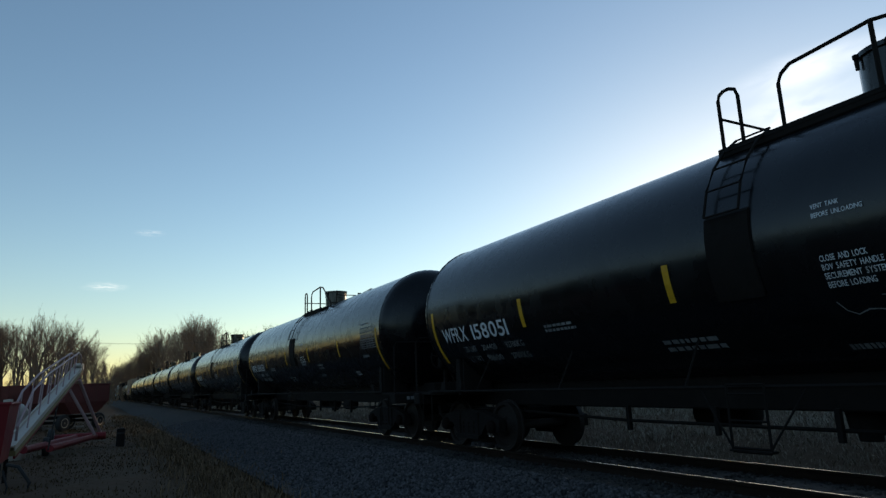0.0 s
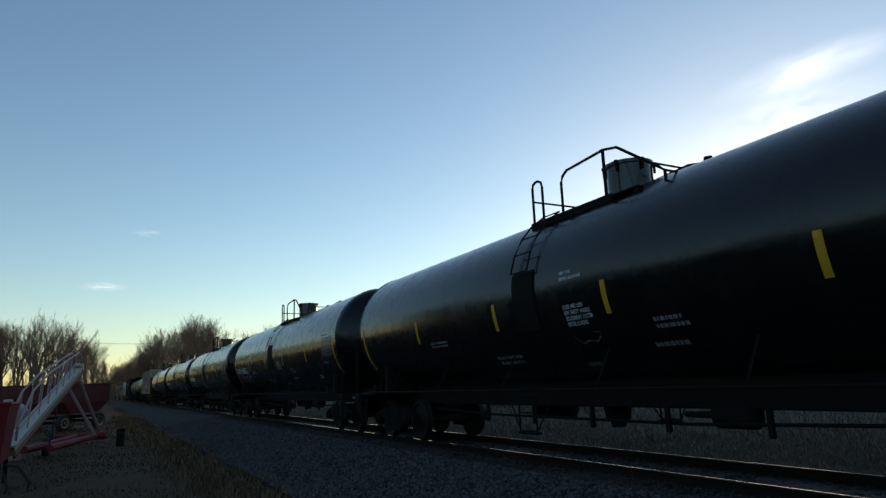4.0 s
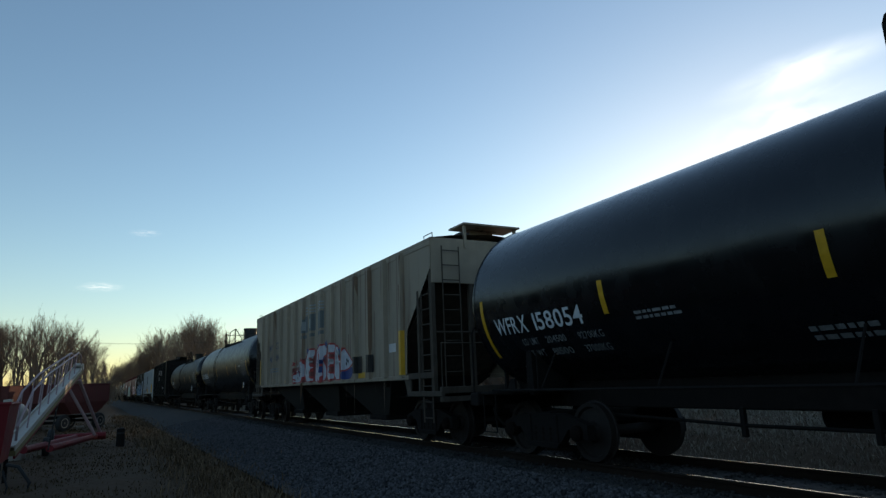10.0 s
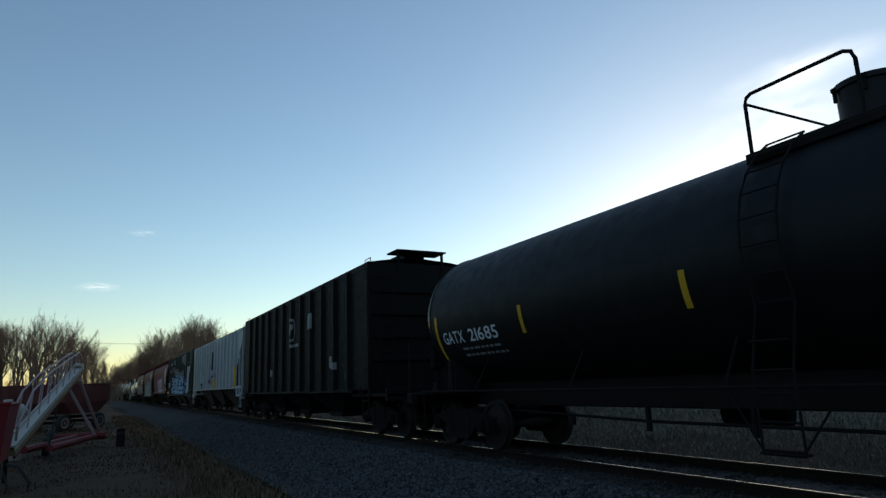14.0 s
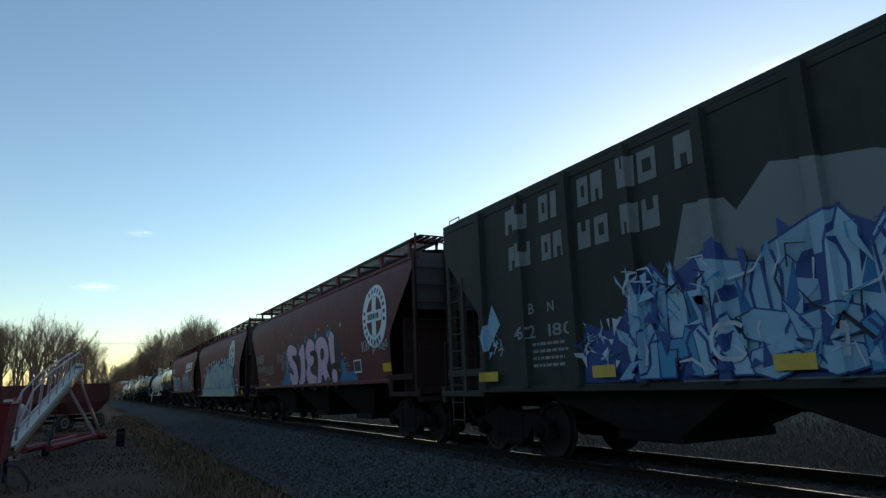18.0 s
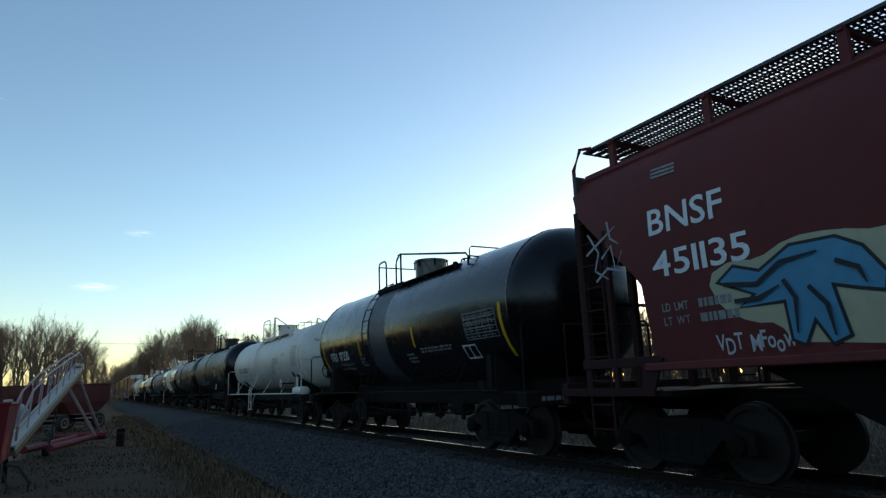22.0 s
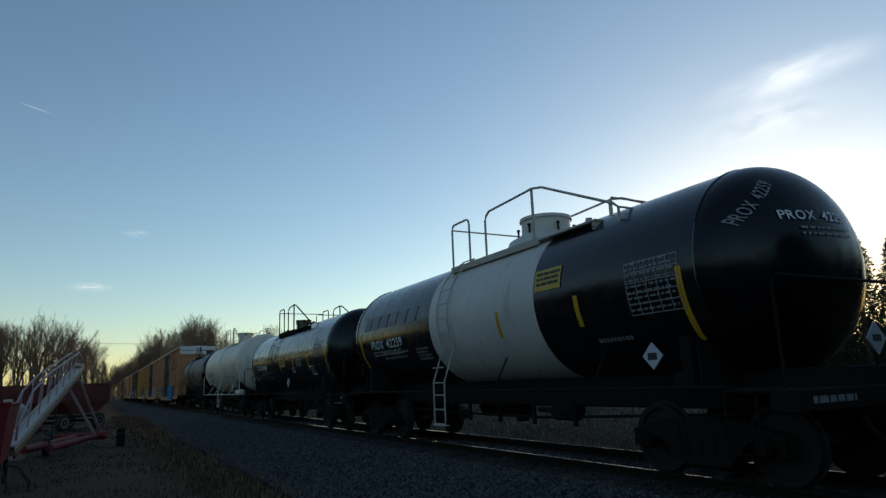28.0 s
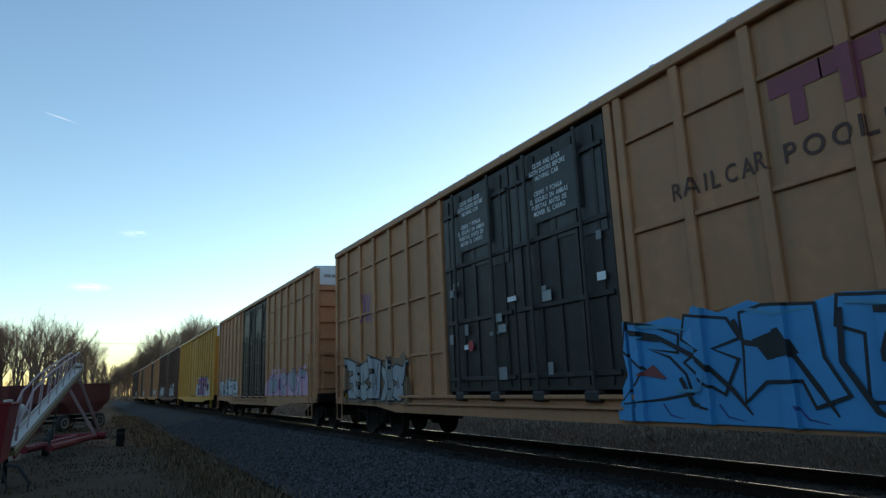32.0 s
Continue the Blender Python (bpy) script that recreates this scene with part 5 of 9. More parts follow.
# ------------------------------------------------------------------ trees
BARK = material("grey_brown_bark", (0.12, 0.08, 0.055), 0.9, vary=0.35, grain=8, bump=0.5)
TWIG = material("brown_twigs", (0.19, 0.125, 0.085), 0.9, vary=0.3, grain=3, bump=0.0)
NEEDLE = island_mat("dark_conifer_needles", (0.010, 0.018, 0.008), (0.035, 0.05, 0.02))


def bare_tree_meshes(seed, height, spread=1.0, levels=5, bushy=False):
    rnd = random.Random(seed)
    trunk, crown = Shape(), Shape()
    up = Vector((0, 0, 1))

    def limb(p, d, length, r, level):
        steps = 4 if level < 2 else 3 if level < 4 else 2
        pts, rad = [p.copy()], [r]
        q, e = p.copy(), d.copy()
        for k in range(steps):
            e = (e + Vector((rnd.uniform(-1, 1), rnd.uniform(-1, 1), rnd.uniform(-0.4, 0.9))) * (0.09 + 0.035 * level)).normalized()
            q = q + e * (length / steps)
            pts.append(q.copy())
            rad.append(r * (1 - 0.62 * (k + 1) / steps))
        (trunk if level == 0 else crown).tube(pts, rad, 8 if level == 0 else 5 if level < 3 else 3)
        if level >= levels:
            return
        kids = {0: 9, 1: 5, 2: 4, 3: 4, 4: 2}.get(level, 3)
        for k in range(kids):
            f = rnd.uniform(0.3, 1.0) if level else 0.12 + 0.88 * (k + rnd.uniform(0, 0.9)) / kids
            i = min(steps - 1, int(f * steps))
            g = f * steps - i
            at = pts[i].lerp(pts[i + 1], min(1, g))
            ax = Vector((rnd.uniform(-1, 1), rnd.uniform(-1, 1), rnd.uniform(-0.2, 0.4))).normalized()
            dd = (e * rnd.uniform(0.8, 1.1) + ax * rnd.uniform(0.40, 0.80) * spread + up * (0.45 if level < 2 else 0.22)).normalized()
            limb(at, dd, length * (rnd.uniform(0.48, 0.62) if level else rnd.uniform(0.62, 0.8) * (1.15 - 0.6 * f)), max(rad[i] * rnd.uniform(0.5, 0.72), 0.009), level + 1)

    if bushy:
        for k in range(7):
            a = rnd.uniform(0, math.tau)
            limb(Vector((math.cos(a) * 0.4, math.sin(a) * 0.4, 0)), Vector((math.cos(a) * 0.5, math.sin(a) * 0.5, 1)).normalized(), height * rnd.uniform(0.4, 0.6), 0.05, 2)
        trunk.box(-0.1, 0.1, -0.1, 0.1, -0.2, 0.2)
    else:
        limb(Vector((0, 0, -0.3)), Vector((rnd.uniform(-0.06, 0.06), rnd.uniform(-0.06, 0.06), 1)).normalized(), height * 0.62, height * 0.021, 0)
    tall = max(q[2] for q in crown.v)
    return trunk.mesh("trunk", BARK, True), crown.mesh("crown", TWIG), tall


OPEN_KINDS = [bare_tree_meshes(s, 10, sp, 4) for s, sp in ((11, 1.0), (12, 1.1), (13, 0.9))]
TREE_KINDS = [bare_tree_meshes(s, 10, sp, 5) for s, sp in ((1, 1.0), (2, 0.8), (3, 1.15), (4, 0.9), (5, 1.0))]
BUSH_KINDS = [bare_tree_meshes(s, 3.0, 1.2, 5, True) for s in (21, 22, 23)]


def plant(kinds, k, x, y, scale, turn, name, label, category, group):
    t = thing(name, label, category, group, at=(x, y, ground_z(x) - 0.05))
    t.rotation_euler = (0, 0, turn)
    tm, cm, tall = kinds[k % len(kinds)]
    scale = scale / tall
    a = part("trunk", tm, BARK, t)
    b = part("crown", cm, TWIG, t, "leafless spreading branches and twigs")
    a.scale = b.scale = (scale, scale, scale)
    return t


rt = random.Random(7)


def at_bearing(az, dist):
    return math.sin(radians(az)) * dist, math.cos(radians(az)) * dist


# grove beyond the farm machines
for az, dist, h in [(-9.6, 88, 10.0), (-8.6, 92, 10.4), (-7.4, 84, 9.6), (-6.6, 102, 11.3), (-6.1, 96, 10.9), (-5.2, 88, 10.6), (-4.5, 108, 12.8), (-4.0, 92, 12.4), (-3.4, 101, 12.3), (-2.8, 95, 10.6), (-2.2, 116, 12.8), (-1.85, 104, 12.2), (-1.3, 110, 11.1), (-0.75, 120, 11.0), (-0.3, 132, 10.5), (0.1, 145, 9.4), (0.4, 165, 9.1)]:
    x, y = at_bearing(az, dist)
    plant(OPEN_KINDS if int(dist) % 3 else TREE_KINDS, rt.randint(0, 4), x, y, h * 1.07, rt.uniform(0, 6), "tree", "bare winter deciduous tree in a roadside grove", "tree", "grove beyond the field")
# tree line along the far side of the track
for az, dist, h in [(0.7, 300, 9.5), (1.0, 330, 11.3), (1.3, 290, 11.8), (1.6, 320, 15.9), (1.9, 300, 15.5), (2.2, 330, 19.2), (2.5, 290, 17.7), (2.8, 300, 19.8), (3.1, 280, 18.7), (3.4, 262, 19.6), (3.7, 270, 22.0), (4.0, 245, 21.1), (4.3, 235, 22.5), (4.6, 225, 23.0), (4.9, 235, 23.0), (5.3, 214, 23.4), (5.7, 204, 22.7), (6.1, 195, 21.6), (6.5, 186, 20.5), (6.95, 178, 22.1), (7.4, 172, 20.5), (7.8, 168, 20.5), (8.2, 162, 19.6), (8.6, 158, 17.4), (9.0, 156, 16.2), (9.5, 150, 13.2), (10.2, 150, 14.1), (10.9, 148, 13.7), (11.6, 146, 14.5), (12.3, 150, 15.1), (13.2, 140, 14.4), (14.1, 138, 15.6), (14.8, 132, 14.7), (15.5, 130, 14.4), (6.8, 215, 25.1), (7.7, 205, 24.5), (5.0, 240, 24.3), (3.9, 290, 24.0)]:
    x, y = at_bearing(az, dist)
    plant(TREE_KINDS if rt.random() < 0.2 else OPEN_KINDS, rt.randint(0, 4), x, y, h, rt.uniform(0, 6), "tree", "bare winter deciduous tree in the line beyond the track", "tree", "tree line beyond the track")
for az, dist, h in [(0.55, 255, 6.5), (0.8, 260, 8), (1.05, 250, 9.5), (1.3, 262, 11.5), (1.55, 255, 12), (1.8, 250, 13), (2.05, 262, 14.5), (2.3, 255, 15), (2.6, 250, 16), (2.9, 245, 16.5), (3.2, 240, 17), (3.5, 238, 18)]:
    x, y = at_bearing(az, dist)
    plant(TREE_KINDS, rt.randint(0, 4), x, y, h, rt.uniform(0, 6), "tree", "bare winter deciduous tree in the line beyond the track", "tree", "tree line beyond the track")
# scattered trees behind the train, nearer the camera
for az, dist, h in [(20, 120, 9), (25, 110, 9), (30, 95, 8), (36, 85, 7.5), (41, 70, 7), (45.2, 52, 7.4), (46.6, 50, 7.0), (48.6, 48, 5.6), (50.5, 56, 6.0), (53, 60, 6), (55.6, 54, 5.8), (66, 50, 8), (70, 45, 8)]:
    x, y = at_bearing(az, dist)
    plant(TREE_KINDS, rt.randint(0, 4), x, y, h, rt.uniform(0, 6), "tree", "small bare winter tree beyond the track", "tree", "scattered trees beyond the track")
# brush
for k in range(156):
    if k > 87:
        az, dist = 31 + (k - 88) * 0.54 + rt.uniform(-0.6, 0.6), rt.uniform(31, 47)
    elif k < 16:
        az, dist = rt.uniform(-9.5, 0.3), rt.uniform(80, 120)
    elif k < 34:
        az, dist = rt.uniform(0.3, 9.5), rt.uniform(150, 240)
    elif k < 46:
        az, dist = rt.uniform(30, 66), rt.uniform(28, 60)
    else:
        q = (k - 46) * 4.2 + 6 + rt.uniform(-1.5, 1.5)
        hx = rt.uniform(37, 45)
        az, dist = math.degrees(math.atan2(hx, q)), math.hypot(hx, q)
    x, y = at_bearing(az, dist)
    plant(BUSH_KINDS, rt.randint(0, 2), x, y, rt.uniform(2.2, 4.2) * (1.6 if k < 34 else 0.9 if k < 46 else 1.25 if k < 88 else 1.5), rt.uniform(0, 6), "bush", "leafless brown brush thicket", "bush", "brush under the trees")


def conifer(x, y, h, seed):
    t = thing("conifer", "dark green conifer beyond the track", "tree", "conifers beyond the track", at=(x, y, ground_z(x) - 0.05))
    rs = np.random.RandomState(seed)
    part("trunk", Shape().tube([(0, 0, -0.2), (0, 0, h * 0.5), (0.05, 0, h * 0.97)], [0.16, 0.1, 0.02], 8), BARK, t, "", True)
    n = 9000
    f = rs.rand(n) ** 0.8
    z = h * (0.08 + 0.92 * f)
    lump = 0.75 + 0.45 * np.sin(z * 5.0 + rs.randint(0, 9) + np.floor(rs.rand(n) * 7) * 0.9)
    a = np.floor(rs.rand(n) * 11) * math.tau / 11 + rs.randn(n) * 0.25 + z
    r = (1 - f) ** 0.75 * h * 0.27 * lump * rs.rand(n) ** 0.5 + 0.05
    P = np.stack([np.cos(a) * r, np.sin(a) * r, z - r * 0.22], -1)
    d = np.stack([np.cos(a), np.sin(a), rs.randn(n) * 0.5 + 0.1], -1) + rs.randn(n, 3) * 0.5
    d /= np.linalg.norm(d, axis=1)[:, None]
    s = np.cross(d, rs.randn(n, 3))
    s /= np.linalg.norm(s, axis=1)[:, None]
    ln = (0.12 + 0.16 * rs.rand(n))[:, None]
    v = np.stack([P - s * 0.025, P + s * 0.025, P + d * ln], 1).reshape(-1, 3)
    me = bpy.data.meshes.new("needle_crown")
    me.from_pydata(v.tolist(), [], np.arange(n * 3).reshape(-1, 3).tolist())
    me.materials.append(NEEDLE)
    part("needle_crown", me, NEEDLE, t)
    return t


for az, dist, h, s in ((61.6, 30, 6.6, 1), (59.6, 33, 6.0, 2), (64.2, 31, 6.4, 3), (57.6, 37, 4.6, 4), (67, 34, 7.5, 5)):
    x, y = at_bearing(az, dist)
    conifer(x, y, h, s)

# dark winter woods that close the place behind the camera; a gap lets the track through
WOODS = two_tone("far_winter_woods", (0.020, 0.016, 0.012), (0.012, 0.010, 0.008), (0.035, 0.027, 0.02), 1.2)
rw_ = random.Random(5)
for a0, a1 in ((76, 162), (179, 349)):
    vs, fs = [], []
    n = int((a1 - a0) / 0.8)
    for k in range(n + 1):
        x, y = at_bearing(a0 + (a1 - a0) * k / n, 46 + rw_.uniform(-1.5, 1.5))
        h = 9.5 + 2.0 * math.sin(k * 0.31) + rw_.uniform(-1.6, 1.6)
        vs += [(x, y, -1.5), (x * 1.01, y * 1.01, h * 0.6), (x * 1.04, y * 1.04, h)]
        if k:
            b = 3 * k
            fs += [(b - 3, b, b + 1, b - 2), (b - 2, b + 1, b + 2, b - 1)]
    me = bpy.data.meshes.new("backdrop")
    me.from_pydata(vs, [], fs)
    me.materials.append(WOODS)
    tagged(new("backdrop", me), "dark leafless woods closing the place behind", "woods", kind="structure")

# power line across the track, far off
pole_mat = material("weathered_pole_wood", (0.10, 0.08, 0.06), 0.9, vary=0.3, grain=8)
for px in (-14.0, 32.0):
    pole = thing("utility_pole", "weathered wooden utility pole with a crossarm", "utility pole", "power line", at=(px, 150, ground_z(px)))
    part("pole", Shape().tube([(0, 0, -0.3), (0, 0, 13.6)], [0.17, 0.11], 10), pole_mat, pole, "", True)
    part("crossarm", Shape().box(-0.06, 0.06, -1.1, 1.1, 13.0, 13.14, 0.01), pole_mat, pole)
for dy in (-0.9, 0.9):
    wire = [(-14 + 46 * k / 20, 150 + dy, 13.15 - 0.9 * (1 - ((k - 10) / 10) ** 2)) for k in range(21)]
    cable = new("power_cable", Shape().tube([(q[0], q[1], q[2] + ground_z(0)) for q in wire], 0.016, 5).mesh("power_cable", pole_mat))
    tagged(cable, "thin dark overhead power cable across the track", "cable", "power line")

# ------------------------------------------------------------------ farm machines beside the track
FARM_RED = material("faded_farm_red", (0.19, 0.018, 0.022), 0.65, spec=0.2, vary=0.25, grain=5, streak=0.3, streak_color=(0.12, 0.05, 0.03))
FARM_WHITE = material("chalky_white_enamel", (0.46, 0.40, 0.33), 0.5, vary=0.12, grain=5, streak=0.3, streak_color=(0.3, 0.25, 0.18))
FARM_PINK = material("sun_bleached_red_tube", (0.34, 0.22, 0.215), 0.6, vary=0.15, grain=5)
RUBBER = material("dusty_black_rubber", (0.022, 0.021, 0.020), 0.85, vary=0.3, grain=12, bump=0.2)
RIM = material("cream_wheel_rim", (0.27, 0.24, 0.20), 0.5, vary=0.15, grain=8)
YELLOWED = material("stained_yellow_belt", (0.24, 0.19, 0.08), 0.7, vary=0.3, grain=7)


def farm_wheel(parent, x, y, z, r, w=0.2, axis="x"):
    t = part("wheel", Shape().disc(axis, (x, y, z), [(-w / 2, r * 0.55), (-w / 2, r * 0.86), (-w * 0.36, r * 0.97), (-w * 0.15, r), (w * 0.15, r), (w * 0.36, r * 0.97), (w / 2, r * 0.86), (w / 2, r * 0.55)], 28), RUBBER, parent, "black rubber tyre", True)
    part("rim", Shape().disc(axis, (x, y, z), [(-w * 0.53, r * 0.5), (-w * 0.53, r * 0.58), (-w * 0.3, r * 0.54), (w * 0.3, r * 0.54), (w * 0.53, r * 0.58), (w * 0.53, r * 0.5), (w * 0.2, r * 0.2), (w * 0.5, r * 0.12)], 24), RIM, t, "cream steel rim", True)
    return t


# gravity wagon: square red box with sloped hopper floor on four wheels
WZ = ground_z(0)
WAGON_RED = material("weathered_wagon_red", (0.135, 0.036, 0.030), 0.7, vary=0.25, grain=5, spec=0.2, streak=0.4, streak_color=(0.08, 0.05, 0.03))
wag = thing("grain_wagon", "faded red grain wagon with a sloped box on rubber tyres", "farm wagon", at=(-1.29, 40.35, WZ))
wag.rotation_euler = (0, 0, radians(-40))
part("box", Shape().add([(-1.25, -1.6, 2.35), (1.25, -1.6, 2.35), (1.25, 1.6, 2.35), (-1.25, 1.6, 2.35), (-1.25, -1.6, 1.45), (1.25, -1.6, 1.45), (1.25, 1.6, 1.45), (-1.25, 1.6, 1.45), (-0.5, -0.9, 0.85), (1.1, -0.9, 0.85), (1.1, 0.9, 0.85), (-0.5, 0.9, 0.85)],
                            [(0, 1, 5, 4), (1, 2, 6, 5), (2, 3, 7, 6), (3, 0, 4, 7), (4, 5, 9, 8), (5, 6, 10, 9), (6, 7, 11, 10), (7, 4, 8, 11), (8, 9, 10, 11)]), WAGON_RED, wag)
part("rim_rail", Shape().tube([(-1.25, -1.6, 2.35), (1.25, -1.6, 2.35), (1.25, 1.6, 2.35), (-1.25, 1.6, 2.35)], 0.04, 6, True), WAGON_RED, wag)
for x in (-0.85, 0, 0.85):
    part("side_rib", Shape().box(x - 0.04, x + 0.04, -1.66, -1.6, 1.45, 2.33, 0.01), WAGON_RED, wag)
part("chassis", Shape().box(-0.5, 0.5, -1.9, 1.7, 0.62, 0.76, 0.02).box(-0.95, 0.95, -1.32, -1.18, 0.38, 0.52, 0.02).box(-0.95, 0.95, 1.18, 1.32, 0.38, 0.52, 0.02).box(-0.06, 0.06, -3.2, -1.8, 0.5, 0.6, 0.01), STEEL_DARK, wag)
for x in (-0.95, 0.95):
    for y in (-1.25, 1.25):
        farm_wheel(wag, x, y, 0.42, 0.42, 0.24)

# second wagon, behind
wag2 = thing("grain_wagon", "dull red grain wagon parked behind the conveyor", "farm wagon", at=(-4.2, 42.5, WZ))
wag2.rotation_euler = (0, 0, radians(-30))
part("box", Shape().slab([(-1.2, 1.3), (1.2, 1.3), (1.3, 2.4), (-1.3, 2.4)], "y", -1.7, 1.7), WAGON_RED, wag2)
for x in (-0.8, 0, 0.8):
    part("side_rib", Shape().box(x - 0.04, x + 0.04, -1.76, -1.7, 1.35, 2.38, 0.01), WAGON_RED, wag2)
part("chassis", Shape().box(-0.5, 0.5, -1.9, 1.7, 0.7, 1.31, 0.02).box(-0.95, 0.95, -1.32, -1.18, 0.38, 0.72, 0.02).box(-0.95, 0.95, 1.18, 1.32, 0.38, 0.72, 0.02), STEEL_DARK, wag2)
for x in (-0.95, 0.95):
    for y in (-1.25, 1.25):
        farm_wheel(wag2, x, y, 0.42, 0.42, 0.24)

# portable conveyor: white trough on a red wheeled frame, rising away from a red intake
con = thing("grain_conveyor", "inclined white and red portable grain conveyor with a truss", "conveyor", at=(-0.95, 24.0, WZ))
lowp, highp = Vector((-0.62, -7.0, 0.70)), Vector((0.36, 2.6, 2.74))
ax = (highp - lowp).normalized()
sx = ax.cross(Vector((0, 0, 1))).normalized()
nz = sx.cross(ax).normalized()


def along(k, s=0.0, h=0.0):
    return lowp.lerp(highp, k) + sx * s + nz * h


def beam(a, b, c, d):
    """A box with end sections a-b-c-d, each a pair of points."""
    s = Shape()
    s.add([a[0], b[0], c[0], d[0], a[1], b[1], c[1], d[1]], [(0, 1, 2, 3), (4, 5, 6, 7), (0, 1, 5, 4), (1, 2, 6, 5), (2, 3, 7, 6), (3, 0, 4, 7)])
    return s


def spar(s0, s1, h0, h1):
    return beam(*[(along(0, s, h), along(1, s, h)) for s, h in ((s0, h0), (s1, h0), (s1, h1), (s0, h1))])


part("trough", spar(-0.10, 0.10, -0.02, 0.02), FARM_WHITE, con, "white conveyor trough")
part("trough_side", spar(-0.125, -0.10, -0.05, 0.08), FARM_WHITE, con)
part("trough_side", spar(0.10, 0.125, -0.09, 0.03), FARM_WHITE, con)
part("return_belt", spar(-0.11, 0.132, -0.2, -0.095), YELLOWED, con, "stained yellow return belt")
part("under_truss", spar(-0.13, -0.09, -0.26, -0.2), FARM_RED, con)
part("under_truss", spar(0.09, 0.13, -0.26, -0.2), FARM_RED, con)
part("head_pulley", Shape().tube([along(1.0, -0.16, 0.0), along(1.0, 0.16, 0.0)], 0.11, 12), FARM_WHITE, con, "", True)
part("head_hood", beam((along(0.97, -0.13, 0.08), along(1.02, -0.13, 0.05)), (along(0.97, 0.13, 0.08), along(1.02, 0.13, 0.05)), (along(0.97, 0.13, 0.16), along(1.02, 0.13, 0.10)), (along(0.97, -0.13, 0.16), along(1.02, -0.13, 0.10))), FARM_WHITE, con)
for s in (-0.11, 0.11):
    part("truss_rod", Shape().tube([along(0.01, s, 0.1), along(0.02, s, 0.38), along(0.17, s, 0.86), along(0.36, s, 0.92), along(0.62, s, 0.80), along(0.90, s, 0.66), along(0.955, s, 0.50), along(0.985, s, 0.1)], 0.026, 7), FARM_PINK, con, "bleached pink truss tube over the trough", True)
    for k, h in ((0.17, 0.86), (0.30, 0.90), (0.42, 0.89), (0.54, 0.84), (0.65, 0.79), (0.76, 0.73), (0.87, 0.67)):
        part("truss_strut", Shape().tube([along(k - 0.05, s, 0.1), along(k, s, h)], 0.018, 6), FARM_PINK, con)
fz = 0.0
for s in (-0.55, 0.55):
    foot = Vector((1.12 + s * 0.16, 2.3 + s * 0.9, 0.40))
    part("support_leg", Shape().tube([along(0.86, s * 0.4, -0.2), foot], 0.05, 8), FARM_PINK, con, "bleached support leg", True)
part("lift_rod", Shape().tube([along(0.62, 0, -0.25), Vector((along(0.25).x + 0.35, along(0.25).y + 0.4, 0.4))], 0.02, 6), STEEL_DARK, con)
ua = Vector((-0.35, -3.0, 0.36))
ub = Vector((0.75, 2.6, 0.32))
for s in (-0.3, 0.3):
    part("undercarriage_bar", Shape().tube([ua + Vector((s, 0, 0)), ub + Vector((s, 0, 0))], 0.10, 8), FARM_RED, con, "", True)
part("axle", Shape().tube([ub + Vector((-1.0, -0.1, 0.0)), ub + Vector((0.62, 0.1, 0.0))], 0.13, 8), FARM_RED, con, "", True)
for s in (-1.05,):
    farm_wheel(con, ub.x + s, ub.y - 0.1, 0.32, 0.32, 0.2)
farm_wheel(con, ua.x + 0.1, ua.y + 2.2, 0.28, 0.28, 0.18)
# intake hopper at the foot
hop = thing("intake_hopper", "dark red grain intake box with a hose", "farm hopper", at=(-2.14, 15.9, WZ))
part("body", Shape().add([(-0.7, -0.8, 0.5), (0.62, -0.8, 0.5), (0.62, 0.7, 0.5), (-0.7, 0.7, 0.5), (-0.85, -0.95, 1.62), (0.72, -0.95, 1.62), (0.72, 0.85, 1.62), (-0.85, 0.85, 1.62)], [(0, 1, 2, 3), (0, 1, 5, 4), (1, 2, 6, 5), (2, 3, 7, 6), (3, 0, 4, 7)]), FARM_RED, hop)
part("rim_rail", Shape().tube([(-0.85, -0.95, 1.62), (0.72, -0.95, 1.62), (0.72, 0.85, 1.62), (-0.85, 0.85, 1.62)], 0.035, 6, True), FARM_RED, hop)
for x in (-0.55, 0.6):
    for y in (-0.65, 0.55):
        part("leg", Shape().box(x - 0.04, x + 0.04, y - 0.04, y + 0.04, -0.05, 0.5, 0.01), STEEL_DARK, hop)
part("hose", Shape().tube([(0.75, -0.9, 0.5), (0.95, -0.95, 0.45), (1.15, -1.0, 0.15), (1.1, -1.05, -0.12), (0.85, -1.1, -0.26), (0.55, -1.15, -0.28), (0.3, -1.2, -0.3)], 0.034, 6).tube([(0.7, -0.92, 0.4), (0.8, -1.0, 0.1), (0.75, -1.05, -0.18), (0.45, -1.1, -0.3)], 0.02, 6), RUBBER, hop, "looped black hose", True)
# pale domed tank behind the machines
tk = thing("storage_tank", "pale grey domed farm storage tank", "tank", at=(-2.2, 22.6, WZ))
part("drum", Shape().disc("z", (0, 0, 0), [(0.0, 0.55), (1.25, 0.55), (1.42, 0.5), (1.55, 0.38), (1.62, 0.2), (1.64, 0.0)], 28), FARM_WHITE, tk, "", True)
part("cap", Shape().disc("z", (0, 0, 0), [(1.6, 0.12), (1.7, 0.12), (1.71, 0.0)], 14), FARM_WHITE, tk)
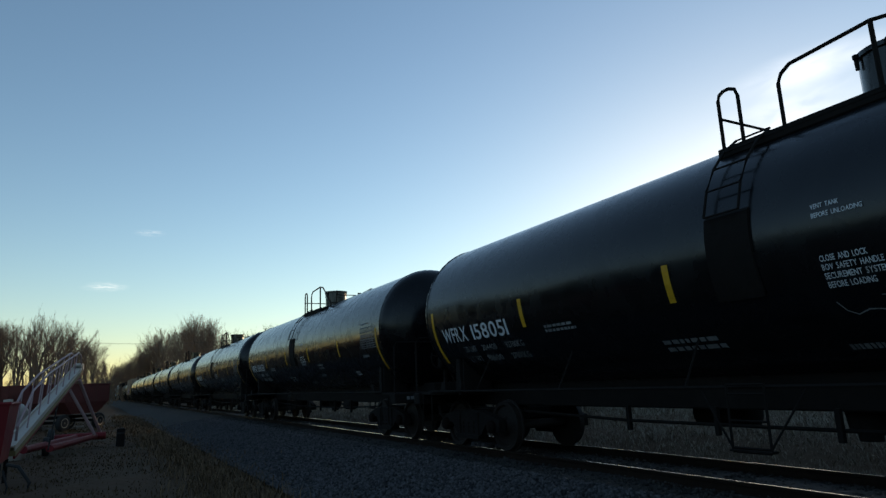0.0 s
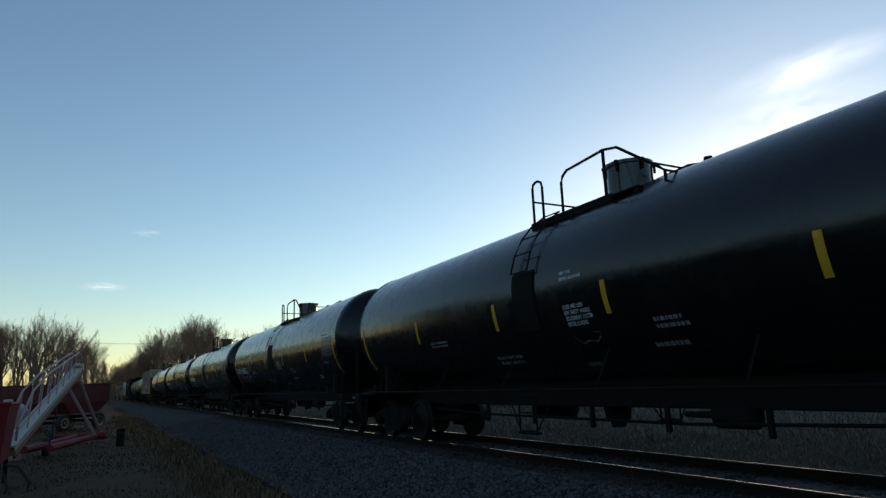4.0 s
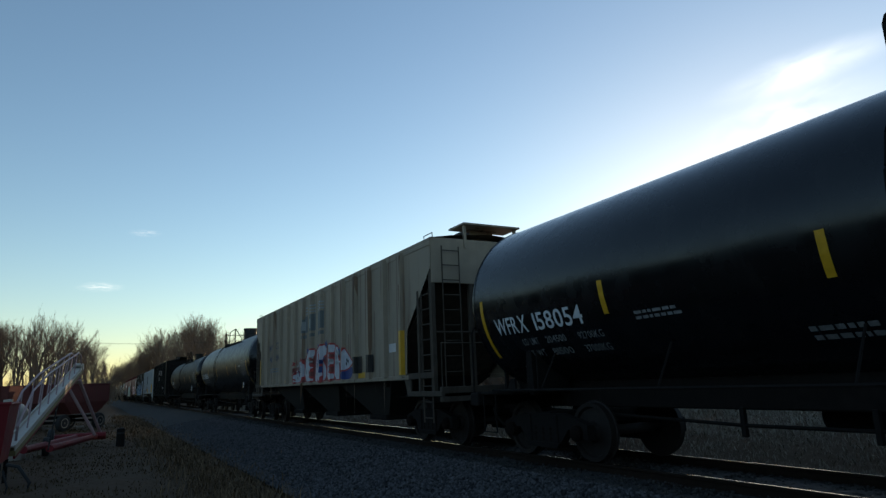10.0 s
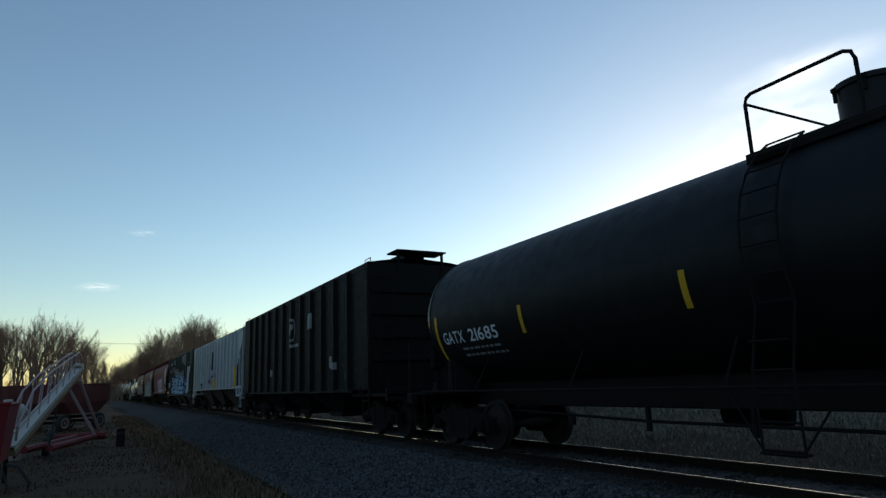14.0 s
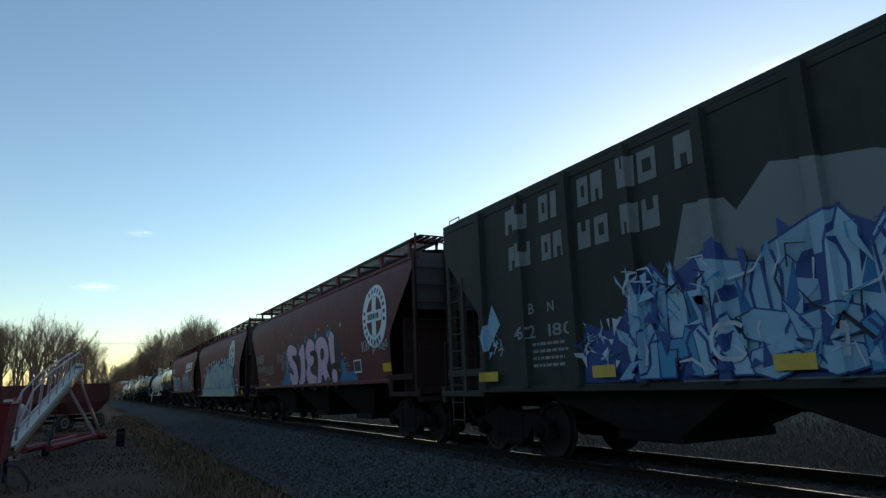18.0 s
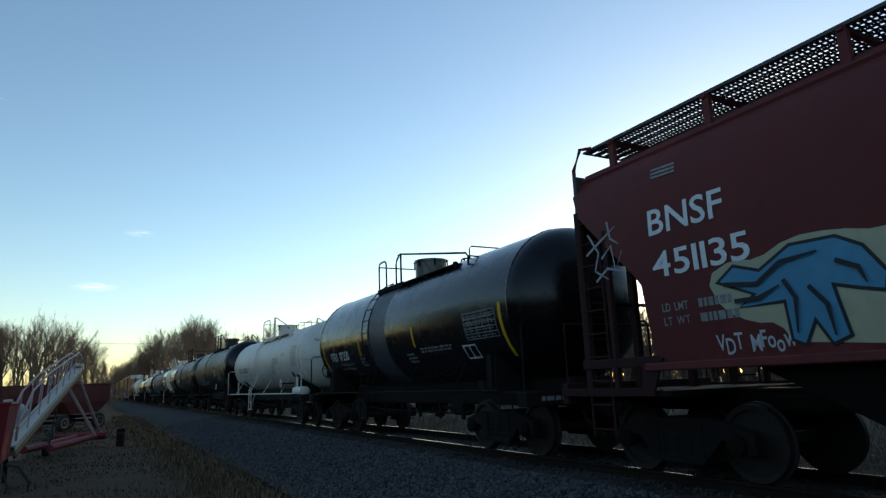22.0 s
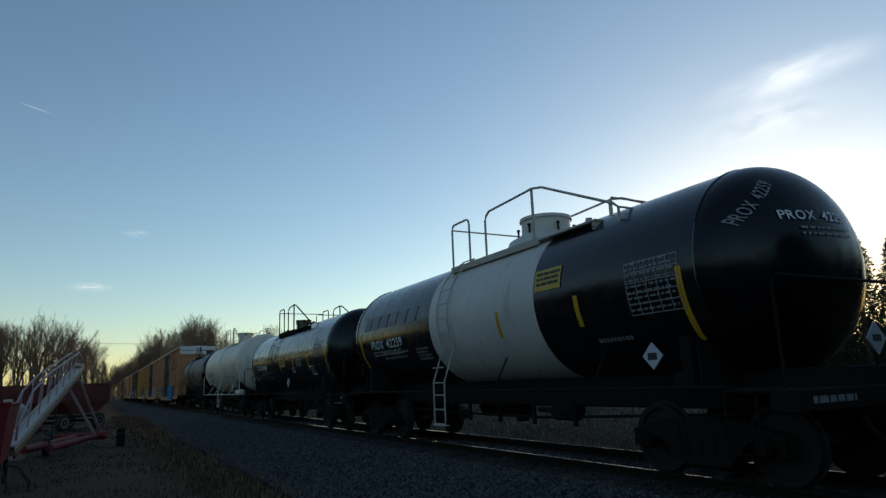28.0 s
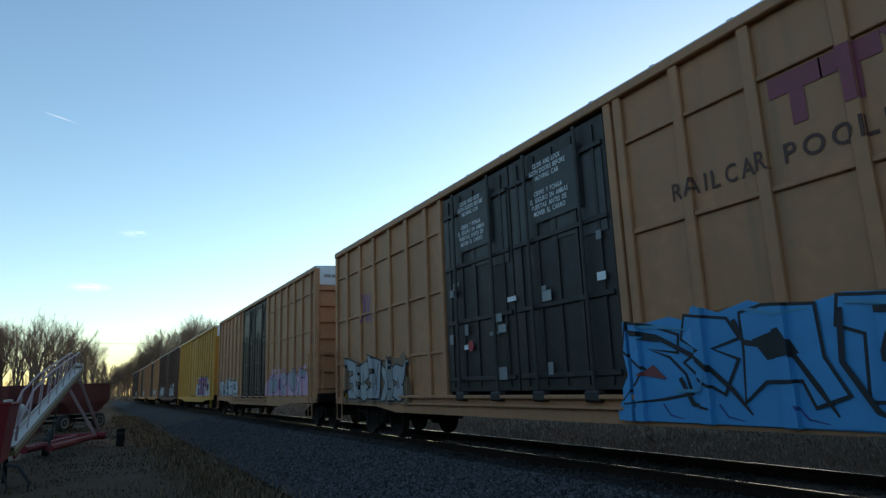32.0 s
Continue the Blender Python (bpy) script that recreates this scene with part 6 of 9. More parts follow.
# short black post
ps = thing("marker_post", "short stout black post in the grass", "post", at=(0.87, 25.4, WZ - 0.02))
part("shaft", Shape().disc("z", (0, 0, 0), [(-0.1, 0.14), (0.55, 0.135), (0.6, 0.12), (0.62, 0.06), (0.625, 0.0)], 14), STEEL_DARK, ps, "", True)
part("band", Shape().disc("z", (0, 0, 0), [(0.42, 0.142), (0.48, 0.142)], 14), RUBBER, ps)


# ------------------------------------------------------------------ clouds
def cloud_mat(name, scale, stretch, gain, cover, seed, lo=0.42, glow=1.0):
    m = bpy.data.materials.new(name)
    m.use_nodes = True
    n, l = m.node_tree.nodes, m.node_tree.links
    n.remove(n["Principled BSDF"])
    out = n["Material Output"]
    tr, em, mx = n.new("ShaderNodeBsdfTransparent"), n.new("ShaderNodeEmission"), n.new("ShaderNodeMixShader")
    em.inputs["Color"].default_value, em.inputs["Strength"].default_value = (1.0, 0.97, 0.92, 1), glow
    co = n.new("ShaderNodeTexCoord")
    mp = n.new("ShaderNodeMapping")
    mp.inputs["Scale"].default_value = stretch
    mp.inputs["Location"].default_value = (seed, 0, 0)
    l.new(co.outputs["Generated"], mp.inputs["Vector"])
    t = n.new("ShaderNodeTexNoise")
    t.inputs["Scale"].default_value, t.inputs["Detail"].default_value, t.inputs["Distortion"].default_value = scale, 7, 0.5
    l.new(mp.outputs["Vector"], t.inputs["Vector"])
    r = n.new("ShaderNodeMapRange")
    r.inputs["From Min"].default_value, r.inputs["From Max"].default_value = lo, 0.78
    l.new(t.outputs["Fac"], r.inputs["Value"])
    # soft edge
    c2 = n.new("ShaderNodeMapping")
    c2.inputs["Location"].default_value, c2.inputs["Scale"].default_value = (-1, -1, 0), (2, 2, 0)
    l.new(co.outputs["Generated"], c2.inputs["Vector"])
    g = n.new("ShaderNodeVectorMath")
    g.operation = "LENGTH"
    l.new(c2.outputs["Vector"], g.inputs[0])
    e = n.new("ShaderNodeMapRange")
    e.interpolation_type = "SMOOTHSTEP"
    e.inputs["From Min"].default_value, e.inputs["From Max"].default_value, e.inputs["To Min"].default_value, e.inputs["To Max"].default_value = cover, 1.0, gain, 0.0
    l.new(g.outputs["Value"], e.inputs["Value"])
    k = n.new("ShaderNodeMath")
    k.operation = "MULTIPLY"
    l.new(r.outputs["Result"], k.inputs[0])
    l.new(e.outputs["Result"], k.inputs[1])
    l.new(k.outputs["Value"], mx.inputs["Fac"])
    l.new(tr.outputs["BSDF"], mx.inputs[1])
    l.new(em.outputs["Emission"], mx.inputs[2])
    l.new(mx.outputs["Shader"], out.inputs["Surface"])
    return m


SUN_GLOW = bpy.data.materials.new("sun_glow")
SUN_GLOW.use_nodes = True
glow = SUN_GLOW.node_tree.nodes["Principled BSDF"]
glow.inputs["Base Color"].default_value = (0, 0, 0, 1)
glow.inputs["Emission Color"].default_value, glow.inputs["Emission Strength"].default_value = (1.0, 0.72, 0.42, 1), 25
CLOUDS = []


def cloud(name, label, path, w, h, roll, mat, far=3000):
    """A thin sheet of cloud, w by h metres, facing the camera; path: (seconds, bearing, height in degrees)."""
    me = bpy.data.meshes.new(name)
    N = 12
    me.from_pydata([((i / N - 0.5) * w, (j / N - 0.5) * h, -0.02 * abs(i / N - 0.5) * w) for j in range(N + 1) for i in range(N + 1)], [], [(j * (N + 1) + i, j * (N + 1) + i + 1, (j + 1) * (N + 1) + i + 1, (j + 1) * (N + 1) + i) for j in range(N) for i in range(N)])
    me.materials.append(mat)
    ob = tagged(new(name, me), label, "cloud", kind="structure")
    ob.visible_shadow = False
    CLOUDS.append((ob, [(t, look(EYE + heading(az, el, far), EYE, 0) @ pose(0, 0, 0, 0, 0, roll)) for t, az, el in path]))
    ob.matrix_world = CLOUDS[-1][1][0][1]


CIRRUS = cloud_mat("thin_cirrus", 1.2, (1.0, 1.5, 1), 0.42, 0.0, 2.9, 0.15, 1.2)
cloud("cirrus_cloud", "thin bright wisp of cirrus cloud high in the sky", [(0, 60.6, 23.0), (32, 59.1, 22.8)], 800, 190, -6, CIRRUS)
cloud("cirrus_cloud", "faint streak of cirrus cloud", [(0, 59.0, 20.0), (32, 57.6, 19.8)], 800, 260, -8, cloud_mat("faint_cirrus", 2.2, (1.0, 1.5, 1), 0.16, 0.0, 4.2, 0.35, 1.3))
cloud("small_cloud", "small faint wisp of cloud low in the sky", [(0, 0.2, 8.5), (32, -1.0, 8.45)], 210, 50, -2, cloud_mat("faint_wisp", 2.5, (1.5, 3, 1), 0.5, 0.0, 2.2, 0.36, 0.75))
cloud("small_cloud", "small faint wisp of cloud", [(0, 3.2, 13.0), (32, 2.0, 12.9)], 160, 40, -2, cloud_mat("fainter_wisp", 2.5, (1.5, 3, 1), 0.25, 0.0, 7.2, 0.36, 0.75))
CONTRAIL = cloud_mat("contrail_vapour", 2.0, (1, 1, 1), 0.35, 0.0, 3.0, 0.2, 0.6)
cloud("contrail", "short white aircraft vapour trail", [(0, -21.0, 22.4), (21, -9.7, 22.2), (25.5, -6.9, 21.9), (32, -4.0, 21.3)], 170, 9, 12, CONTRAIL)

disc = tagged(new("sun_disc", Shape().disc("y", (0, 0, 0), [(-13, 0.0), (-12, 5.0), (-9, 9.4), (-5, 12.0), (0, 13.0), (5, 12.0), (9, 9.4), (12, 5.0), (13, 0.0)], 24).mesh("sun_disc", SUN_GLOW, True)), "low bright setting sun behind the trees", "sun", kind="structure")
disc.location = EYE + heading(SUN_AZ, 4.17, 3000)


# ------------------------------------------------------------------ the train: far end and length of each car along the train
#            far     length
ENDS = [(-200.11, 15.85), (-181.64, 15.85), (-163.38, 15.85), (-145.0, 15.85), (-127.12, 15.85), (-108.75, 15.85), (-90.7, 15.85), (-72.25, 15.85),
        (-53.65, 16.95), (-36.42, 14.95), (-15.6, 17.4), (3.5, 15.9), (21.6, 17.5), (39.5, 16.7), (58.15, 17.0), (75.25, 15.65), (93.0, 16.4),
        (105.8, 10.75), (121.2, 12.5), (135.2, 11.6), (147.9, 10.25), (162.66, 12.2), (176.4, 11.5), (191.2, 11.58), (205.28, 11.2), (218.75, 10.45), (231.45, 10.5),
        (252.8, 18.75), (273.4, 18.55), (293.2, 18.0), (312.8, 18.4), (332.2, 18.2), (351.6, 18.2), (370.6, 18.2)]


def gaps(i):
    f, n = ENDS[i]
    g_far = ((ENDS[i + 1][0] - ENDS[i + 1][1]) - f) / 2 if i + 1 < len(ENDS) else 1.0
    g_near = ((f - n) - ENDS[i - 1][0]) / 2 if i else 1.15
    return f, n, g_far, g_near


CARS = []
LIMITS = {"WFRX 158010": (("LD LMT", "204700", "92800KG"), ("LT WT", "81300", "36900KG")), "WFRX 158053": (("LD LMT", "", ""), ("LT WT", "", "")), "WFRX 158001": (("LD LMT", "", ""), ("LT WT", "", "")), "WFRX 158019": (("LD LMT", "", ""), ("LT WT", "", "")), "GATX": (("LD LMT", "", ""), ("LT WT", "", "")), "WFRX 158051": (("LD LMT", "204400", "92700KG"), ("LT WT", "81600", "37000KG")), "WFRX 158023": (("LD LMT", "204600", "92800KG"), ("LT WT", "81400", "36900KG")), "WFRX 158054": (("LD LMT", "204500", "92700KG"), ("LT WT", "81500", "37000KG"))}
WFRX = dict(end_placard=False, ladder_panel=True, rails=(7.27, 7.55, 8.08, 9.13, 10.3), stripes=(3.45, 6.63, 9.48, 12.58), tags=[("table", 14.5, 15.5, 2.27, 2.80), ("bars", 14.5, 15.1, 2.86, 2.92), ("bars", 10.2, 10.8, 1.85, 2.03), ("bars", 3.95, 4.75, 2.0, 2.14), ("bars", 6.15, 7.1, 1.55, 1.73), ("VENT TANK", 8.56, 8.84, 2.84, 2.89), ("BEFORE UNLOADING", 8.56, 9.05, 2.75, 2.80), ("CLOSE AND LOCK", 8.55, 9.0, 2.32, 2.38), ("BOV SAFETY HANDLE", 8.55, 9.12, 2.235, 2.295), ("SECUREMENT SYSTEM", 8.55, 9.14, 2.15, 2.21), ("BEFORE LOADING", 8.55, 9.0, 2.065, 2.125), ("hook", 8.55, 9.14, 1.80, 1.95), ("bars", 8.4, 8.85, 1.43, 1.53), ("bars", 10.0, 10.6, 1.62, 1.72), ("plate", 13.2, 13.5, 1.62, 1.72), ("bars", 14.4, 14.9, 2.0, 2.1)])
OLD_RAILS = dict(rails=(7.05, 7.45, 7.85, 8.9, 10.1), stripes=(3.45, 6.54, 9.48, 12.58))
for i, mark in enumerate(("WFRX 158051", "WFRX 158053", "WFRX 158001", "", "WFRX 158023", "WFRX 158010", "WFRX 158019", "WFRX 158054")):
    CARS.append(tank_car(*gaps(i), BLACK_GLOSS, mark=mark, dome=9.05, gate=0.52, dome_x=-0.35, head_far=0.42, dome_r=0.36, dome_h=0.37, head_mat=HEAD_SHADED, end_mark=mark, limits=LIMITS.get(mark, ()), label="clean glossy black railway tank car with white lettering", **({**WFRX, **OLD_RAILS} if i == 2 else WFRX)))

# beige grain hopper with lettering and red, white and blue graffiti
c = hopper_car(*gaps(8), HOPPER_BEIGE, "rust-streaked beige covered hopper car with graffiti", top=4.35, sill=1.47, ribs=15, walk_style="centre", bay_mat=GRIME, end_mat=DARK_BEIGE_END)
CARS.append(c)
NAVY = DECAL_BLUE
c.decal("reporting_mark", word("MW", 2.55, 3.1, 2.78, 3.05), NAVY, 0.01)
c.decal("reporting_mark", word("CX", 3.6, 4.0, 2.82, 3.09), NAVY, 0.01)
c.decal("car_number", word("461", 2.6, 3.1, 2.35, 2.6), NAVY, 0.01)
c.decal("car_number", word("849", 3.6, 4.2, 2.38, 2.63), NAVY, 0.01)
c.decal("small_lettering", bars(2.7, 4.3, 1.9, 2.1, 2, seed=4), DECAL_DIM, 0.008)
c.decal("reflector", rect(5.05, 5.45, 1.48, 1.6), YELLOW, 0.012)
c.decal("reflector", rect(12.6, 13.1, 1.5, 1.65), YELLOW, 0.012)
for k, (u, w) in enumerate(((7.3, 0.6), (8.12, 0.65), (9.02, 0.62))):
    c.decal("faded_emblem", poly([(u, 3.12), (u + w, 3.12), (u + w, 3.66), (u + (0.3 if k == 0 else 0.0), 3.66)]), SPRAY["slate"], 0.008, "faded grey emblem letter block")
    c.decal("faded_emblem", rect(u + w * 0.4, u + w * 0.6, 3.2, 3.5), SPRAY["grey"], 0.010)
    for z in (3.72, 3.82, 3.92):
        c.decal("faded_emblem", rect(u + (0.36 if k == 0 else 0.0), u + w, z, z + 0.045), SPRAY["grey"], 0.008)
    c.decal("faded_lettering", bars(u, u + w, 2.92, 3.04, 1, seed=k, fill=0.9), SPRAY["slate"], 0.008)
rr = random.Random(77)
for k in range(46):
    u = 1.6 + 14.0 * rr.random() ** 0.7 if k > 24 else 1.45 + 14.05 * rr.randint(0, 14) / 14 + rr.uniform(-0.08, 0.08)
    zt, ln, w = (4.24 if rr.random() < 0.75 else rr.uniform(2.4, 3.6)), rr.uniform(0.5, 2.4), rr.uniform(0.012, 0.034)
    c.decal("rust_streak", poly([(u - w, zt), (u + w, zt), (u + w * 0.7, zt - ln * 0.6), (u + w * 0.1, zt - ln), (u - w * 0.5, zt - ln * 0.5)]), SPRAY["soil"], 0.005, "brown rust streak")


def ragged(u0, u1, zb, zt, n, seed, dip=0.35, foot=0.0):
    """A ragged painted field: straight foot, jagged top."""
    rnd = random.Random(seed)
    pts = [(u0, zb)]
    pts += [(u1, zb)]
    for k in range(n + 1):
        u = u1 - (u1 - u0) * k / n
        z = zt - (zt - zb) * (rnd.uniform(0, dip) if k % 2 else rnd.uniform(dip * 0.5, dip * 1.3))
        if k in (0, n):
            z = zb + (zt - zb) * 0.35
        pts.append((u + rnd.uniform(-0.08, 0.08) * (u1 - u0) / n, z))
    return poly(pts)


def blob(u, z, r, n=12, squash=1.0):
    return poly([(u + r * math.cos(k * math.tau / n), z + r * squash * math.sin(k * math.tau / n)) for k in range(n)])


def curve(pts, times=2):
    """A closed outline with its corners rounded off."""
    for _ in range(times):
        pts = [q for a, b in zip(pts, pts[1:] + pts[:1]) for q in ((a[0] * 0.75 + b[0] * 0.25, a[1] * 0.75 + b[1] * 0.25), (a[0] * 0.25 + b[0] * 0.75, a[1] * 0.25 + b[1] * 0.75))]
    return pts


def bubble(c, pts, fill, edge, lift, w=0.05, times=2):
    """One rounded sprayed letter with its outline."""
    c.decal("graffiti_outline", poly(curve(outset(pts, w), times)), SPRAY[edge], lift)
    c.decal("graffiti_letter", poly(curve(pts, times)), SPRAY[fill], lift + 0.004, "sprayed graffiti letter")


def flicks(c, u0, u1, z0, z1, n, colours, seed, lift, size=0.3, w=0.03):
    """Short angular strokes and darts of the spray can, scattered over a field."""
    rnd = random.Random(seed)
    for k in range(n):
        u, z = rnd.uniform(u0, u1), rnd.uniform(z0, z1)
        a = rnd.choice((70, 100, 55, 120, 20, 160)) + rnd.uniform(-15, 15)
        b = a + rnd.choice((-95, 95, -40, 40, 130))
        l1, l2 = size * rnd.uniform(0.5, 1.2), size * rnd.uniform(0.3, 0.8)
        p1 = (u + l1 * math.cos(radians(a)), z + l1 * math.sin(radians(a)))
        p2 = (p1[0] + l2 * math.cos(radians(b)), p1[1] + l2 * math.sin(radians(b)))
        pts = [(q[0], max(z0 - 0.02, min(z1 + 0.12, q[1]))) for q in ((u, z), p1, p2)]
        if max(abs(pts[i][0] - pts[i + 1][0]) + abs(pts[i][1] - pts[i + 1][1]) for i in (0, 1)) < 0.05 or pts[1] == pts[2] or pts[0] == pts[1]:
            continue
        if k % 3:
            c.decal("graffiti_stroke", stroke(pts, w * rnd.uniform(0.7, 1.6)), SPRAY[colours[k % len(colours)]], lift + 0.003 * (k % 3))
        else:
            c.decal("graffiti_dart", poly(pts), SPRAY[colours[k % len(colours)]], lift + 0.003 * (k % 3))


def splash(c, pts, fill, edge, lift, w=0.05):
    """One angular sprayed letter with its outline."""
    c.decal("graffiti_outline", poly(outset(pts, w)), SPRAY[edge], lift)
    c.decal("graffiti_letter", poly(pts), SPRAY[fill], lift + 0.004, "sprayed graffiti letter")


LETTER_FORMS = [
    [(0, 0), (.35, 0), (.4, .35), (.75, 0), (1.1, -.02), (.65, .5), (1.0, .95), (1.15, 1.15), (.6, .9), (.4, .6), (.42, 1.0), (.2, 1.2), (.05, .9)],
    [(0, 0), (.3, .05), (.36, .4), (.6, .4), (.65, 0), (1.0, 0), (.95, .7), (.8, 1.2), (.6, .8), (.3, .8), (.2, 1.05), (0, .9)],
    [(0, .15), (.5, -.05), (1, .1), (.9, .4), (.55, .5), (1.0, .65), (1.05, 1.0), (.8, 1.1), (.1, .95), (-.1, 1.25), (0, .6), (.4, .45), (.05, .35)],
    [(0, 0), (.95, 0), (1.1, .2), (.5, .28), (.5, .42), (.85, .45), (.85, .6), (.45, .65), (.5, .78), (1.0, .8), (1.15, 1.15), (0, .95)]]


def wildstyle(c, u0, u1, z0, z1, n, fills, edge, facet, seed, lift, w=0.05, grow=1.0):
    """Interlocking pointed letters, each with an outline, a darker facet and a bright glint."""
    rnd = random.Random(seed)
    step = (u1 - u0) / n
    for k in range(n):
        form = LETTER_FORMS[rnd.randint(0, 3)]
        sk, tall, dz = rnd.uniform(-0.3, 0.3), rnd.uniform(0.85, 1.15), rnd.uniform(-0.04, 0.06)
        flip = rnd.random() < 0.4

        def at(p):
            a = 1 - p[0] if flip else p[0]
            return (u0 + step * (k + a * 1.02 + sk * (p[1] - 0.5) * 0.6), z0 + (z1 - z0) * (p[1] * tall + dz) * (grow + (1 - grow) * (k + 0.5) / n))
        pts = [at(p) for p in form]
        h = lift + 0.009 * (k % 3)
        splash(c, pts, fills[k % len(fills)], edge, h, w)
        a, b = rnd.uniform(0.1, 0.5), rnd.uniform(0.05, 0.5)
        c.decal("graffiti_facet", poly([at((a, b)), at((a + 0.25, b - 0.05)), at((a + 0.2, b + 0.4))]), SPRAY[facet], h + 0.006)
        c.decal("graffiti_stroke", stroke([at((0.1, 0.95)), at((0.25, 0.7)), at((0.22, 0.3)), at((0.35, 0.05))], 0.04), SPRAY[edge], h + 0.007)
        c.decal("graffiti_stroke", stroke([at((0.7, 0.9)), at((0.75, 0.78)), at((0.72, 0.6))], 0.03), SPRAY["white"], h + 0.007)


def piece(c, text, u0, u1, z0, z1, field, edge, fill, seed=1, lift=0.006, jitter=0.05, shine=None, wild=0.8, field_top=0.18, field_side=0.3, jag=14, grow=1.0):
    """Spray-painted letters with an outline on a ragged field."""
    if field:
        c.decal("graffiti_field", ragged(u0 - field_side, u1 + field_side, z0 - 0.03, z1 + field_top, jag, seed), SPRAY[field], lift, "sprayed graffiti background")
    def swell(shape):
        a, f = shape
        a[:, 1] = z0 + (a[:, 1] - z0) * (grow + (1 - grow) * np.clip((a[:, 0] - u0) / (u1 - u0), 0, 1))
        return a, f

    c.decal("graffiti_outline", swell(word(text, u0 - 0.05, u1 + 0.05, z0 - 0.04, z1 + 0.05, FATTER, 0.06, jitter, seed, wild)), SPRAY[edge], lift + 0.004, "dark graffiti outline")
    c.decal("graffiti_letters", swell(word(text, u0, u1, z0, z1, FAT, 0.28, jitter, seed, wild)), SPRAY[fill], lift + 0.008, "sprayed graffiti letters")
    rnd = random.Random(seed + 5)
    for k in range(2 * len(text)):
        u = u0 + (u1 - u0) * (k + rnd.uniform(0.1, 0.8)) / (2 * len(text))
        z, t = rnd.uniform(z0, z1 - 0.35 * (z1 - z0)), rnd.uniform(0.15, 0.35) * (z1 - z0)
        s = rnd.uniform(-0.2, 0.2)
        c.decal("graffiti_stroke", poly([(u, z), (u + 0.05, z), (u + 0.05 + s, z + t), (u + 0.02 + s, z + t)]), SPRAY[edge if k % 3 else "white"], lift + 0.012)
    if shine:
        for k in range(10):
            c.decal("graffiti_dot", blob(rnd.uniform(u0, u1), rnd.uniform(z0 + 0.1, z1 - 0.1), rnd.uniform(0.03, 0.08), 9), SPRAY[shine], lift + 0.012)


WHITE_RED = ([(6.35, 1.52), (6.75, 2.0), (7.0, 1.75), (7.05, 2.32), (7.3, 2.1), (7.54, 2.22), (7.6, 1.75), (7.45, 1.5), (7.2, 1.62), (7.0, 1.5)],
             [(7.6, 1.52), (7.85, 2.43), (8.25, 2.48), (8.8, 2.5), (8.7, 2.28), (8.2, 2.26), (8.15, 2.05), (8.6, 2.0), (8.5, 1.8), (8.1, 1.8), (8.1, 1.68), (8.62, 1.6), (8.55, 1.5)],
             [(8.8, 1.5), (8.95, 2.1), (9.0, 2.48), (9.25, 2.5), (9.5, 2.2), (9.6, 1.52), (9.3, 1.5), (9.25, 1.8), (9.1, 1.8), (9.05, 1.5)],
             [(9.25, 2.3), (9.52, 2.6), (9.92, 2.52), (9.9, 2.27), (9.6, 2.25), (9.55, 2.1), (9.9, 1.9), (9.88, 1.55), (9.25, 1.47), (9.3, 1.7), (9.55, 1.72), (9.3, 1.95)],
             [(10.02, 2.35), (10.35, 2.55), (10.8, 2.5), (10.72, 2.3), (10.35, 2.32), (10.3, 2.15), (10.65, 2.1), (10.6, 1.95), (10.25, 1.9), (10.3, 1.72), (10.66, 1.68), (10.62, 1.52), (10.0, 1.5), (10.05, 2.0)],
             [(10.78, 2.45), (11.05, 2.42), (11.0, 2.05), (11.35, 2.0), (11.45, 1.7), (11.36, 1.52), (10.7, 1.52), (10.75, 2.0)])
c.decal("graffiti_shade", poly([(6.3, 1.49), (11.45, 1.49), (11.3, 2.1), (10.9, 2.5), (9.5, 2.55), (7.9, 2.4), (6.8, 1.95)]), SPRAY["brick"], 0.008, "dull red sprayed shade")
for k, pts in enumerate(WHITE_RED):
    bubble(c, pts, "white", "red", 0.012 + 0.008 * (k % 3), 0.055, 1)
splash(c, [(11.57, 2.33), (11.9, 2.13), (12.19, 1.93), (11.9, 1.81), (11.5, 1.75)], "white", "red", 0.016, 0.04)
c.decal("graffiti_arrow", poly(curve([(11.43, 1.64), (11.74, 1.83), (12.1, 1.84), (12.22, 1.73), (12.04, 1.5), (11.44, 1.5)], 1)), SPRAY["navy"], 0.014)
for u, z in ((11.15, 2.3), (9.95, 2.58), (9.2, 2.56), (8.0, 2.5)):
    c.decal("graffiti_splash", poly([(u + (0.07 if k % 2 else 0.17) * math.cos(k * math.tau / 10), z + (0.06 if k % 2 else 0.15) * math.sin(k * math.tau / 10)) for k in range(10)]), SPRAY["navy"], 0.038)
rg = random.Random(9)
for k in range(44):
    g = WHITE_RED[k % 6]
    u, z = rg.choice(g)
    u, z = u + (sum(q[0] for q in g) / len(g) - u) * rg.uniform(0.3, 0.9), z + (sum(q[1] for q in g) / len(g) - z) * rg.uniform(0.2, 0.8)
    c.decal("graffiti_dot", blob(u, z, rg.uniform(0.02, 0.075), 9), SPRAY["grey" if k % 3 else "navy"], 0.040)
for u, z in ((11.75, 2.02), (11.85, 1.98), (11.7, 1.92)):
    c.decal("graffiti_dot", blob(u, z, 0.05, 9), SPRAY["black"], 0.024)
flicks(c, 6.3, 7.4, 1.52, 2.2, 22, ("brick", "red", "white"), 12, 0.044, 0.22, 0.025)
c.decal("hazard_plate", rect(12.45, 12.9, 1.63, 2.07), DOOR_DARK, 0.02, "dark inspection plate")
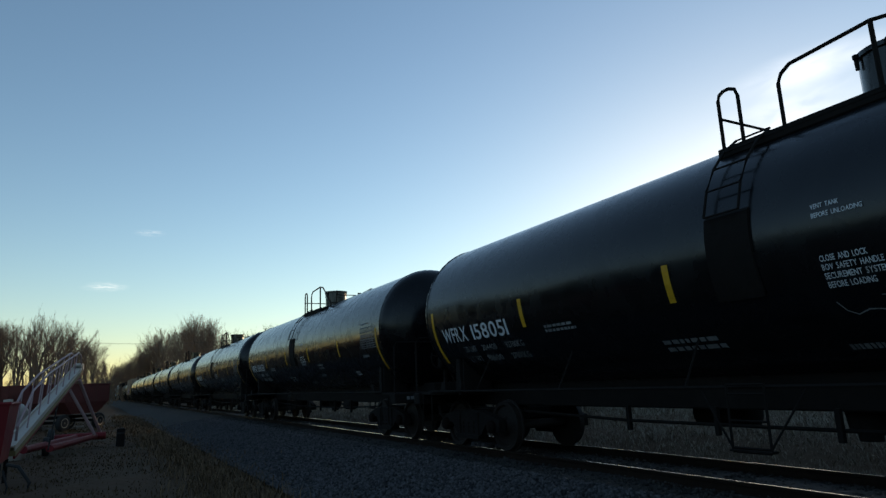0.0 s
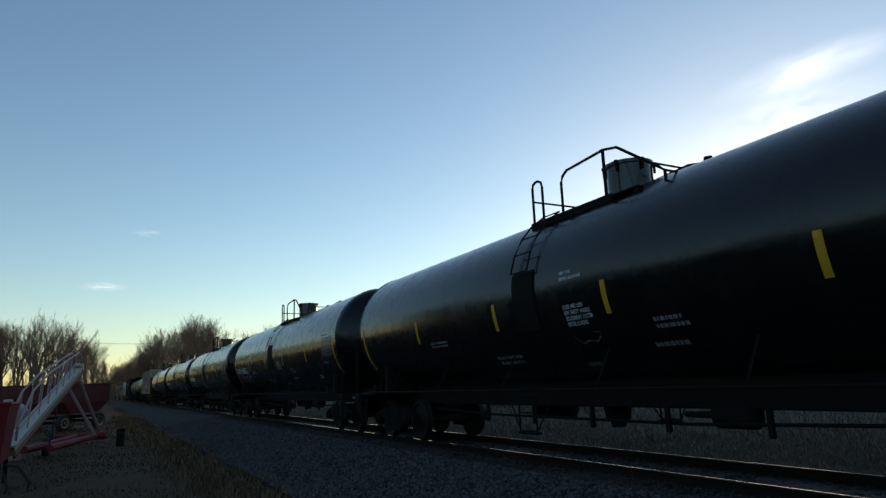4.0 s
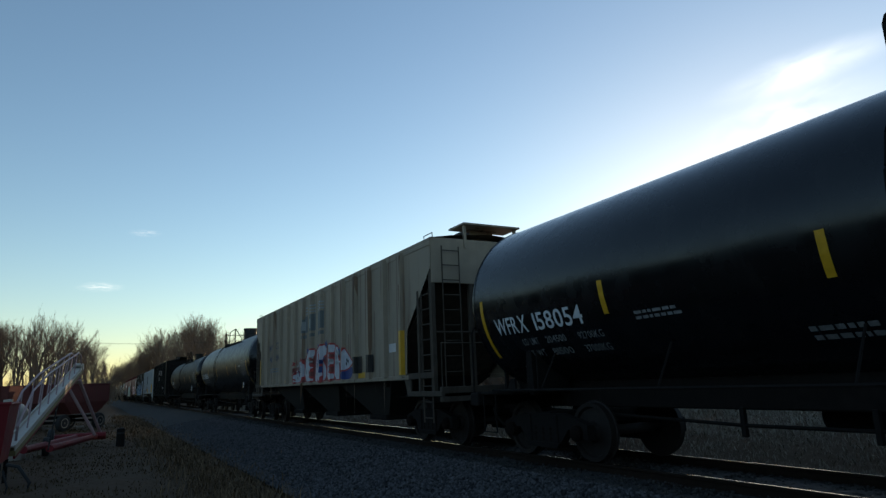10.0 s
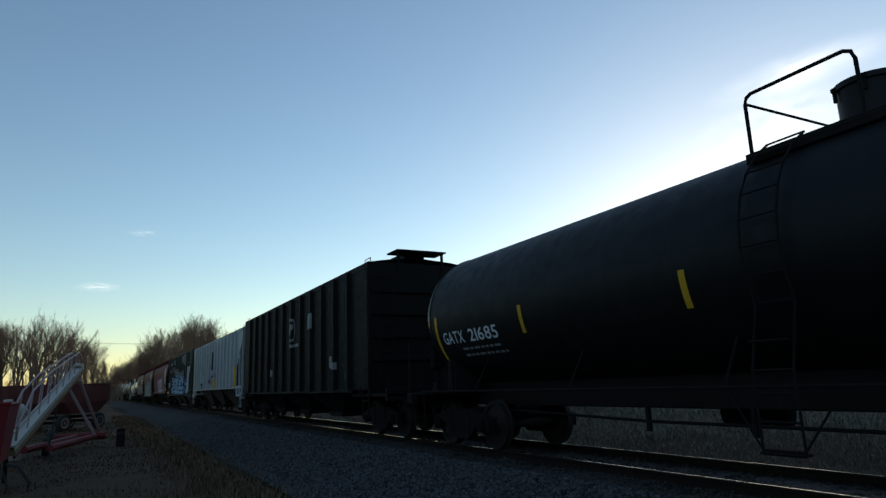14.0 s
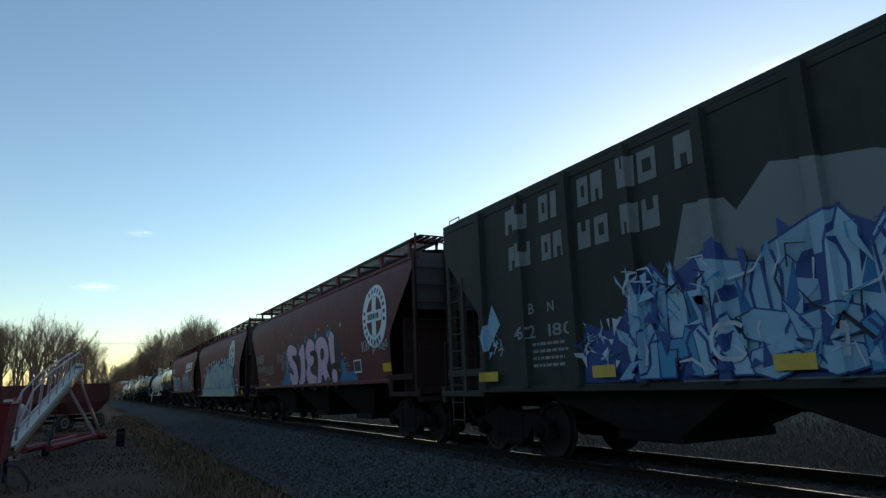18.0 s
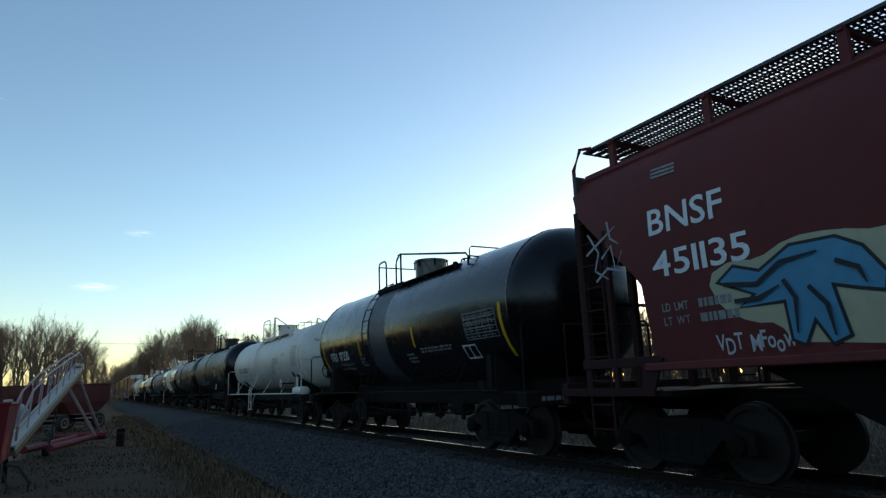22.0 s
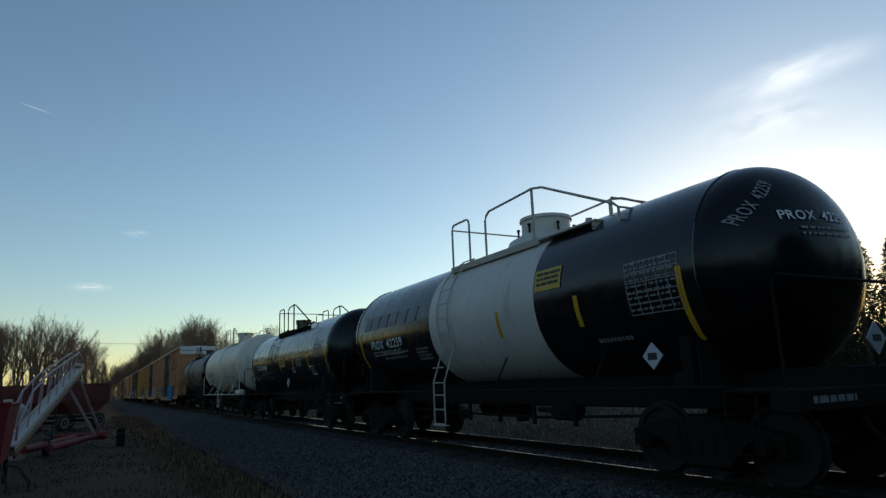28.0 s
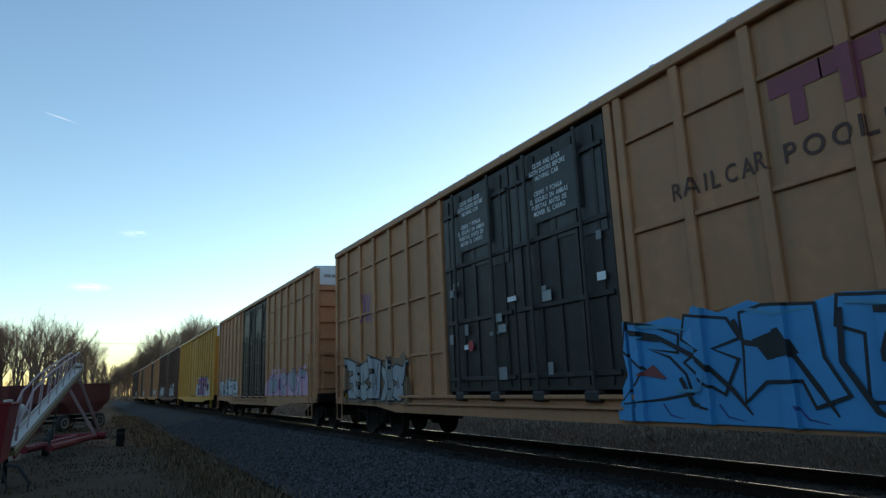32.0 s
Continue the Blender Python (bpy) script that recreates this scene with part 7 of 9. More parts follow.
c.decal("hazard_plate", rect(13.3, 13.7, 1.63, 2.07), DOOR_DARK, 0.02, "dark inspection plate")
c.decal("notice_plate", rect(14.7, 15.1, 2.05, 2.25), PLACARD, 0.02, "white notice plate")

CARS.append(tank_car(*gaps(9), BLUE_BLACK, head_mat=HEAD_SHADED, mark="GATX 206265", mark_at=(0.42, 2.75, 2.14, 2.42), sheen="satin", colour="blue-black", dome=8.25, rails=(5.72, None, 7.1, 8.8, 10.6), R=1.50, zc=2.69, head=1.0, end_mark="GATX 206265", stripes=(3.0, 6.1, 9.6, 12.1), tags=[("table", 13.4, 14.4, 2.1, 2.75), ("bars", 3.6, 4.6, 2.2, 2.35), ("FRA", 12.75, 13.03, 2.45, 2.55), ("AIP", 13.1, 13.35, 2.45, 2.55), ("bars", 13.3, 13.9, 2.0, 2.25), ("diamond", 14.15, 14.5, 1.38, 1.73)], dome_r=0.36, dome_h=0.6))
CARS.append(tank_car(*gaps(10), BLACK_SATIN, head_mat=HEAD_SHADED, mark_at=(0.52, 2.55, 2.07, 2.31), R=1.42, zc=2.63, end_mark="GATX 21685", mark="GATX 21685", sheen="flat", colour="black", dome=8.65, rails=(7.7, 9.0, 9.75, 10.6, 12.0), stripes=(3.35, 6.85, 10.6, 13.9), tags=[("table", 15.7, 16.7, 2.05, 2.75), ("diamond", 16.0, 16.5, 1.35, 1.85), ("bars", 15.6, 16.2, 1.9, 2.0)], dome_r=0.36, dome_h=0.46))

# black box-sided hopper
c = hopper_car(*gaps(11), HOPPER_BLACK, "sooty black box-sided covered hopper car", top=4.48, sill=1.2, ribs=12, cut=False, walk_style="centre", bay_mat=HOPPER_BLACK)
CARS.append(c)
ring = [(8.55 + 0.30 * math.cos(k * math.tau / 24), 3.35 + 0.42 * math.sin(k * math.tau / 24)) for k in range(24)]
inner = [(8.55 + 0.22 * math.cos(k * math.tau / 24), 3.35 + 0.33 * math.sin(k * math.tau / 24)) for k in range(24)]
c.decal("round_emblem", (np.array(ring + inner), [(k, (k + 1) % 24, 24 + (k + 1) % 24, 24 + k) for k in range(24)]), DECAL_DIM, 0.01, "white ring emblem")
c.decal("round_emblem", poly([(8.45, 3.15), (8.6, 3.2), (8.65, 3.55), (8.5, 3.6)]), DECAL_DIM, 0.012)
c.decal("emblem_lettering", bars(8.1, 9.4, 2.72, 2.84, 1, seed=2, fill=0.9), DECAL_DIM, 0.01)
for u, z, w, h in ((10.4, 3.2, 0.28, 0.5), (10.75, 3.2, 0.24, 0.5), (12.7, 1.85, 0.4, 0.35), (14.1, 1.5, 0.3, 0.22), (5.2, 1.8, 0.4, 0.25), (13.2, 1.8, 0.2, 0.2)):
    c.decal("stencil_panel", rect(u, u + w, z, z + h), DECAL_DIM, 0.01, "worn pale stencil panel")
c.decal("grab_bar", rect(14.25, 14.3, 1.5, 2.3), DECAL_DIM, 0.03)

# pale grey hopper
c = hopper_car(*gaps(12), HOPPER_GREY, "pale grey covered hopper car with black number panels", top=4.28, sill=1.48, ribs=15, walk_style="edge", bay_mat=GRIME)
CARS.append(c)
for u, z, t in ((3.0, 2.80, "DJ"), (3.0, 2.40, "47"), (3.83, 2.82, "TX"), (3.83, 2.42, "52"), (4.72, 2.42, "55")):
    if z < 2.6:
        c.decal("number_panel", rect(u - 0.03, u + 0.55, z - 0.08, z + (0.80 if u < 4.5 else 0.40)), SPRAY["black"], 0.008, "black number panel")
    c.decal("number_plate_face", rect(u + 0.05, u + 0.47, z, z + 0.30), HOPPER_GREY, 0.012)
    c.decal("reporting_mark", word(t, u + 0.09, u + 0.43, z + 0.03, z + 0.27), DECAL_BLACK, 0.016)
for a, b, z in (("LD LMT", "199400", 1.90), ("LT WT", "63600", 1.74)):
    c.decal("load_limit_lettering", word(a, 3.18, 3.52, z, z + 0.09), DECAL_BLACK, 0.010)
    c.decal("load_limit_lettering", word(b, 3.80, 4.20, z, z + 0.09), DECAL_BLACK, 0.010)
c.decal("emblem_panel", rect(8.15, 8.85, 2.56, 3.62), DECAL_BLACK, 0.008)
c.decal("emblem_panel", rect(8.2, 8.8, 2.6, 3.58), PLACARD, 0.012, "white and blue emblem panel")
c.decal("emblem_diamond", poly([(8.5, 2.95), (8.78, 3.25), (8.5, 3.55), (8.22, 3.25)]), SPRAY["blue"], 0.016)
c.decal("emblem_foot", rect(8.22, 8.78, 2.62, 2.86), SPRAY["blue"], 0.016)
c.decal("emblem_letter_bar", rect(8.36, 8.64, 3.2, 3.3), PLACARD, 0.02)


def scrawl(c, text, u0, u1, z0, z1, col, seed, glyph=None):
    c.decal("graffiti_tag", word(text, u0, u1, z0, z1, glyph or THIN, 0.05, 0.12, seed), SPRAY[col], 0.010, "scrawled spray tag")


for k, pts in enumerate(([(7.4, 2.1), (7.55, 2.25), (7.65, 2.0), (7.4, 1.85), (7.42, 1.7), (7.7, 1.72)], [(7.75, 1.6), (7.85, 2.38), (8.1, 1.75), (8.25, 2.35), (8.3, 1.6)], [(8.35, 1.62), (8.4, 2.36), (8.65, 2.38), (8.7, 2.1), (8.5, 2.0), (8.75, 1.9), (8.72, 1.66), (8.35, 1.62)],
                         [(8.82, 1.66), (8.8, 2.2), (9.0, 2.38), (9.2, 2.2), (8.95, 2.0), (9.25, 1.66)], [(9.3, 1.7), (9.3, 2.3), (9.55, 2.35), (9.6, 2.0), (9.45, 1.75), (9.7, 1.7)], [(9.72, 2.1), (9.85, 2.3), (10.05, 2.3), (10.15, 2.05), (9.95, 1.9), (10.25, 1.72)])):
    c.decal("graffiti_tag", stroke(curve(pts, 1)[:-2], 0.035), SPRAY["maroon"], 0.010, "looping maroon spray tag")
    c.decal("graffiti_tag", stroke([(q[0] + 0.07, q[1] - 0.05) for q in curve(pts, 1)[:-2]], 0.022), SPRAY["maroon"], 0.012)
scrawl(c, "SRD", 4.6, 5.5, 1.55, 1.88, "black", 6)
for u in (7.0, 9.78):
    c.decal("reflector", rect(u, u + 0.16, 1.52, 2.0), YELLOW, 0.012)
c.decal("reflector", rect(4.35, 4.45, 1.5, 2.2), SPRAY["gold"], 0.012)

# dark green hopper under a wall of pale blue graffiti
c = hopper_car(*gaps(13), HOPPER_OLIVE, "dark olive covered hopper car covered in pale blue graffiti", top=4.40, sill=1.18, ribs=12, walk_style="edge", yellow_posts=False, bay_mat=GRIME)
CARS.append(c)
for z, h, spans in ((3.76, 0.42, ((2.27, 2.58), (2.62, 2.93), (3.24, 3.50), (3.55, 3.72), (3.80, 3.88), (4.20, 4.46), (4.50, 4.76), (5.12, 5.38), (5.42, 5.76), (6.04, 6.33))), (3.13, 0.40, ((2.32, 2.60), (2.64, 2.96), (3.25, 3.51), (3.55, 3.83), (4.14, 4.43), (4.50, 4.80), (5.10, 5.38), (5.42, 5.73)))):
    for k, (a, b) in enumerate(spans):
        c.decal("company_letter", poly([(a, z), (b - 0.02, z), (b, z + h), (a + 0.02, z + h)]), SPRAY["ash"], 0.008, "plain pale letter block")
        if b - a > 0.2:
            m, n = ((0.0, 0.38), (0.62, 1.0), (0.3, 0.7))[k % 3]
            c.decal("letter_gap", rect(a + 0.10, b - 0.09, z + h * m - 0.005, z + h * n + 0.005), HOPPER_OLIVE, 0.012)
c.decal("graffiti_field", poly([(5.8, 1.2), (5.82, 2.53), (6.1, 3.3), (6.66, 3.23), (6.8, 3.05), (7.26, 3.46), (7.7, 3.35), (8.3, 3.25), (8.9, 2.9), (9.3, 3.3), (10.1, 3.15), (10.5, 2.8), (10.9, 2.8), (11.4, 3.0), (11.8, 3.15), (12.3, 2.8), (12.5, 2.18), (12.5, 1.2)]), SPRAY["ash"], 0.006, "silver-grey sprayed field")
c.decal("graffiti_field", poly([(4.05, 1.22), (4.2, 2.05), (4.6, 1.9), (4.95, 2.1), (5.1, 2.42), (5.48, 2.7), (5.72, 2.44), (6.52, 2.8), (6.7, 2.38), (7.2, 2.2), (7.25, 2.85), (7.6, 2.5), (7.96, 2.72), (8.3, 2.5), (8.75, 2.47), (9.3, 2.6), (9.56, 2.92), (10.0, 2.5), (10.39, 2.45), (11.2, 2.78), (11.69, 2.4), (12.36, 2.15), (12.75, 1.67), (13.2, 1.3), (13.2, 1.22)]), SPRAY["navy"], 0.010, "dark blue sprayed field")
wildstyle(c, 5.0, 8.4, 1.45, 2.6, 5, ("ice", "pale", "ice"), "navy", "blue", 8, 0.014, 0.03)
wildstyle(c, 8.2, 12.3, 1.45, 2.62, 6, ("pale", "ice", "ice"), "navy", "blue", 18, 0.040, 0.03)
wildstyle(c, 4.9, 12.9, 1.24, 1.8, 13, ("ice", "sky", "pale", "ice"), "navy", "navy", 28, 0.066, 0.02)
flicks(c, 5.0, 12.4, 1.3, 2.5, 150, ("navy", "white", "black", "ice", "navy", "sky"), 3, 0.094, 0.30, 0.028)
flicks(c, 4.1, 5.1, 1.3, 1.95, 34, ("white", "ice", "navy"), 5, 0.03, 0.2, 0.025)
c.decal("graffiti_ring", stroke([(6.62 + 0.2 * math.cos(k * 0.42), 1.62 + 0.2 * math.sin(k * 0.42)) for k in range(2, 14)] + [(6.62, 1.58)], 0.05), SPRAY["white"], 0.106)
c.decal("reporting_mark", word("B", 2.8, 2.95, 2.33, 2.5), DECAL_DIM, 0.01)
c.decal("reporting_mark", word("N", 3.3, 3.46, 2.32, 2.48), DECAL_DIM, 0.01)
c.decal("car_number", word("462", 2.35, 2.95, 1.94, 2.15), DECAL_DIM, 0.01)
c.decal("car_number", word("180", 3.29, 3.88, 1.94, 2.13), DECAL_DIM, 0.01)
c.decal("graffiti_tag", poly([(1.42, 2.05), (1.71, 2.62), (1.95, 2.25), (1.75, 2.05), (1.52, 1.8)]), SPRAY["ice"], 0.012)
flicks(c, 1.45, 1.95, 1.6, 2.0, 12, ("white", "ice"), 25, 0.016, 0.16, 0.02)
c.decal("graffiti_big_p", poly([(11.12, 3.57), (11.3, 4.2), (12.3, 4.33), (13.24, 4.27), (13.8, 4.13), (14.05, 3.85), (14.04, 3.4), (13.69, 3.02), (13.35, 2.94), (13.2, 2.64), (13.05, 2.72), (13.07, 3.36), (12.6, 3.5), (12.45, 3.1), (12.19, 3.6), (11.6, 3.7)]), SPRAY["ash"], 0.012, "large silver graffiti letter")
c.decal("graffiti_shade", poly(curve([(12.48, 2.09), (13.14, 2.57), (13.95, 2.74), (14.66, 2.68), (14.59, 2.21), (14.16, 1.92), (13.37, 1.85)], 1)), SPRAY["wine"], 0.016, "dark wine-red sprayed cloud")
c.decal("graffiti_block", poly([(14.85, 3.18), (15.5, 3.27), (15.95, 3.29), (15.42, 2.64), (15.33, 1.28), (15.27, 1.2), (14.86, 1.2), (14.39, 1.44), (14.2, 1.92), (14.61, 2.35)]), SPRAY["frost"], 0.018, "pale frosty sprayed corner")
c.decal("graffiti_shade", poly(curve([(12.5, 1.24), (12.7, 1.8), (13.4, 2.0), (14.0, 2.45), (14.6, 2.5), (14.2, 1.9), (14.5, 1.5), (14.1, 1.22)], 1)), SPRAY["navy"], 0.022)
flicks(c, 12.5, 14.2, 1.3, 2.15, 60, ("white", "sky", "ice", "blue", "black"), 45, 0.028, 0.24, 0.025)
flicks(c, 14.35, 15.2, 1.7, 2.3, 16, ("navy", "blue"), 46, 0.028, 0.25, 0.035)
for pts in ([(15.1, 3.0), (15.6, 3.12)], [(15.0, 2.9), (15.5, 3.0)]):
    c.decal("graffiti_stroke", stroke(pts, 0.02), SPRAY["ash"], 0.024)
scrawl(c, "VNTL", 15.0, 15.6, 3.42, 3.62, "ash", 31)
for u in (1.5, 4.34, 7.06, 9.6, 12.1, 14.51):
    c.decal("reflector", rect(u, u + 0.45, 1.29, 1.45 if u < 14 else 1.51), SPRAY["gold"], 0.112, "dull yellow reflector")
c.decal("small_lettering", bars(2.85, 3.8, 1.42, 1.86, 4, seed=6, cols=(5, 8), fill=0.4), DECAL_DIM, 0.008)


def roundel(c, u, z, r, full=True):
    n = 40
    c.decal("round_emblem", poly([(u + r * math.cos(k * math.tau / n), z + r * math.sin(k * math.tau / n)) for k in range(n)]), DECAL, 0.008, "white round emblem with a cross")
    c.decal("emblem_disc", poly([(u + r * 0.64 * math.cos(k * math.tau / n), z + r * 0.64 * math.sin(k * math.tau / n)) for k in range(n)]), HOPPER_RED, 0.012)
    c.decal("emblem_cross", rect(u - r * 0.17, u + r * 0.17, z - r * 0.62, z + r * 0.62), DECAL, 0.016)
    c.decal("emblem_cross", rect(u - r * 0.62, u + r * 0.62, z - r * 0.17, z + r * 0.17), DECAL, 0.0165)
    c.decal("emblem_name_bar", bars(u - r * 0.5, u + r * 0.62, z - r * 0.09, z + r * 0.09, 1, seed=5, fill=1.0, cols=(7, 8)), DECAL_BLACK, 0.020)
    for k in range(22):
        if k in (8, 9, 19, 20):
            continue
        a = math.tau * k / 22 + 0.1
        p, q = (math.cos(a), math.sin(a)), (-math.sin(a), math.cos(a))
        m = r * 0.82
        pts = [(u + p[0] * (m + i * r * 0.08) + q[0] * j * r * 0.055, z + p[1] * (m + i * r * 0.08) + q[1] * j * r * 0.055) for i, j in ((-1, -1), (1, -1), (1, 1), (-1, 1))]
        c.decal("emblem_letter_bar", poly(pts), DECAL_BLACK, 0.014)


RED_LABEL = "mineral red covered hopper car with roof grating walkways and graffiti"
RED = dict(top=4.23, sill=1.42, curved=True, walk_style="grating", yellow_posts=False, bay_mat=STEEL_DARK, end_mat=DARK_RED_END)
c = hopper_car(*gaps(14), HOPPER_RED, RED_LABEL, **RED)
CARS.append(c)
roundel(c, 14.85, 3.02, 0.80)
c.decal("graffiti_field", poly([(5.14, 1.45), (5.6, 1.62), (5.75, 1.8), (6.0, 1.78), (6.13, 2.0), (6.15, 2.45), (6.35, 2.4), (6.6, 2.85), (6.9, 2.9), (7.2, 2.4), (6.9, 1.45)]), SPRAY["blue"], 0.006, "bright blue sprayed splashes")
c.decal("graffiti_shadow", poly(curve([(11.3, 1.44), (12.1, 1.46), (12.25, 2.3), (12.1, 2.7), (11.7, 2.85), (11.4, 2.4)], 1)), SPRAY["black"], 0.009)
c.decal("graffiti_field", poly([(11.9, 1.46), (13.4, 1.46), (13.2, 1.72), (12.75, 1.68), (12.5, 1.78), (12.42, 2.05), (12.2, 2.1), (12.15, 2.4), (11.95, 2.45)]), SPRAY["blue"], 0.006, "bright blue sprayed splashes")
for u, z in ((7.75, 2.72), (8.6, 2.88), (9.85, 2.95), (11.05, 2.9), (11.3, 2.95), (6.3, 2.6)):
    c.decal("graffiti_spark", poly([(u - 0.14, z - 0.12), (u - 0.08, z + 0.05), (u - 0.02, z), (u + 0.06, z + 0.16), (u + 0.1, z), (u + 0.16, z + 0.04), (u + 0.14, z - 0.12)]), SPRAY["sky"], 0.008)
LILAC = ([(6.74, 2.88), (7.69, 2.68), (7.64, 2.40), (7.15, 2.48), (6.98, 2.38), (7.5, 2.15), (7.70, 1.8), (7.58, 1.5), (7.1, 1.38), (6.7, 1.45), (6.52, 1.88), (6.85, 1.82), (7.12, 1.72), (7.1, 1.92), (6.6, 2.15), (6.36, 2.45), (6.45, 2.75)],
         [(7.86, 2.47), (8.5, 2.82), (8.62, 2.5), (8.56, 1.6), (7.95, 1.37), (7.60, 1.46), (8.02, 1.75), (8.15, 2.3)],
         [(8.66, 2.41), (9.08, 2.92), (9.75, 2.74), (9.76, 2.47), (9.3, 2.48), (9.2, 2.34), (9.64, 2.29), (9.54, 2.05), (9.1, 1.97), (9.25, 1.74), (9.88, 1.65), (9.5, 1.35), (8.75, 1.42), (8.60, 1.8), (8.95, 2.04)],
         [(9.80, 2.5), (9.97, 2.78), (10.49, 2.88), (11.0, 2.70), (11.18, 2.33), (11.06, 2.08), (10.82, 1.9), (11.12, 1.52), (10.7, 1.38), (10.36, 1.78), (10.16, 1.42), (9.67, 1.4), (9.93, 1.64), (10.1, 2.3)],
         [(11.2, 2.76), (11.45, 2.95), (11.70, 2.80), (11.68, 2.02), (11.32, 1.96)], [(11.28, 1.5), (11.5, 1.38), (11.76, 1.5), (11.78, 1.74), (11.5, 1.86), (11.3, 1.74)])
for k, pts in enumerate(LILAC):
    c.decal("graffiti_shadow", poly(outset([(q[0] + 0.05, q[1] - 0.02) for q in pts], 0.11)), SPRAY["black"], 0.010)
    bubble(c, pts, "lilac", "black", 0.014, 0.06, 0 if k == 4 else 1)
    c.decal("graffiti_stroke", stroke([(q[0] * 0.96 + pts[5 % len(pts)][0] * 0.04 - 0.02, q[1] - 0.03) for q in (pts[0], pts[1], pts[2])], 0.018), SPRAY["white"], 0.022)
c.decal("graffiti_gap", poly(curve([(10.3, 2.25), (10.42, 2.52), (10.72, 2.48), (10.76, 2.25), (10.45, 2.08)], 1)), SPRAY["black"], 0.022)
rg = random.Random(21)
for k in range(40):
    u = rg.uniform(5.2, 12.6)
    c.decal("graffiti_dot", blob(u, rg.uniform(1.5, 2.3) if k < 26 else rg.uniform(2.9, 3.2), rg.uniform(0.012, 0.05), 8), SPRAY[("cream", "sky", "black", "cream", "teal")[k % 5]], 0.024)
c.decal("reporting_mark", word("BNSF", 1.25, 2.62, 2.36, 2.72), DECAL_DIM, 0.01)
c.decal("car_number", word("450439", 1.32, 2.77, 2.0, 2.26), DECAL_DIM, 0.01)
c.decal("small_lettering", bars(2.0, 3.0, 1.62, 1.75, 2, seed=7), DECAL_DIM, 0.01)
scrawl(c, "RADSO", 2.9, 4.2, 1.85, 2.25, "ash", 4)
scrawl(c, "SWAPT", 4.8, 6.05, 2.2, 2.68, "ash", 14)
scrawl(c, "AKe", 5.4, 6.3, 1.95, 2.3, "ash", 24)
scrawl(c, "Kin pokes", 13.9, 15.6, 2.05, 2.45, "silver", 9)
c.decal("test_box", rect(13.2, 13.75, 1.65, 2.0), DECAL, 0.01)
c.decal("test_box", rect(13.24, 13.71, 1.69, 1.96), DECAL_BLACK, 0.014)
c.decal("reflector", rect(15.2, 15.7, 1.62, 1.82), YELLOW, 0.012)
c.decal("reflector", rect(2.7, 3.3, 1.44, 1.54), YELLOW, 0.012)
c.decal("small_lettering", bars(12.4, 12.9, 1.65, 1.95, 4, seed=3, fill=0.35, cols=(6, 9)), DECAL_DIM, 0.01)

c = hopper_car(*gaps(15), HOPPER_RED, "mineral red covered hopper car with a teal graffiti panel", top=4.23, sill=1.12, curved=True, walk_style="grating", yellow_posts=False, bay_mat=STEEL_DARK, end_mat=DARK_RED_END)
CARS.append(c)
roundel(c, 12.4, 3.10, 0.78)
c.decal("graffiti_field", poly([(2.1, 1.13), (13.2, 1.13), (13.1, 1.6), (12.8, 2.1), (12.9, 2.45), (12.0, 2.65), (11.7, 2.6), (11.5, 3.0), (11.0, 2.8), (10.2, 2.78), (8.5, 2.75), (8.2, 2.9), (7.2, 2.85), (6.6, 2.75), (5.7, 2.72), (5.2, 2.3), (4.5, 2.75), (3.7, 2.4), (2.9, 1.8)]), SPRAY["drab"], 0.018, "drab teal sprayed field")
for k, pts in enumerate(([(3.4, 1.5), (3.73, 2.31), (4.3, 2.5), (4.83, 2.66), (5.2, 2.25), (5.62, 2.15), (5.75, 1.8), (5.84, 1.5)], [(5.9, 1.5), (5.96, 2.73), (6.68, 2.73), (6.96, 2.36), (7.81, 2.61), (8.0, 2.2), (8.31, 1.84), (8.61, 1.47), (7.88, 1.5), (7.55, 1.7), (7.23, 1.93), (7.1, 1.49), (6.29, 1.47)],
                         [(8.66, 2.69), (10.17, 2.52), (10.19, 2.37), (9.99, 1.95), (10.47, 2.07), (10.4, 1.81), (10.42, 1.42), (10.28, 1.16), (10.14, 1.44), (9.91, 1.65), (9.68, 1.95), (9.23, 1.92), (8.9, 1.48), (8.7, 1.5), (8.55, 1.85), (8.81, 2.04), (8.39, 2.49)],
                         [(10.3, 2.83), (11.1, 2.76), (11.5, 2.3), (12.0, 2.65), (12.9, 2.42), (12.8, 2.1), (12.4, 2.0), (13.1, 1.2), (12.1, 1.47), (11.9, 1.7), (11.5, 1.47), (10.5, 1.45), (10.25, 1.95)])):
    c.decal("graffiti_halo", poly(outset(pts, 0.10)), SPRAY["sky"], 0.022 + 0.008 * k, "blue sprayed halo")
    c.decal("graffiti_outline", poly(outset(pts, 0.03)), SPRAY["navy"], 0.024 + 0.008 * k)
    c.decal("graffiti_letter", poly(pts), SPRAY["sky"], 0.026 + 0.008 * k, "blue sprayed letter")
    c.decal("graffiti_letter_fill", poly(outset(pts, -0.06)), SPRAY["moss"], 0.028 + 0.008 * k, "drab green letter fill")
c.decal("graffiti_stroke", stroke([(12.2, 1.9), (12.7, 1.6), (13.15, 1.15)], 0.05), SPRAY["navy"], 0.06)
splash(c, [(13.7, 1.25), (14.0, 1.25), (14.15, 1.5), (14.0, 1.65), (13.9, 1.45), (13.7, 1.5)], "drab", "navy", 0.02, 0.02)
c.decal("graffiti_foot", rect(2.3, 13.15, 1.14, 1.44), SPRAY["drab"], 0.062, "pale teal sprayed foot")
c.decal("graffiti_foot", rect(2.3, 13.4, 1.045, 1.135), SPRAY["drab"], 0.144, "pale teal sprayed sill")
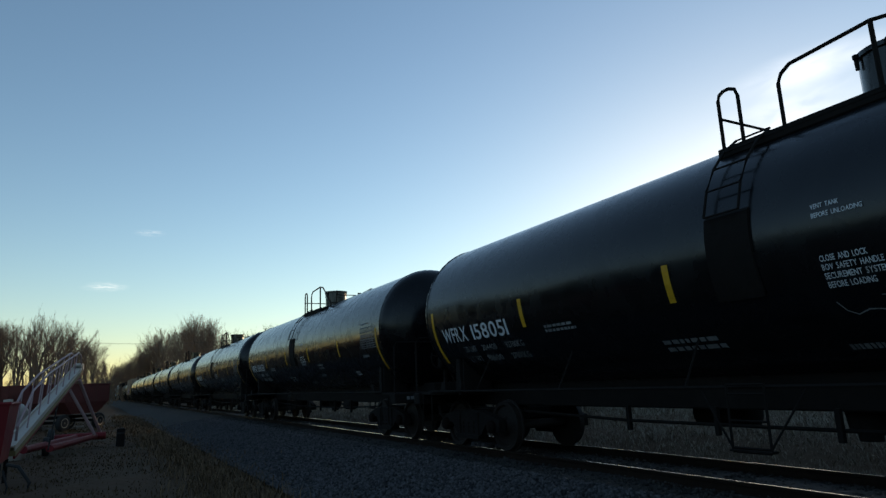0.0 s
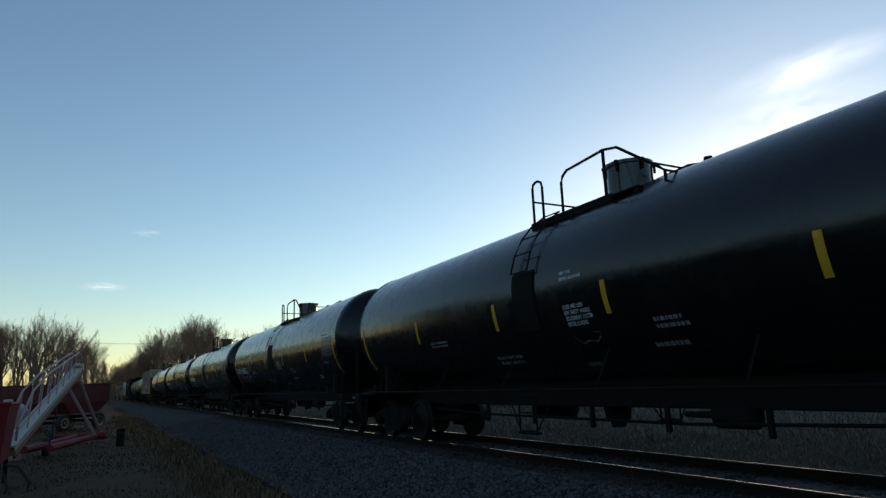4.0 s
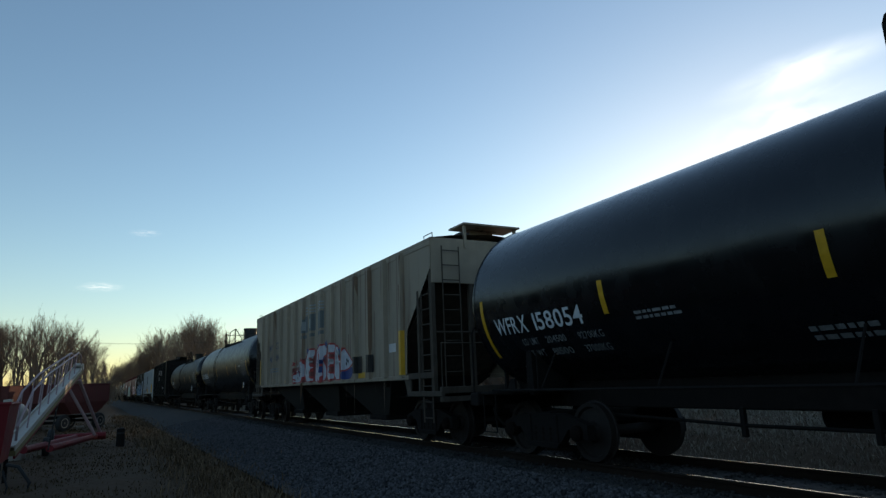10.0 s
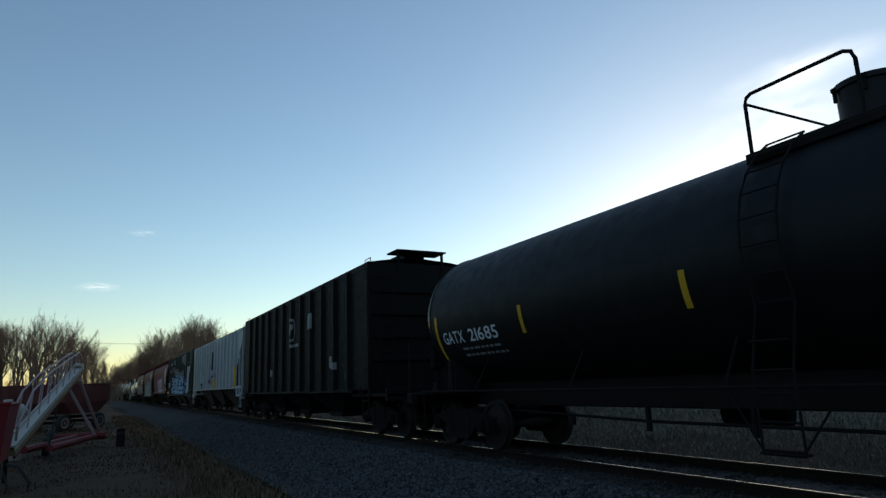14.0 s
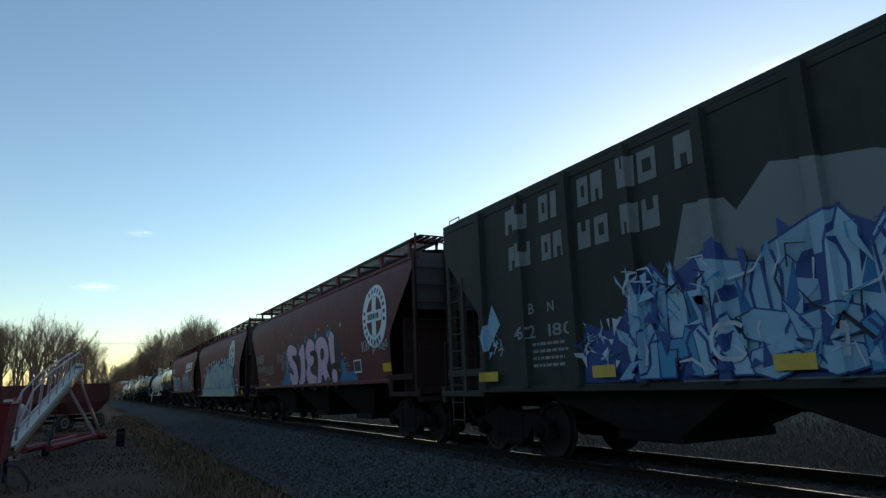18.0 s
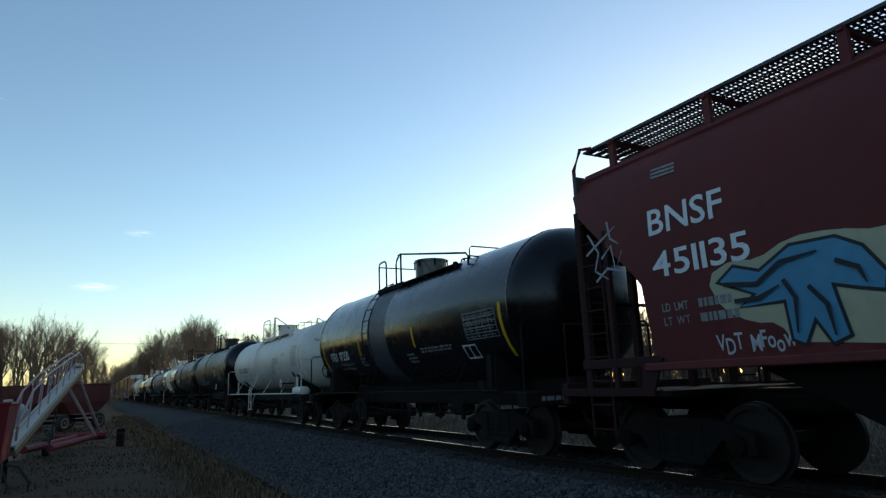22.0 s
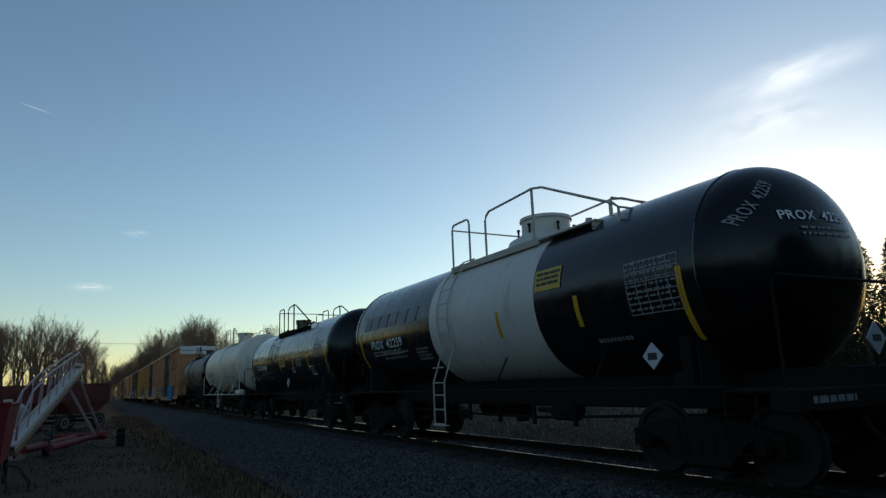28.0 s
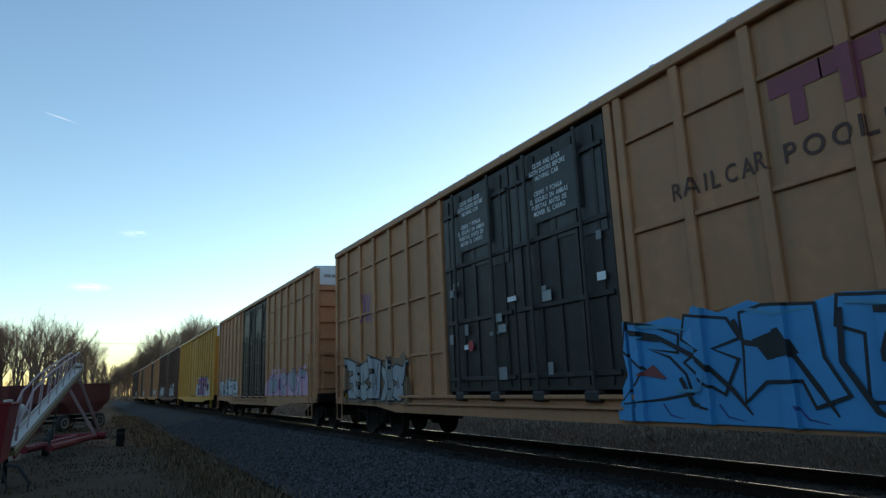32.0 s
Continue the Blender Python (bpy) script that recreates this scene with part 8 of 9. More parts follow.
for u in (4.2, 6.0, 8.8, 10.4, 12.0, 13.0):
    c.decal("graffiti_stroke", stroke([(u - 0.1, 1.44), (u, 1.3), (u + 0.12, 1.15)], 0.05), SPRAY["sky"], 0.065)
for k in range(11):
    u = 3.0 + k * 0.92
    for q in (0, 0.2):
        c.decal("graffiti_dot", blob(u + q, (2.95 if k > 1 else 2.3 + 0.4 * k) + 0.06 * math.sin(k * 2) + 0.06 * q, 0.085, 10, 1.3), SPRAY["pale"], 0.024)
for u in (4.26, 6.9, 8.54, 11.68):
    c.decal("reflector", rect(u, u + 0.41, 1.2, 1.31), SPRAY["gold"], 0.070)
c.decal("reflector", rect(14.55, 15.0, 1.14, 1.34), YELLOW, 0.012)
c.decal("test_box", rect(13.38, 13.9, 1.54, 1.87), DECAL, 0.020)
c.decal("test_box", rect(13.42, 13.86, 1.60, 1.84), DECAL_BLACK, 0.024)

c = hopper_car(*gaps(16), HOPPER_RED, RED_LABEL, **RED)
CARS.append(c)


def slanted(c, u0, u1, z0, z1, mat):
    """The company emblem as plain slanted blocks."""
    n = 4
    w = (u1 - u0) / n
    for k in range(n):
        a = u0 + k * w + 0.05
        s = 0.3 * (z1 - z0)
        c.decal("slanted_emblem", poly([(a, z0 + 0.3), (a + w * 0.78, z0 + 0.3), (a + w * 0.78 + s, z1), (a + s, z1)]), mat, 0.008, "plain slanted pale emblem block")
    c.decal("slanted_emblem", poly([(u0 - 0.2, z0), (u1 - 0.1, z0 + 0.14), (u1, z0 + 0.22), (u0 - 0.1, z0 + 0.22)]), mat, 0.008)


slanted(c, 10.75, 14.5, 2.80, 3.49, SPRAY["white"])
c.decal("graffiti_halo", poly(curve([(2.25, 2.37), (2.65, 2.52), (2.92, 2.45), (3.33, 2.62), (3.79, 2.60), (4.2, 2.5), (5.2, 2.6), (6.69, 2.56), (7.08, 2.1), (6.9, 1.6), (6.4, 1.5), (3.2, 1.5), (3.05, 1.78), (2.76, 1.8), (2.4, 1.98)], 1)), SPRAY["cream"], 0.006, "cream sprayed halo")
for k, pts in enumerate(([(2.44, 2.29), (2.64, 2.42), (2.94, 2.32), (3.32, 2.52), (3.78, 2.51), (4.0, 2.38), (4.16, 2.12), (4.12, 1.98), (3.91, 2.03), (3.66, 2.1), (3.73, 1.6), (3.57, 1.54), (3.44, 1.8), (3.29, 1.55), (3.18, 1.6), (3.18, 2.0), (2.65, 1.98), (2.87, 2.1)],
                         [(4.15, 1.56), (4.3, 2.42), (4.7, 2.5), (5.0, 2.3), (4.7, 2.0), (5.1, 1.6), (4.7, 1.56), (4.5, 1.8), (4.4, 1.55)], [(5.1, 1.56), (5.15, 2.45), (5.8, 2.5), (5.75, 2.25), (5.45, 2.2), (5.75, 2.0), (5.5, 1.85), (5.8, 1.6)], [(5.9, 1.55), (5.95, 2.45), (6.25, 2.2), (6.6, 2.48), (6.85, 2.0), (6.6, 1.56), (6.4, 1.9), (6.2, 1.6)])):
    splash(c, pts, "blue" if k else "sky", "black", 0.012 + 0.007 * k, 0.035)
for pts in ([(2.5, 2.25), (2.9, 2.2), (3.2, 2.38), (3.6, 2.42)], [(3.2, 2.2), (3.3, 2.0), (3.25, 1.65)], [(3.45, 2.1), (3.6, 1.9), (3.62, 1.6)], [(3.75, 2.3), (3.95, 2.2), (4.0, 2.05)], [(2.6, 2.05), (2.9, 2.05), (3.15, 2.15)], [(4.4, 2.3), (4.5, 2.0), (4.4, 1.7)], [(5.3, 2.3), (5.4, 2.0), (5.3, 1.7)], [(6.1, 2.2), (6.3, 1.95), (6.5, 2.2)]):
    c.decal("graffiti_stroke", stroke(pts, 0.05), SPRAY["black"], 0.042)
scrawl(c, "VDT MFoow", 2.25, 3.2, 1.48, 1.72, "white", 8)
c.decal("graffiti_halo", poly(curve([(8.4, 1.9), (8.55, 2.6), (9.7, 2.70), (10.7, 2.72), (11.77, 2.76), (12.5, 2.72), (12.62, 2.2), (12.95, 1.75), (12.2, 1.5), (10.6, 1.5), (8.75, 1.5)], 1)), SPRAY["ash"], 0.006, "pale sprayed halo")
for k, pts in enumerate(([(8.71, 2.54), (9.5, 2.58), (9.78, 2.2), (9.7, 1.85), (9.22, 1.62), (8.62, 1.66), (8.8, 2.0)], [(9.9, 2.49), (10.65, 2.55), (10.45, 2.3), (10.61, 1.7), (9.93, 1.62), (10.15, 1.95)], [(10.8, 2.52), (11.66, 2.6), (11.6, 2.35), (11.2, 2.3), (11.65, 2.0), (11.55, 1.66), (10.79, 1.62), (10.85, 1.8), (11.2, 1.85), (10.78, 2.15)], [(11.76, 2.57), (12.05, 2.6), (12.1, 2.3), (12.45, 2.6), (12.48, 2.35), (12.3, 2.1), (12.65, 1.7), (12.3, 1.62), (12.05, 1.85), (12.0, 1.58), (11.77, 1.6)])):
    bubble(c, pts, "silver", "black", 0.012 + 0.006 * k, 0.06, 1)
    bubble(c, [(sum(q[0] for q in pts) / len(pts) * 0.35 + q[0] * 0.65, 1.62 + (q[1] - 1.6) * 0.6) for q in pts], "blue", "silver", 0.036 + 0.006 * k, 0.02, 1)
flicks(c, 8.6, 12.5, 1.6, 2.4, 40, ("white", "black", "ice"), 61, 0.066, 0.22, 0.025)
for k in range(3):
    c.decal("stencil_dash", poly([(1.58, 3.77 + 0.05 * k), (1.97, 3.75 + 0.05 * k), (1.97, 3.78 + 0.05 * k), (1.58, 3.80 + 0.05 * k)]), DECAL_DIM, 0.01)
scrawl(c, "RTM OKA", 13.0, 14.4, 1.5, 1.95, "silver", 15)
c.decal("reporting_mark", word("BNSF", 1.5, 2.62, 3.02, 3.36), DECAL, 0.01)
c.decal("car_number", word("451135", 1.5, 2.88, 2.48, 2.80), DECAL, 0.01)
for k, (a, z) in enumerate((("LD LMT", 2.05), ("LT WT", 1.88))):
    c.decal("load_limit_lettering", word(a, 1.55, 1.95, z, z + 0.1), DECAL_DIM, 0.01)
    c.decal("load_limit_lettering", bars(2.1, 2.7, z, z + 0.1, 1, seed=k, fill=1.0, cols=(5, 6)), DECAL_DIM, 0.01)
for pts in ([(0.35, 3.3), (0.55, 3.0), (0.45, 2.75), (0.7, 2.6)], [(0.3, 3.0), (0.6, 3.15), (0.9, 3.3)], [(0.6, 2.9), (0.8, 3.05), (0.85, 2.7), (1.0, 2.95)], [(0.45, 2.6), (0.7, 2.75), (1.05, 2.65)], [(0.75, 3.4), (0.8, 3.15), (0.95, 3.05)]):
    c.decal("graffiti_tag", stroke(pts, 0.035), SPRAY["silver"], 0.012, "thin silver spray tag")
c.decal("test_box", rect(13.0, 13.5, 1.95, 2.25), DECAL, 0.01)
c.decal("test_box", rect(13.04, 13.46, 1.99, 2.21), DECAL_BLACK, 0.014)
c.decal("reflector", rect(14.5, 15.0, 1.44, 1.6), YELLOW, 0.012)
c.decal("small_lettering", bars(13.6, 14.4, 2.2, 2.5, 4, seed=19), DECAL_DIM, 0.01)
c.decal("reflector", rect(6.6, 7.1, 1.44, 1.55), YELLOW, 0.012)

CARS.append(tank_car(*gaps(17), BLACK_GLOSS, head_mat=HEAD_SHADED, R=1.42, zc=2.66, head=1.0, mark="VTGX 17250", mark_at=(0.85, 2.4, 2.05, 2.30), dome=5.15, rails=(3.85, 4.35, 5.0, 5.3, 8.7), stripes=(3.35, 6.78), label="black railway tank car with a worn grey middle", tags=[("table", 9.15, 10.3, 2.1, 2.6), ("frame", 8.85, 9.35, 1.75, 2.02), ("bars", 6.2, 6.7, 1.75, 2.0), ("bars", 7.0, 8.6, 1.95, 2.08), ("bars", 3.2, 3.6, 1.8, 2.05), ("plate", 9.6, 10.4, 1.18, 1.25)], band=(4.05, 5.25, GREY_TANK)))
CARS.append(tank_car(*gaps(18), WHITE_TANK, head=1.2, head_far=0.55, R=1.26, zc=2.50, rail_h=0.95, end_at=(-0.95, 0.1, 2.92), rails=(5.24, 6.45, 7.2, 7.4, 10.25), end_mark="GATX 15550", mark="GATX 15550", limits=(("LD LMT", "198700LB", "90150KG"), ("LT WT", "64300LB", "29150KG")), dome=5.9, stripes=(8.25,), end_z=(1.97, 2.88), saddle_mat=WHITE_TANK, frame_mat=STEEL_DARK, rail_mat=WHITE_TANK, reservoir=True, stencil=DECAL_BLACK, label="dirty white railway tank car with rust stains", tags=[("bars", 8.3, 9.2, 2.3, 2.55), ("bars", 11.1, 11.95, 2.12, 2.88), ("patch", 10.75, 11.1, 1.72, 1.95), ("bars", 9.6, 10.3, 2.55, 2.7), ("rust", 11.2, 11.75, 1.5, 1.85), ("rust", 1.3, 1.95, 1.27, 1.82), ("diamond", 10.5, 10.9, 1.3, 1.7)], mark_at=(1.14, 3.2, 2.13, 2.37)))
rs_ = random.Random(4)
for k in range(9):
    u, z = 6.85 + k * 0.19, rs_.uniform(1.6, 1.9)
    CARS[-1].decal("graffiti_tag", stroke([(u, z), (u + rs_.uniform(0.0, 0.3), z + 0.25), (u + rs_.uniform(-0.1, 0.3), z + 0.45)], 0.03), SPRAY["maroon"], 0.010, "thin maroon spray tag")
for k in range(5):
    CARS[-1].decal("graffiti_tag", stroke([(5.05 + k * 0.2, 1.65), (5.2 + k * 0.2, 2.0), (5.25 + k * 0.18, 1.75)], 0.025), SPRAY["grey"], 0.010)
CARS.append(tank_car(*gaps(19), BLUE_BLACK, head_mat=HEAD_SHADED, R=1.44, zc=2.65, limits=LIMITS["GATX"], mark_at=(1.1, 3.0, 2.2, 2.46), mark="GATX 22021", end_mark="GATX 22021", dome=5.95, dome_r=0.43, dome_h=0.55, rails=(5.15, 6.4, 7.2, 7.5, 10.2), rail_h=1.04, head=0.85, head_far=0.35, end_z=(2.12, 3.04), stripes=(3.35, 5.43, 8.0), sheen="satin", colour="blue-black", stencil=DECAL_DIM, tags=[("bars", 9.2, 10.2, 1.9, 2.4), ("yellow", 7.98, 8.72, 2.23, 2.55), ("bars", 4.4, 5.2, 1.75, 2.0), ("diamond", 9.45, 9.9, 1.36, 1.76)]))
CARS.append(tank_car(*gaps(20), BLUE_BLACK, head_mat=HEAD_SHADED, R=1.45, zc=2.64, head=1.15, mark="GATX 74175", dome=4.55, dome_r=0.36, dome_h=0.34, rails=(4.24, 5.5, 6.27, 6.5, 8.3), rail_h=1.05, end_mark="GATX 74175", limits=LIMITS["GATX"], stripes=(4.74, 7.13), sheen="satin", colour="blue-black", tags=[("bars", 3.5, 4.6, 1.9, 2.2), ("bars", 7.3, 8.3, 1.95, 2.2), ("patch", 7.2, 8.2, 2.2, 2.7), ("frame", 2.75, 3.0, 2.2, 2.42)], mark_at=(0.75, 2.65, 2.18, 2.42)))
PROX = dict(head_mat=HEAD_SHADED, R=1.365, zc=2.60, head=0.95, end_at=(-0.76, 0.35, 3.02), rail_h=1.06, low_mat=STEEL_DARK, bigdome=True, frame_mat=STEEL_DARK, rail_mat=FARM_WHITE, label="black railway tank car with a white middle band and dome", stripes=(7.1, 9.3))
PROX_TAGS = [("table", 10.38, 11.3, 2.1, 2.8), ("diamond", 10.65, 11.1, 1.33, 1.73), ("yellow", 8.3, 8.98, 2.7, 3.05), ("bars", 9.5, 10.3, 1.75, 1.85), ("bars", 3.5, 4.2, 1.8, 2.1), ("bars", 1.0, 2.9, 2.0, 2.15)]
CARS.append(tank_car(*gaps(21), BLACK_GLOSS, mark="PROX 42261", mark_at=(1.0, 2.9, 2.18, 2.4), dome=7.1, rails=(5.0, 5.73, 6.4, 8.1, 10.1), band=(4.55, 8.5, WHITE_TANK), end_mark="PROX 42261", slant_mark="PROX 42261", tags=PROX_TAGS, **PROX))
CARS.append(tank_car(*gaps(22), GREY_TANK, R=1.32, zc=2.54, mark="HOKX 8050", mark_at=(1.0, 2.95, 2.33, 2.6), dome=4.5, rails=(4.25, 5.09, 5.75, 6.4, 7.6), stripes=(0.7,), sheen="dull", colour="grey", frame_mat=STEEL_DARK, rail_mat=GREY_TANK, label="dull grey railway tank car with white lettering", tags=[("frame", 3.2, 3.5, 2.35, 2.62), ("bars", 3.2, 3.9, 2.1, 2.16)]))
CARS.append(tank_car(*gaps(23), BLACK_GLOSS, mark="PROX 42259", mark_at=(1.0, 2.9, 2.20, 2.42), dome=6.98, rails=(4.87, 5.6, 6.24, 7.85, 9.97), band=(4.4, 8.25, WHITE_TANK), end_mark="PROX 42259", slant_mark="PROX 42259", tags=PROX_TAGS, **PROX))
for cc in (CARS[21], CARS[23]):
    for k in range(6):
        cc.decal("company_letter", poly([(0.55 + k * 0.55, 2.72), (0.95 + k * 0.55, 2.72), (1.03 + k * 0.55, 3.05), (0.63 + k * 0.55, 3.05)]), DECAL_DIM, 0.012, "plain pale letter block")
CARS.append(tank_car(*gaps(24), BLACK_GLOSS, head_mat=HEAD_SHADED, R=1.30, zc=2.50, mark="TCIX 165008", mark_at=(1.0, 2.85, 2.13, 2.34), limits=(("LD LMT", "199700", "90550KG"), ("LT WT", "63300", "28700KG")), dome=3.98, dome_r=0.3, dome_h=0.34, end_mark="TCIX 165008", rail_h=1.1, rails=(3.66, 4.44, 5.08, 5.93, 8.2), stripes=(2.68, 5.1, 7.0, 8.95), tags=[("yellow", 5.2, 5.9, 2.15, 2.47), ("bars", 7.42, 8.3, 2.05, 2.43), ("frame", 9.02, 9.45, 1.75, 2.05), ("diamond", 7.1, 7.55, 1.33, 1.7), ("plate", 6.72, 7.1, 1.9, 2.08), ("table", 9.68, 10.72, 2.32, 2.80), ("bars", 9.7, 10.2, 2.84, 2.9), ("bars", 10.7, 11.1, 1.75, 1.95), ("bars", 3.1, 3.5, 2.3, 2.45)]))
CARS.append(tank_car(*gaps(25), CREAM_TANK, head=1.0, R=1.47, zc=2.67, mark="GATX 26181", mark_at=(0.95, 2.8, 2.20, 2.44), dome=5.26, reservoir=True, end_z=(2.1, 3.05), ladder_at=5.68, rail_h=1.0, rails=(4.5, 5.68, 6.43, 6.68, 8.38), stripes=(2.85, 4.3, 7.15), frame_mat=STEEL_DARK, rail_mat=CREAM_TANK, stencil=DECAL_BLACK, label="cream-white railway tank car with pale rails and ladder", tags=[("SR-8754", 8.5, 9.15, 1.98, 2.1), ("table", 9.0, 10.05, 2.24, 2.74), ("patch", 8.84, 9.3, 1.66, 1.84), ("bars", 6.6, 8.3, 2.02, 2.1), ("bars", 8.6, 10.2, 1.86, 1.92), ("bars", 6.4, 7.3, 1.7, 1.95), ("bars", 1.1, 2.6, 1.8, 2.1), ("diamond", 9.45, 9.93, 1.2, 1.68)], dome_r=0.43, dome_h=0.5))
CARS.append(tank_car(*gaps(26), SLATE_TANK, head_mat=HEAD_SHADED, R=1.43, zc=2.66, mark="UTLX 630419", mark_at=(0.85, 2.75, 2.02, 2.24), dome=4.35, dome_r=0.27, dome_h=0.34, rails=(3.85, 5.1, 5.76, 6.0, 7.28), stripes=(2.75, 5.64, 7.54), mark_mat=SPRAY["gold"], label="scuffed slate-grey railway tank car with yellow lettering", tags=[("yellow", 6.02, 6.82, 1.84, 2.13), ("plate", 7.38, 7.8, 1.73, 2.01), ("table", 8.13, 9.1, 2.1, 2.62), ("patch", 5.7, 6.5, 2.1, 3.05), ("patch", 4.2, 4.6, 1.9, 2.7), ("patch", 5.8, 7.0, 1.6, 2.3), ("bars", 8.2, 8.6, 2.68, 2.74)]))
CARS[-1].decal("mark_panel", rect(0.75, 2.85, 1.95, 2.3), DECAL_BLACK, 0.006, "black panel behind the number")

# boxcars
c = box_car(*gaps(27), BOX_TAN, "weathered tan boxcar with dark plug doors and blue graffiti")
CARS.append(c)
for k in range(3):
    a = 14.12 + k * 0.56
    if k < 2:
        c.decal("roof_emblem", rect(a, a + 0.58, 4.12, 4.34), SPRAY["maroon"], 0.01, "faded maroon emblem bar")
        c.decal("roof_emblem", rect(a + 0.22, a + 0.38, 3.76, 4.12), SPRAY["maroon"], 0.01)
    else:
        c.decal("roof_emblem", poly([(a, 3.76), (a + 0.2, 3.76), (a + 0.7, 4.34), (a + 0.5, 4.34)]), SPRAY["maroon"], 0.01)
        c.decal("roof_emblem", poly([(a + 0.5, 3.76), (a + 0.7, 3.76), (a + 0.2, 4.34), (a, 4.34)]), SPRAY["maroon"], 0.012)
for text, a, b in (("RAIL", 12.7, 13.4), ("CAR", 13.47, 14.03), ("POOLING", 14.19, 15.75), ("EXPERTS", 15.95, 17.6)):
    c.decal("slogan", word(text, a, b, 3.38, 3.6, gap=0.45), BOX_BROWN, 0.012)
c.decal("graffiti_field", poly(curve([(11.72, 1.0), (11.76, 1.9), (12.3, 1.96), (12.6, 1.9), (13.1, 2.0), (13.7, 2.02), (14.05, 1.9), (14.5, 1.96), (15.2, 1.97), (16.1, 1.8), (16.1, 1.0)], 1)), SPRAY["ochre"], 0.010, "orange-brown sprayed haze")
c.decal("graffiti_field", poly([(11.52, 0.74), (11.55, 0.95), (11.8, 1.3), (11.74, 1.62), (11.78, 1.99), (12.1, 1.94), (12.5, 1.98), (12.7, 1.92), (12.93, 2.06), (13.2, 1.95), (13.6, 2.04), (13.9, 1.93), (14.21, 1.92), (14.6, 1.99), (15.0, 1.94), (15.6, 2.0), (16.0, 1.8), (15.9, 0.72)]), SPRAY["azure"], 0.095, "bright blue sprayed field")
for k, pts in enumerate(([(11.84, 1.95), (12.2, 1.88), (12.6, 1.74), (12.57, 1.56), (12.1, 1.62), (12.45, 1.48), (12.66, 1.28), (12.72, 1.08), (12.3, 1.02), (11.65, 0.95), (11.95, 1.2), (12.08, 1.36), (11.76, 1.62)],
                         [(12.75, 1.95), (13.3, 1.86), (13.42, 1.66), (13.05, 1.56), (13.38, 1.42), (13.18, 1.08), (12.95, 1.2), (12.7, 1.42), (12.95, 1.55), (12.68, 1.7)],
                         [(13.5, 1.9), (13.75, 1.95), (14.3, 1.9), (14.32, 1.4), (14.5, 1.05), (14.2, 0.95), (14.1, 1.2), (13.7, 1.2), (13.45, 1.0), (13.5, 1.5)],
                         [(14.55, 1.95), (15.0, 1.9), (15.5, 1.95), (15.3, 1.65), (15.1, 1.62), (15.05, 1.0), (14.7, 1.0), (14.75, 1.6), (14.5, 1.7)], [(15.45, 1.9), (15.95, 1.75), (15.85, 1.1), (15.5, 1.0), (15.55, 1.5)])):
    splash(c, pts, "azure", "black", 0.100 + 0.006 * (k % 3), 0.035)
for pts, col in (([(11.95, 1.3), (12.4, 1.24), (12.2, 1.42)], "brick"), ([(13.6, 1.62), (13.95, 1.72), (14.1, 1.45), (13.75, 1.4)], "black"), ([(14.85, 1.35), (15.0, 1.3), (14.95, 1.6)], "black"), ([(12.0, 1.74), (12.35, 1.68), (12.15, 1.8)], "black")):
    c.decal("graffiti_gap", poly(pts), SPRAY[col], 0.120)
for pts in ([(11.85, 1.85), (12.3, 1.75), (12.9, 1.45), (13.3, 1.1), (13.5, 0.85)], [(12.6, 1.25), (12.75, 0.95), (13.0, 0.9)], [(13.4, 1.85), (13.5, 1.6), (14.0, 1.5), (14.25, 1.1), (14.4, 0.85)], [(14.55, 1.85), (14.5, 1.35), (14.75, 0.9), (14.95, 0.8)], [(14.85, 1.8), (15.3, 1.75), (15.5, 1.5), (15.4, 1.0)]):
    c.decal("graffiti_stroke", stroke(pts, 0.06), SPRAY["black"], 0.121)
for pts in ([(12.0, 1.9), (12.4, 1.86), (12.75, 1.8)], [(13.55, 1.95), (13.9, 1.86), (14.25, 1.88)], [(12.5, 1.1), (12.9, 1.1), (13.0, 1.3)], [(14.6, 1.9), (15.0, 1.84), (15.4, 1.88)]):
    c.decal("graffiti_stroke", stroke(pts, 0.04), SPRAY["sky"], 0.122)
scrawl(c, "OHO", 11.95, 12.25, 1.02, 1.12, "navy", 3)
scrawl(c, "SNS", 12.62, 13.0, 0.98, 1.12, "navy", 4)
c.decal("graffiti_foot", rect(11.52, 15.9, 0.74, 0.9), SPRAY["azure"], 0.114)
for u in (12.3, 13.1, 14.0, 14.9):
    c.decal("graffiti_stroke", stroke([(u, 0.95), (u + 0.1, 0.82), (u + 0.3, 0.78)], 0.025), SPRAY["navy"], 0.118)
c.decal("graffiti_field", ragged(0.8, 5.1, 0.86, 2.1, 12, 41, 0.2), SPRAY["soil"], 0.075, "dusty sprayed field")
wildstyle(c, 1.1, 4.9, 0.95, 1.75, 5, ("silver", "grey"), "black", "ash", 41, 0.08, 0.04)
scrawl(c, "XK", 2.0, 2.7, 2.9, 3.7, "purple", 17)
scrawl(c, "KERN", 16.9, 17.7, 2.1, 2.7, "purple", 27)
scrawl(c, "LOUP", 17.0, 18.2, 1.4, 1.9, "orange", 37)
c.decal("test_box", rect(16.35, 17.0, 1.6, 2.0), DECAL_BLACK, 0.075)
c.decal("test_box", bars(16.4, 16.95, 1.65, 1.95, 3, seed=3), DECAL, 0.08)
c.decal("reflector", rect(17.4, 18.0, 1.1, 1.3), YELLOW, 0.075)
c.decal("reflector", rect(0.7, 1.1, 1.02, 1.2), YELLOW, 0.075)
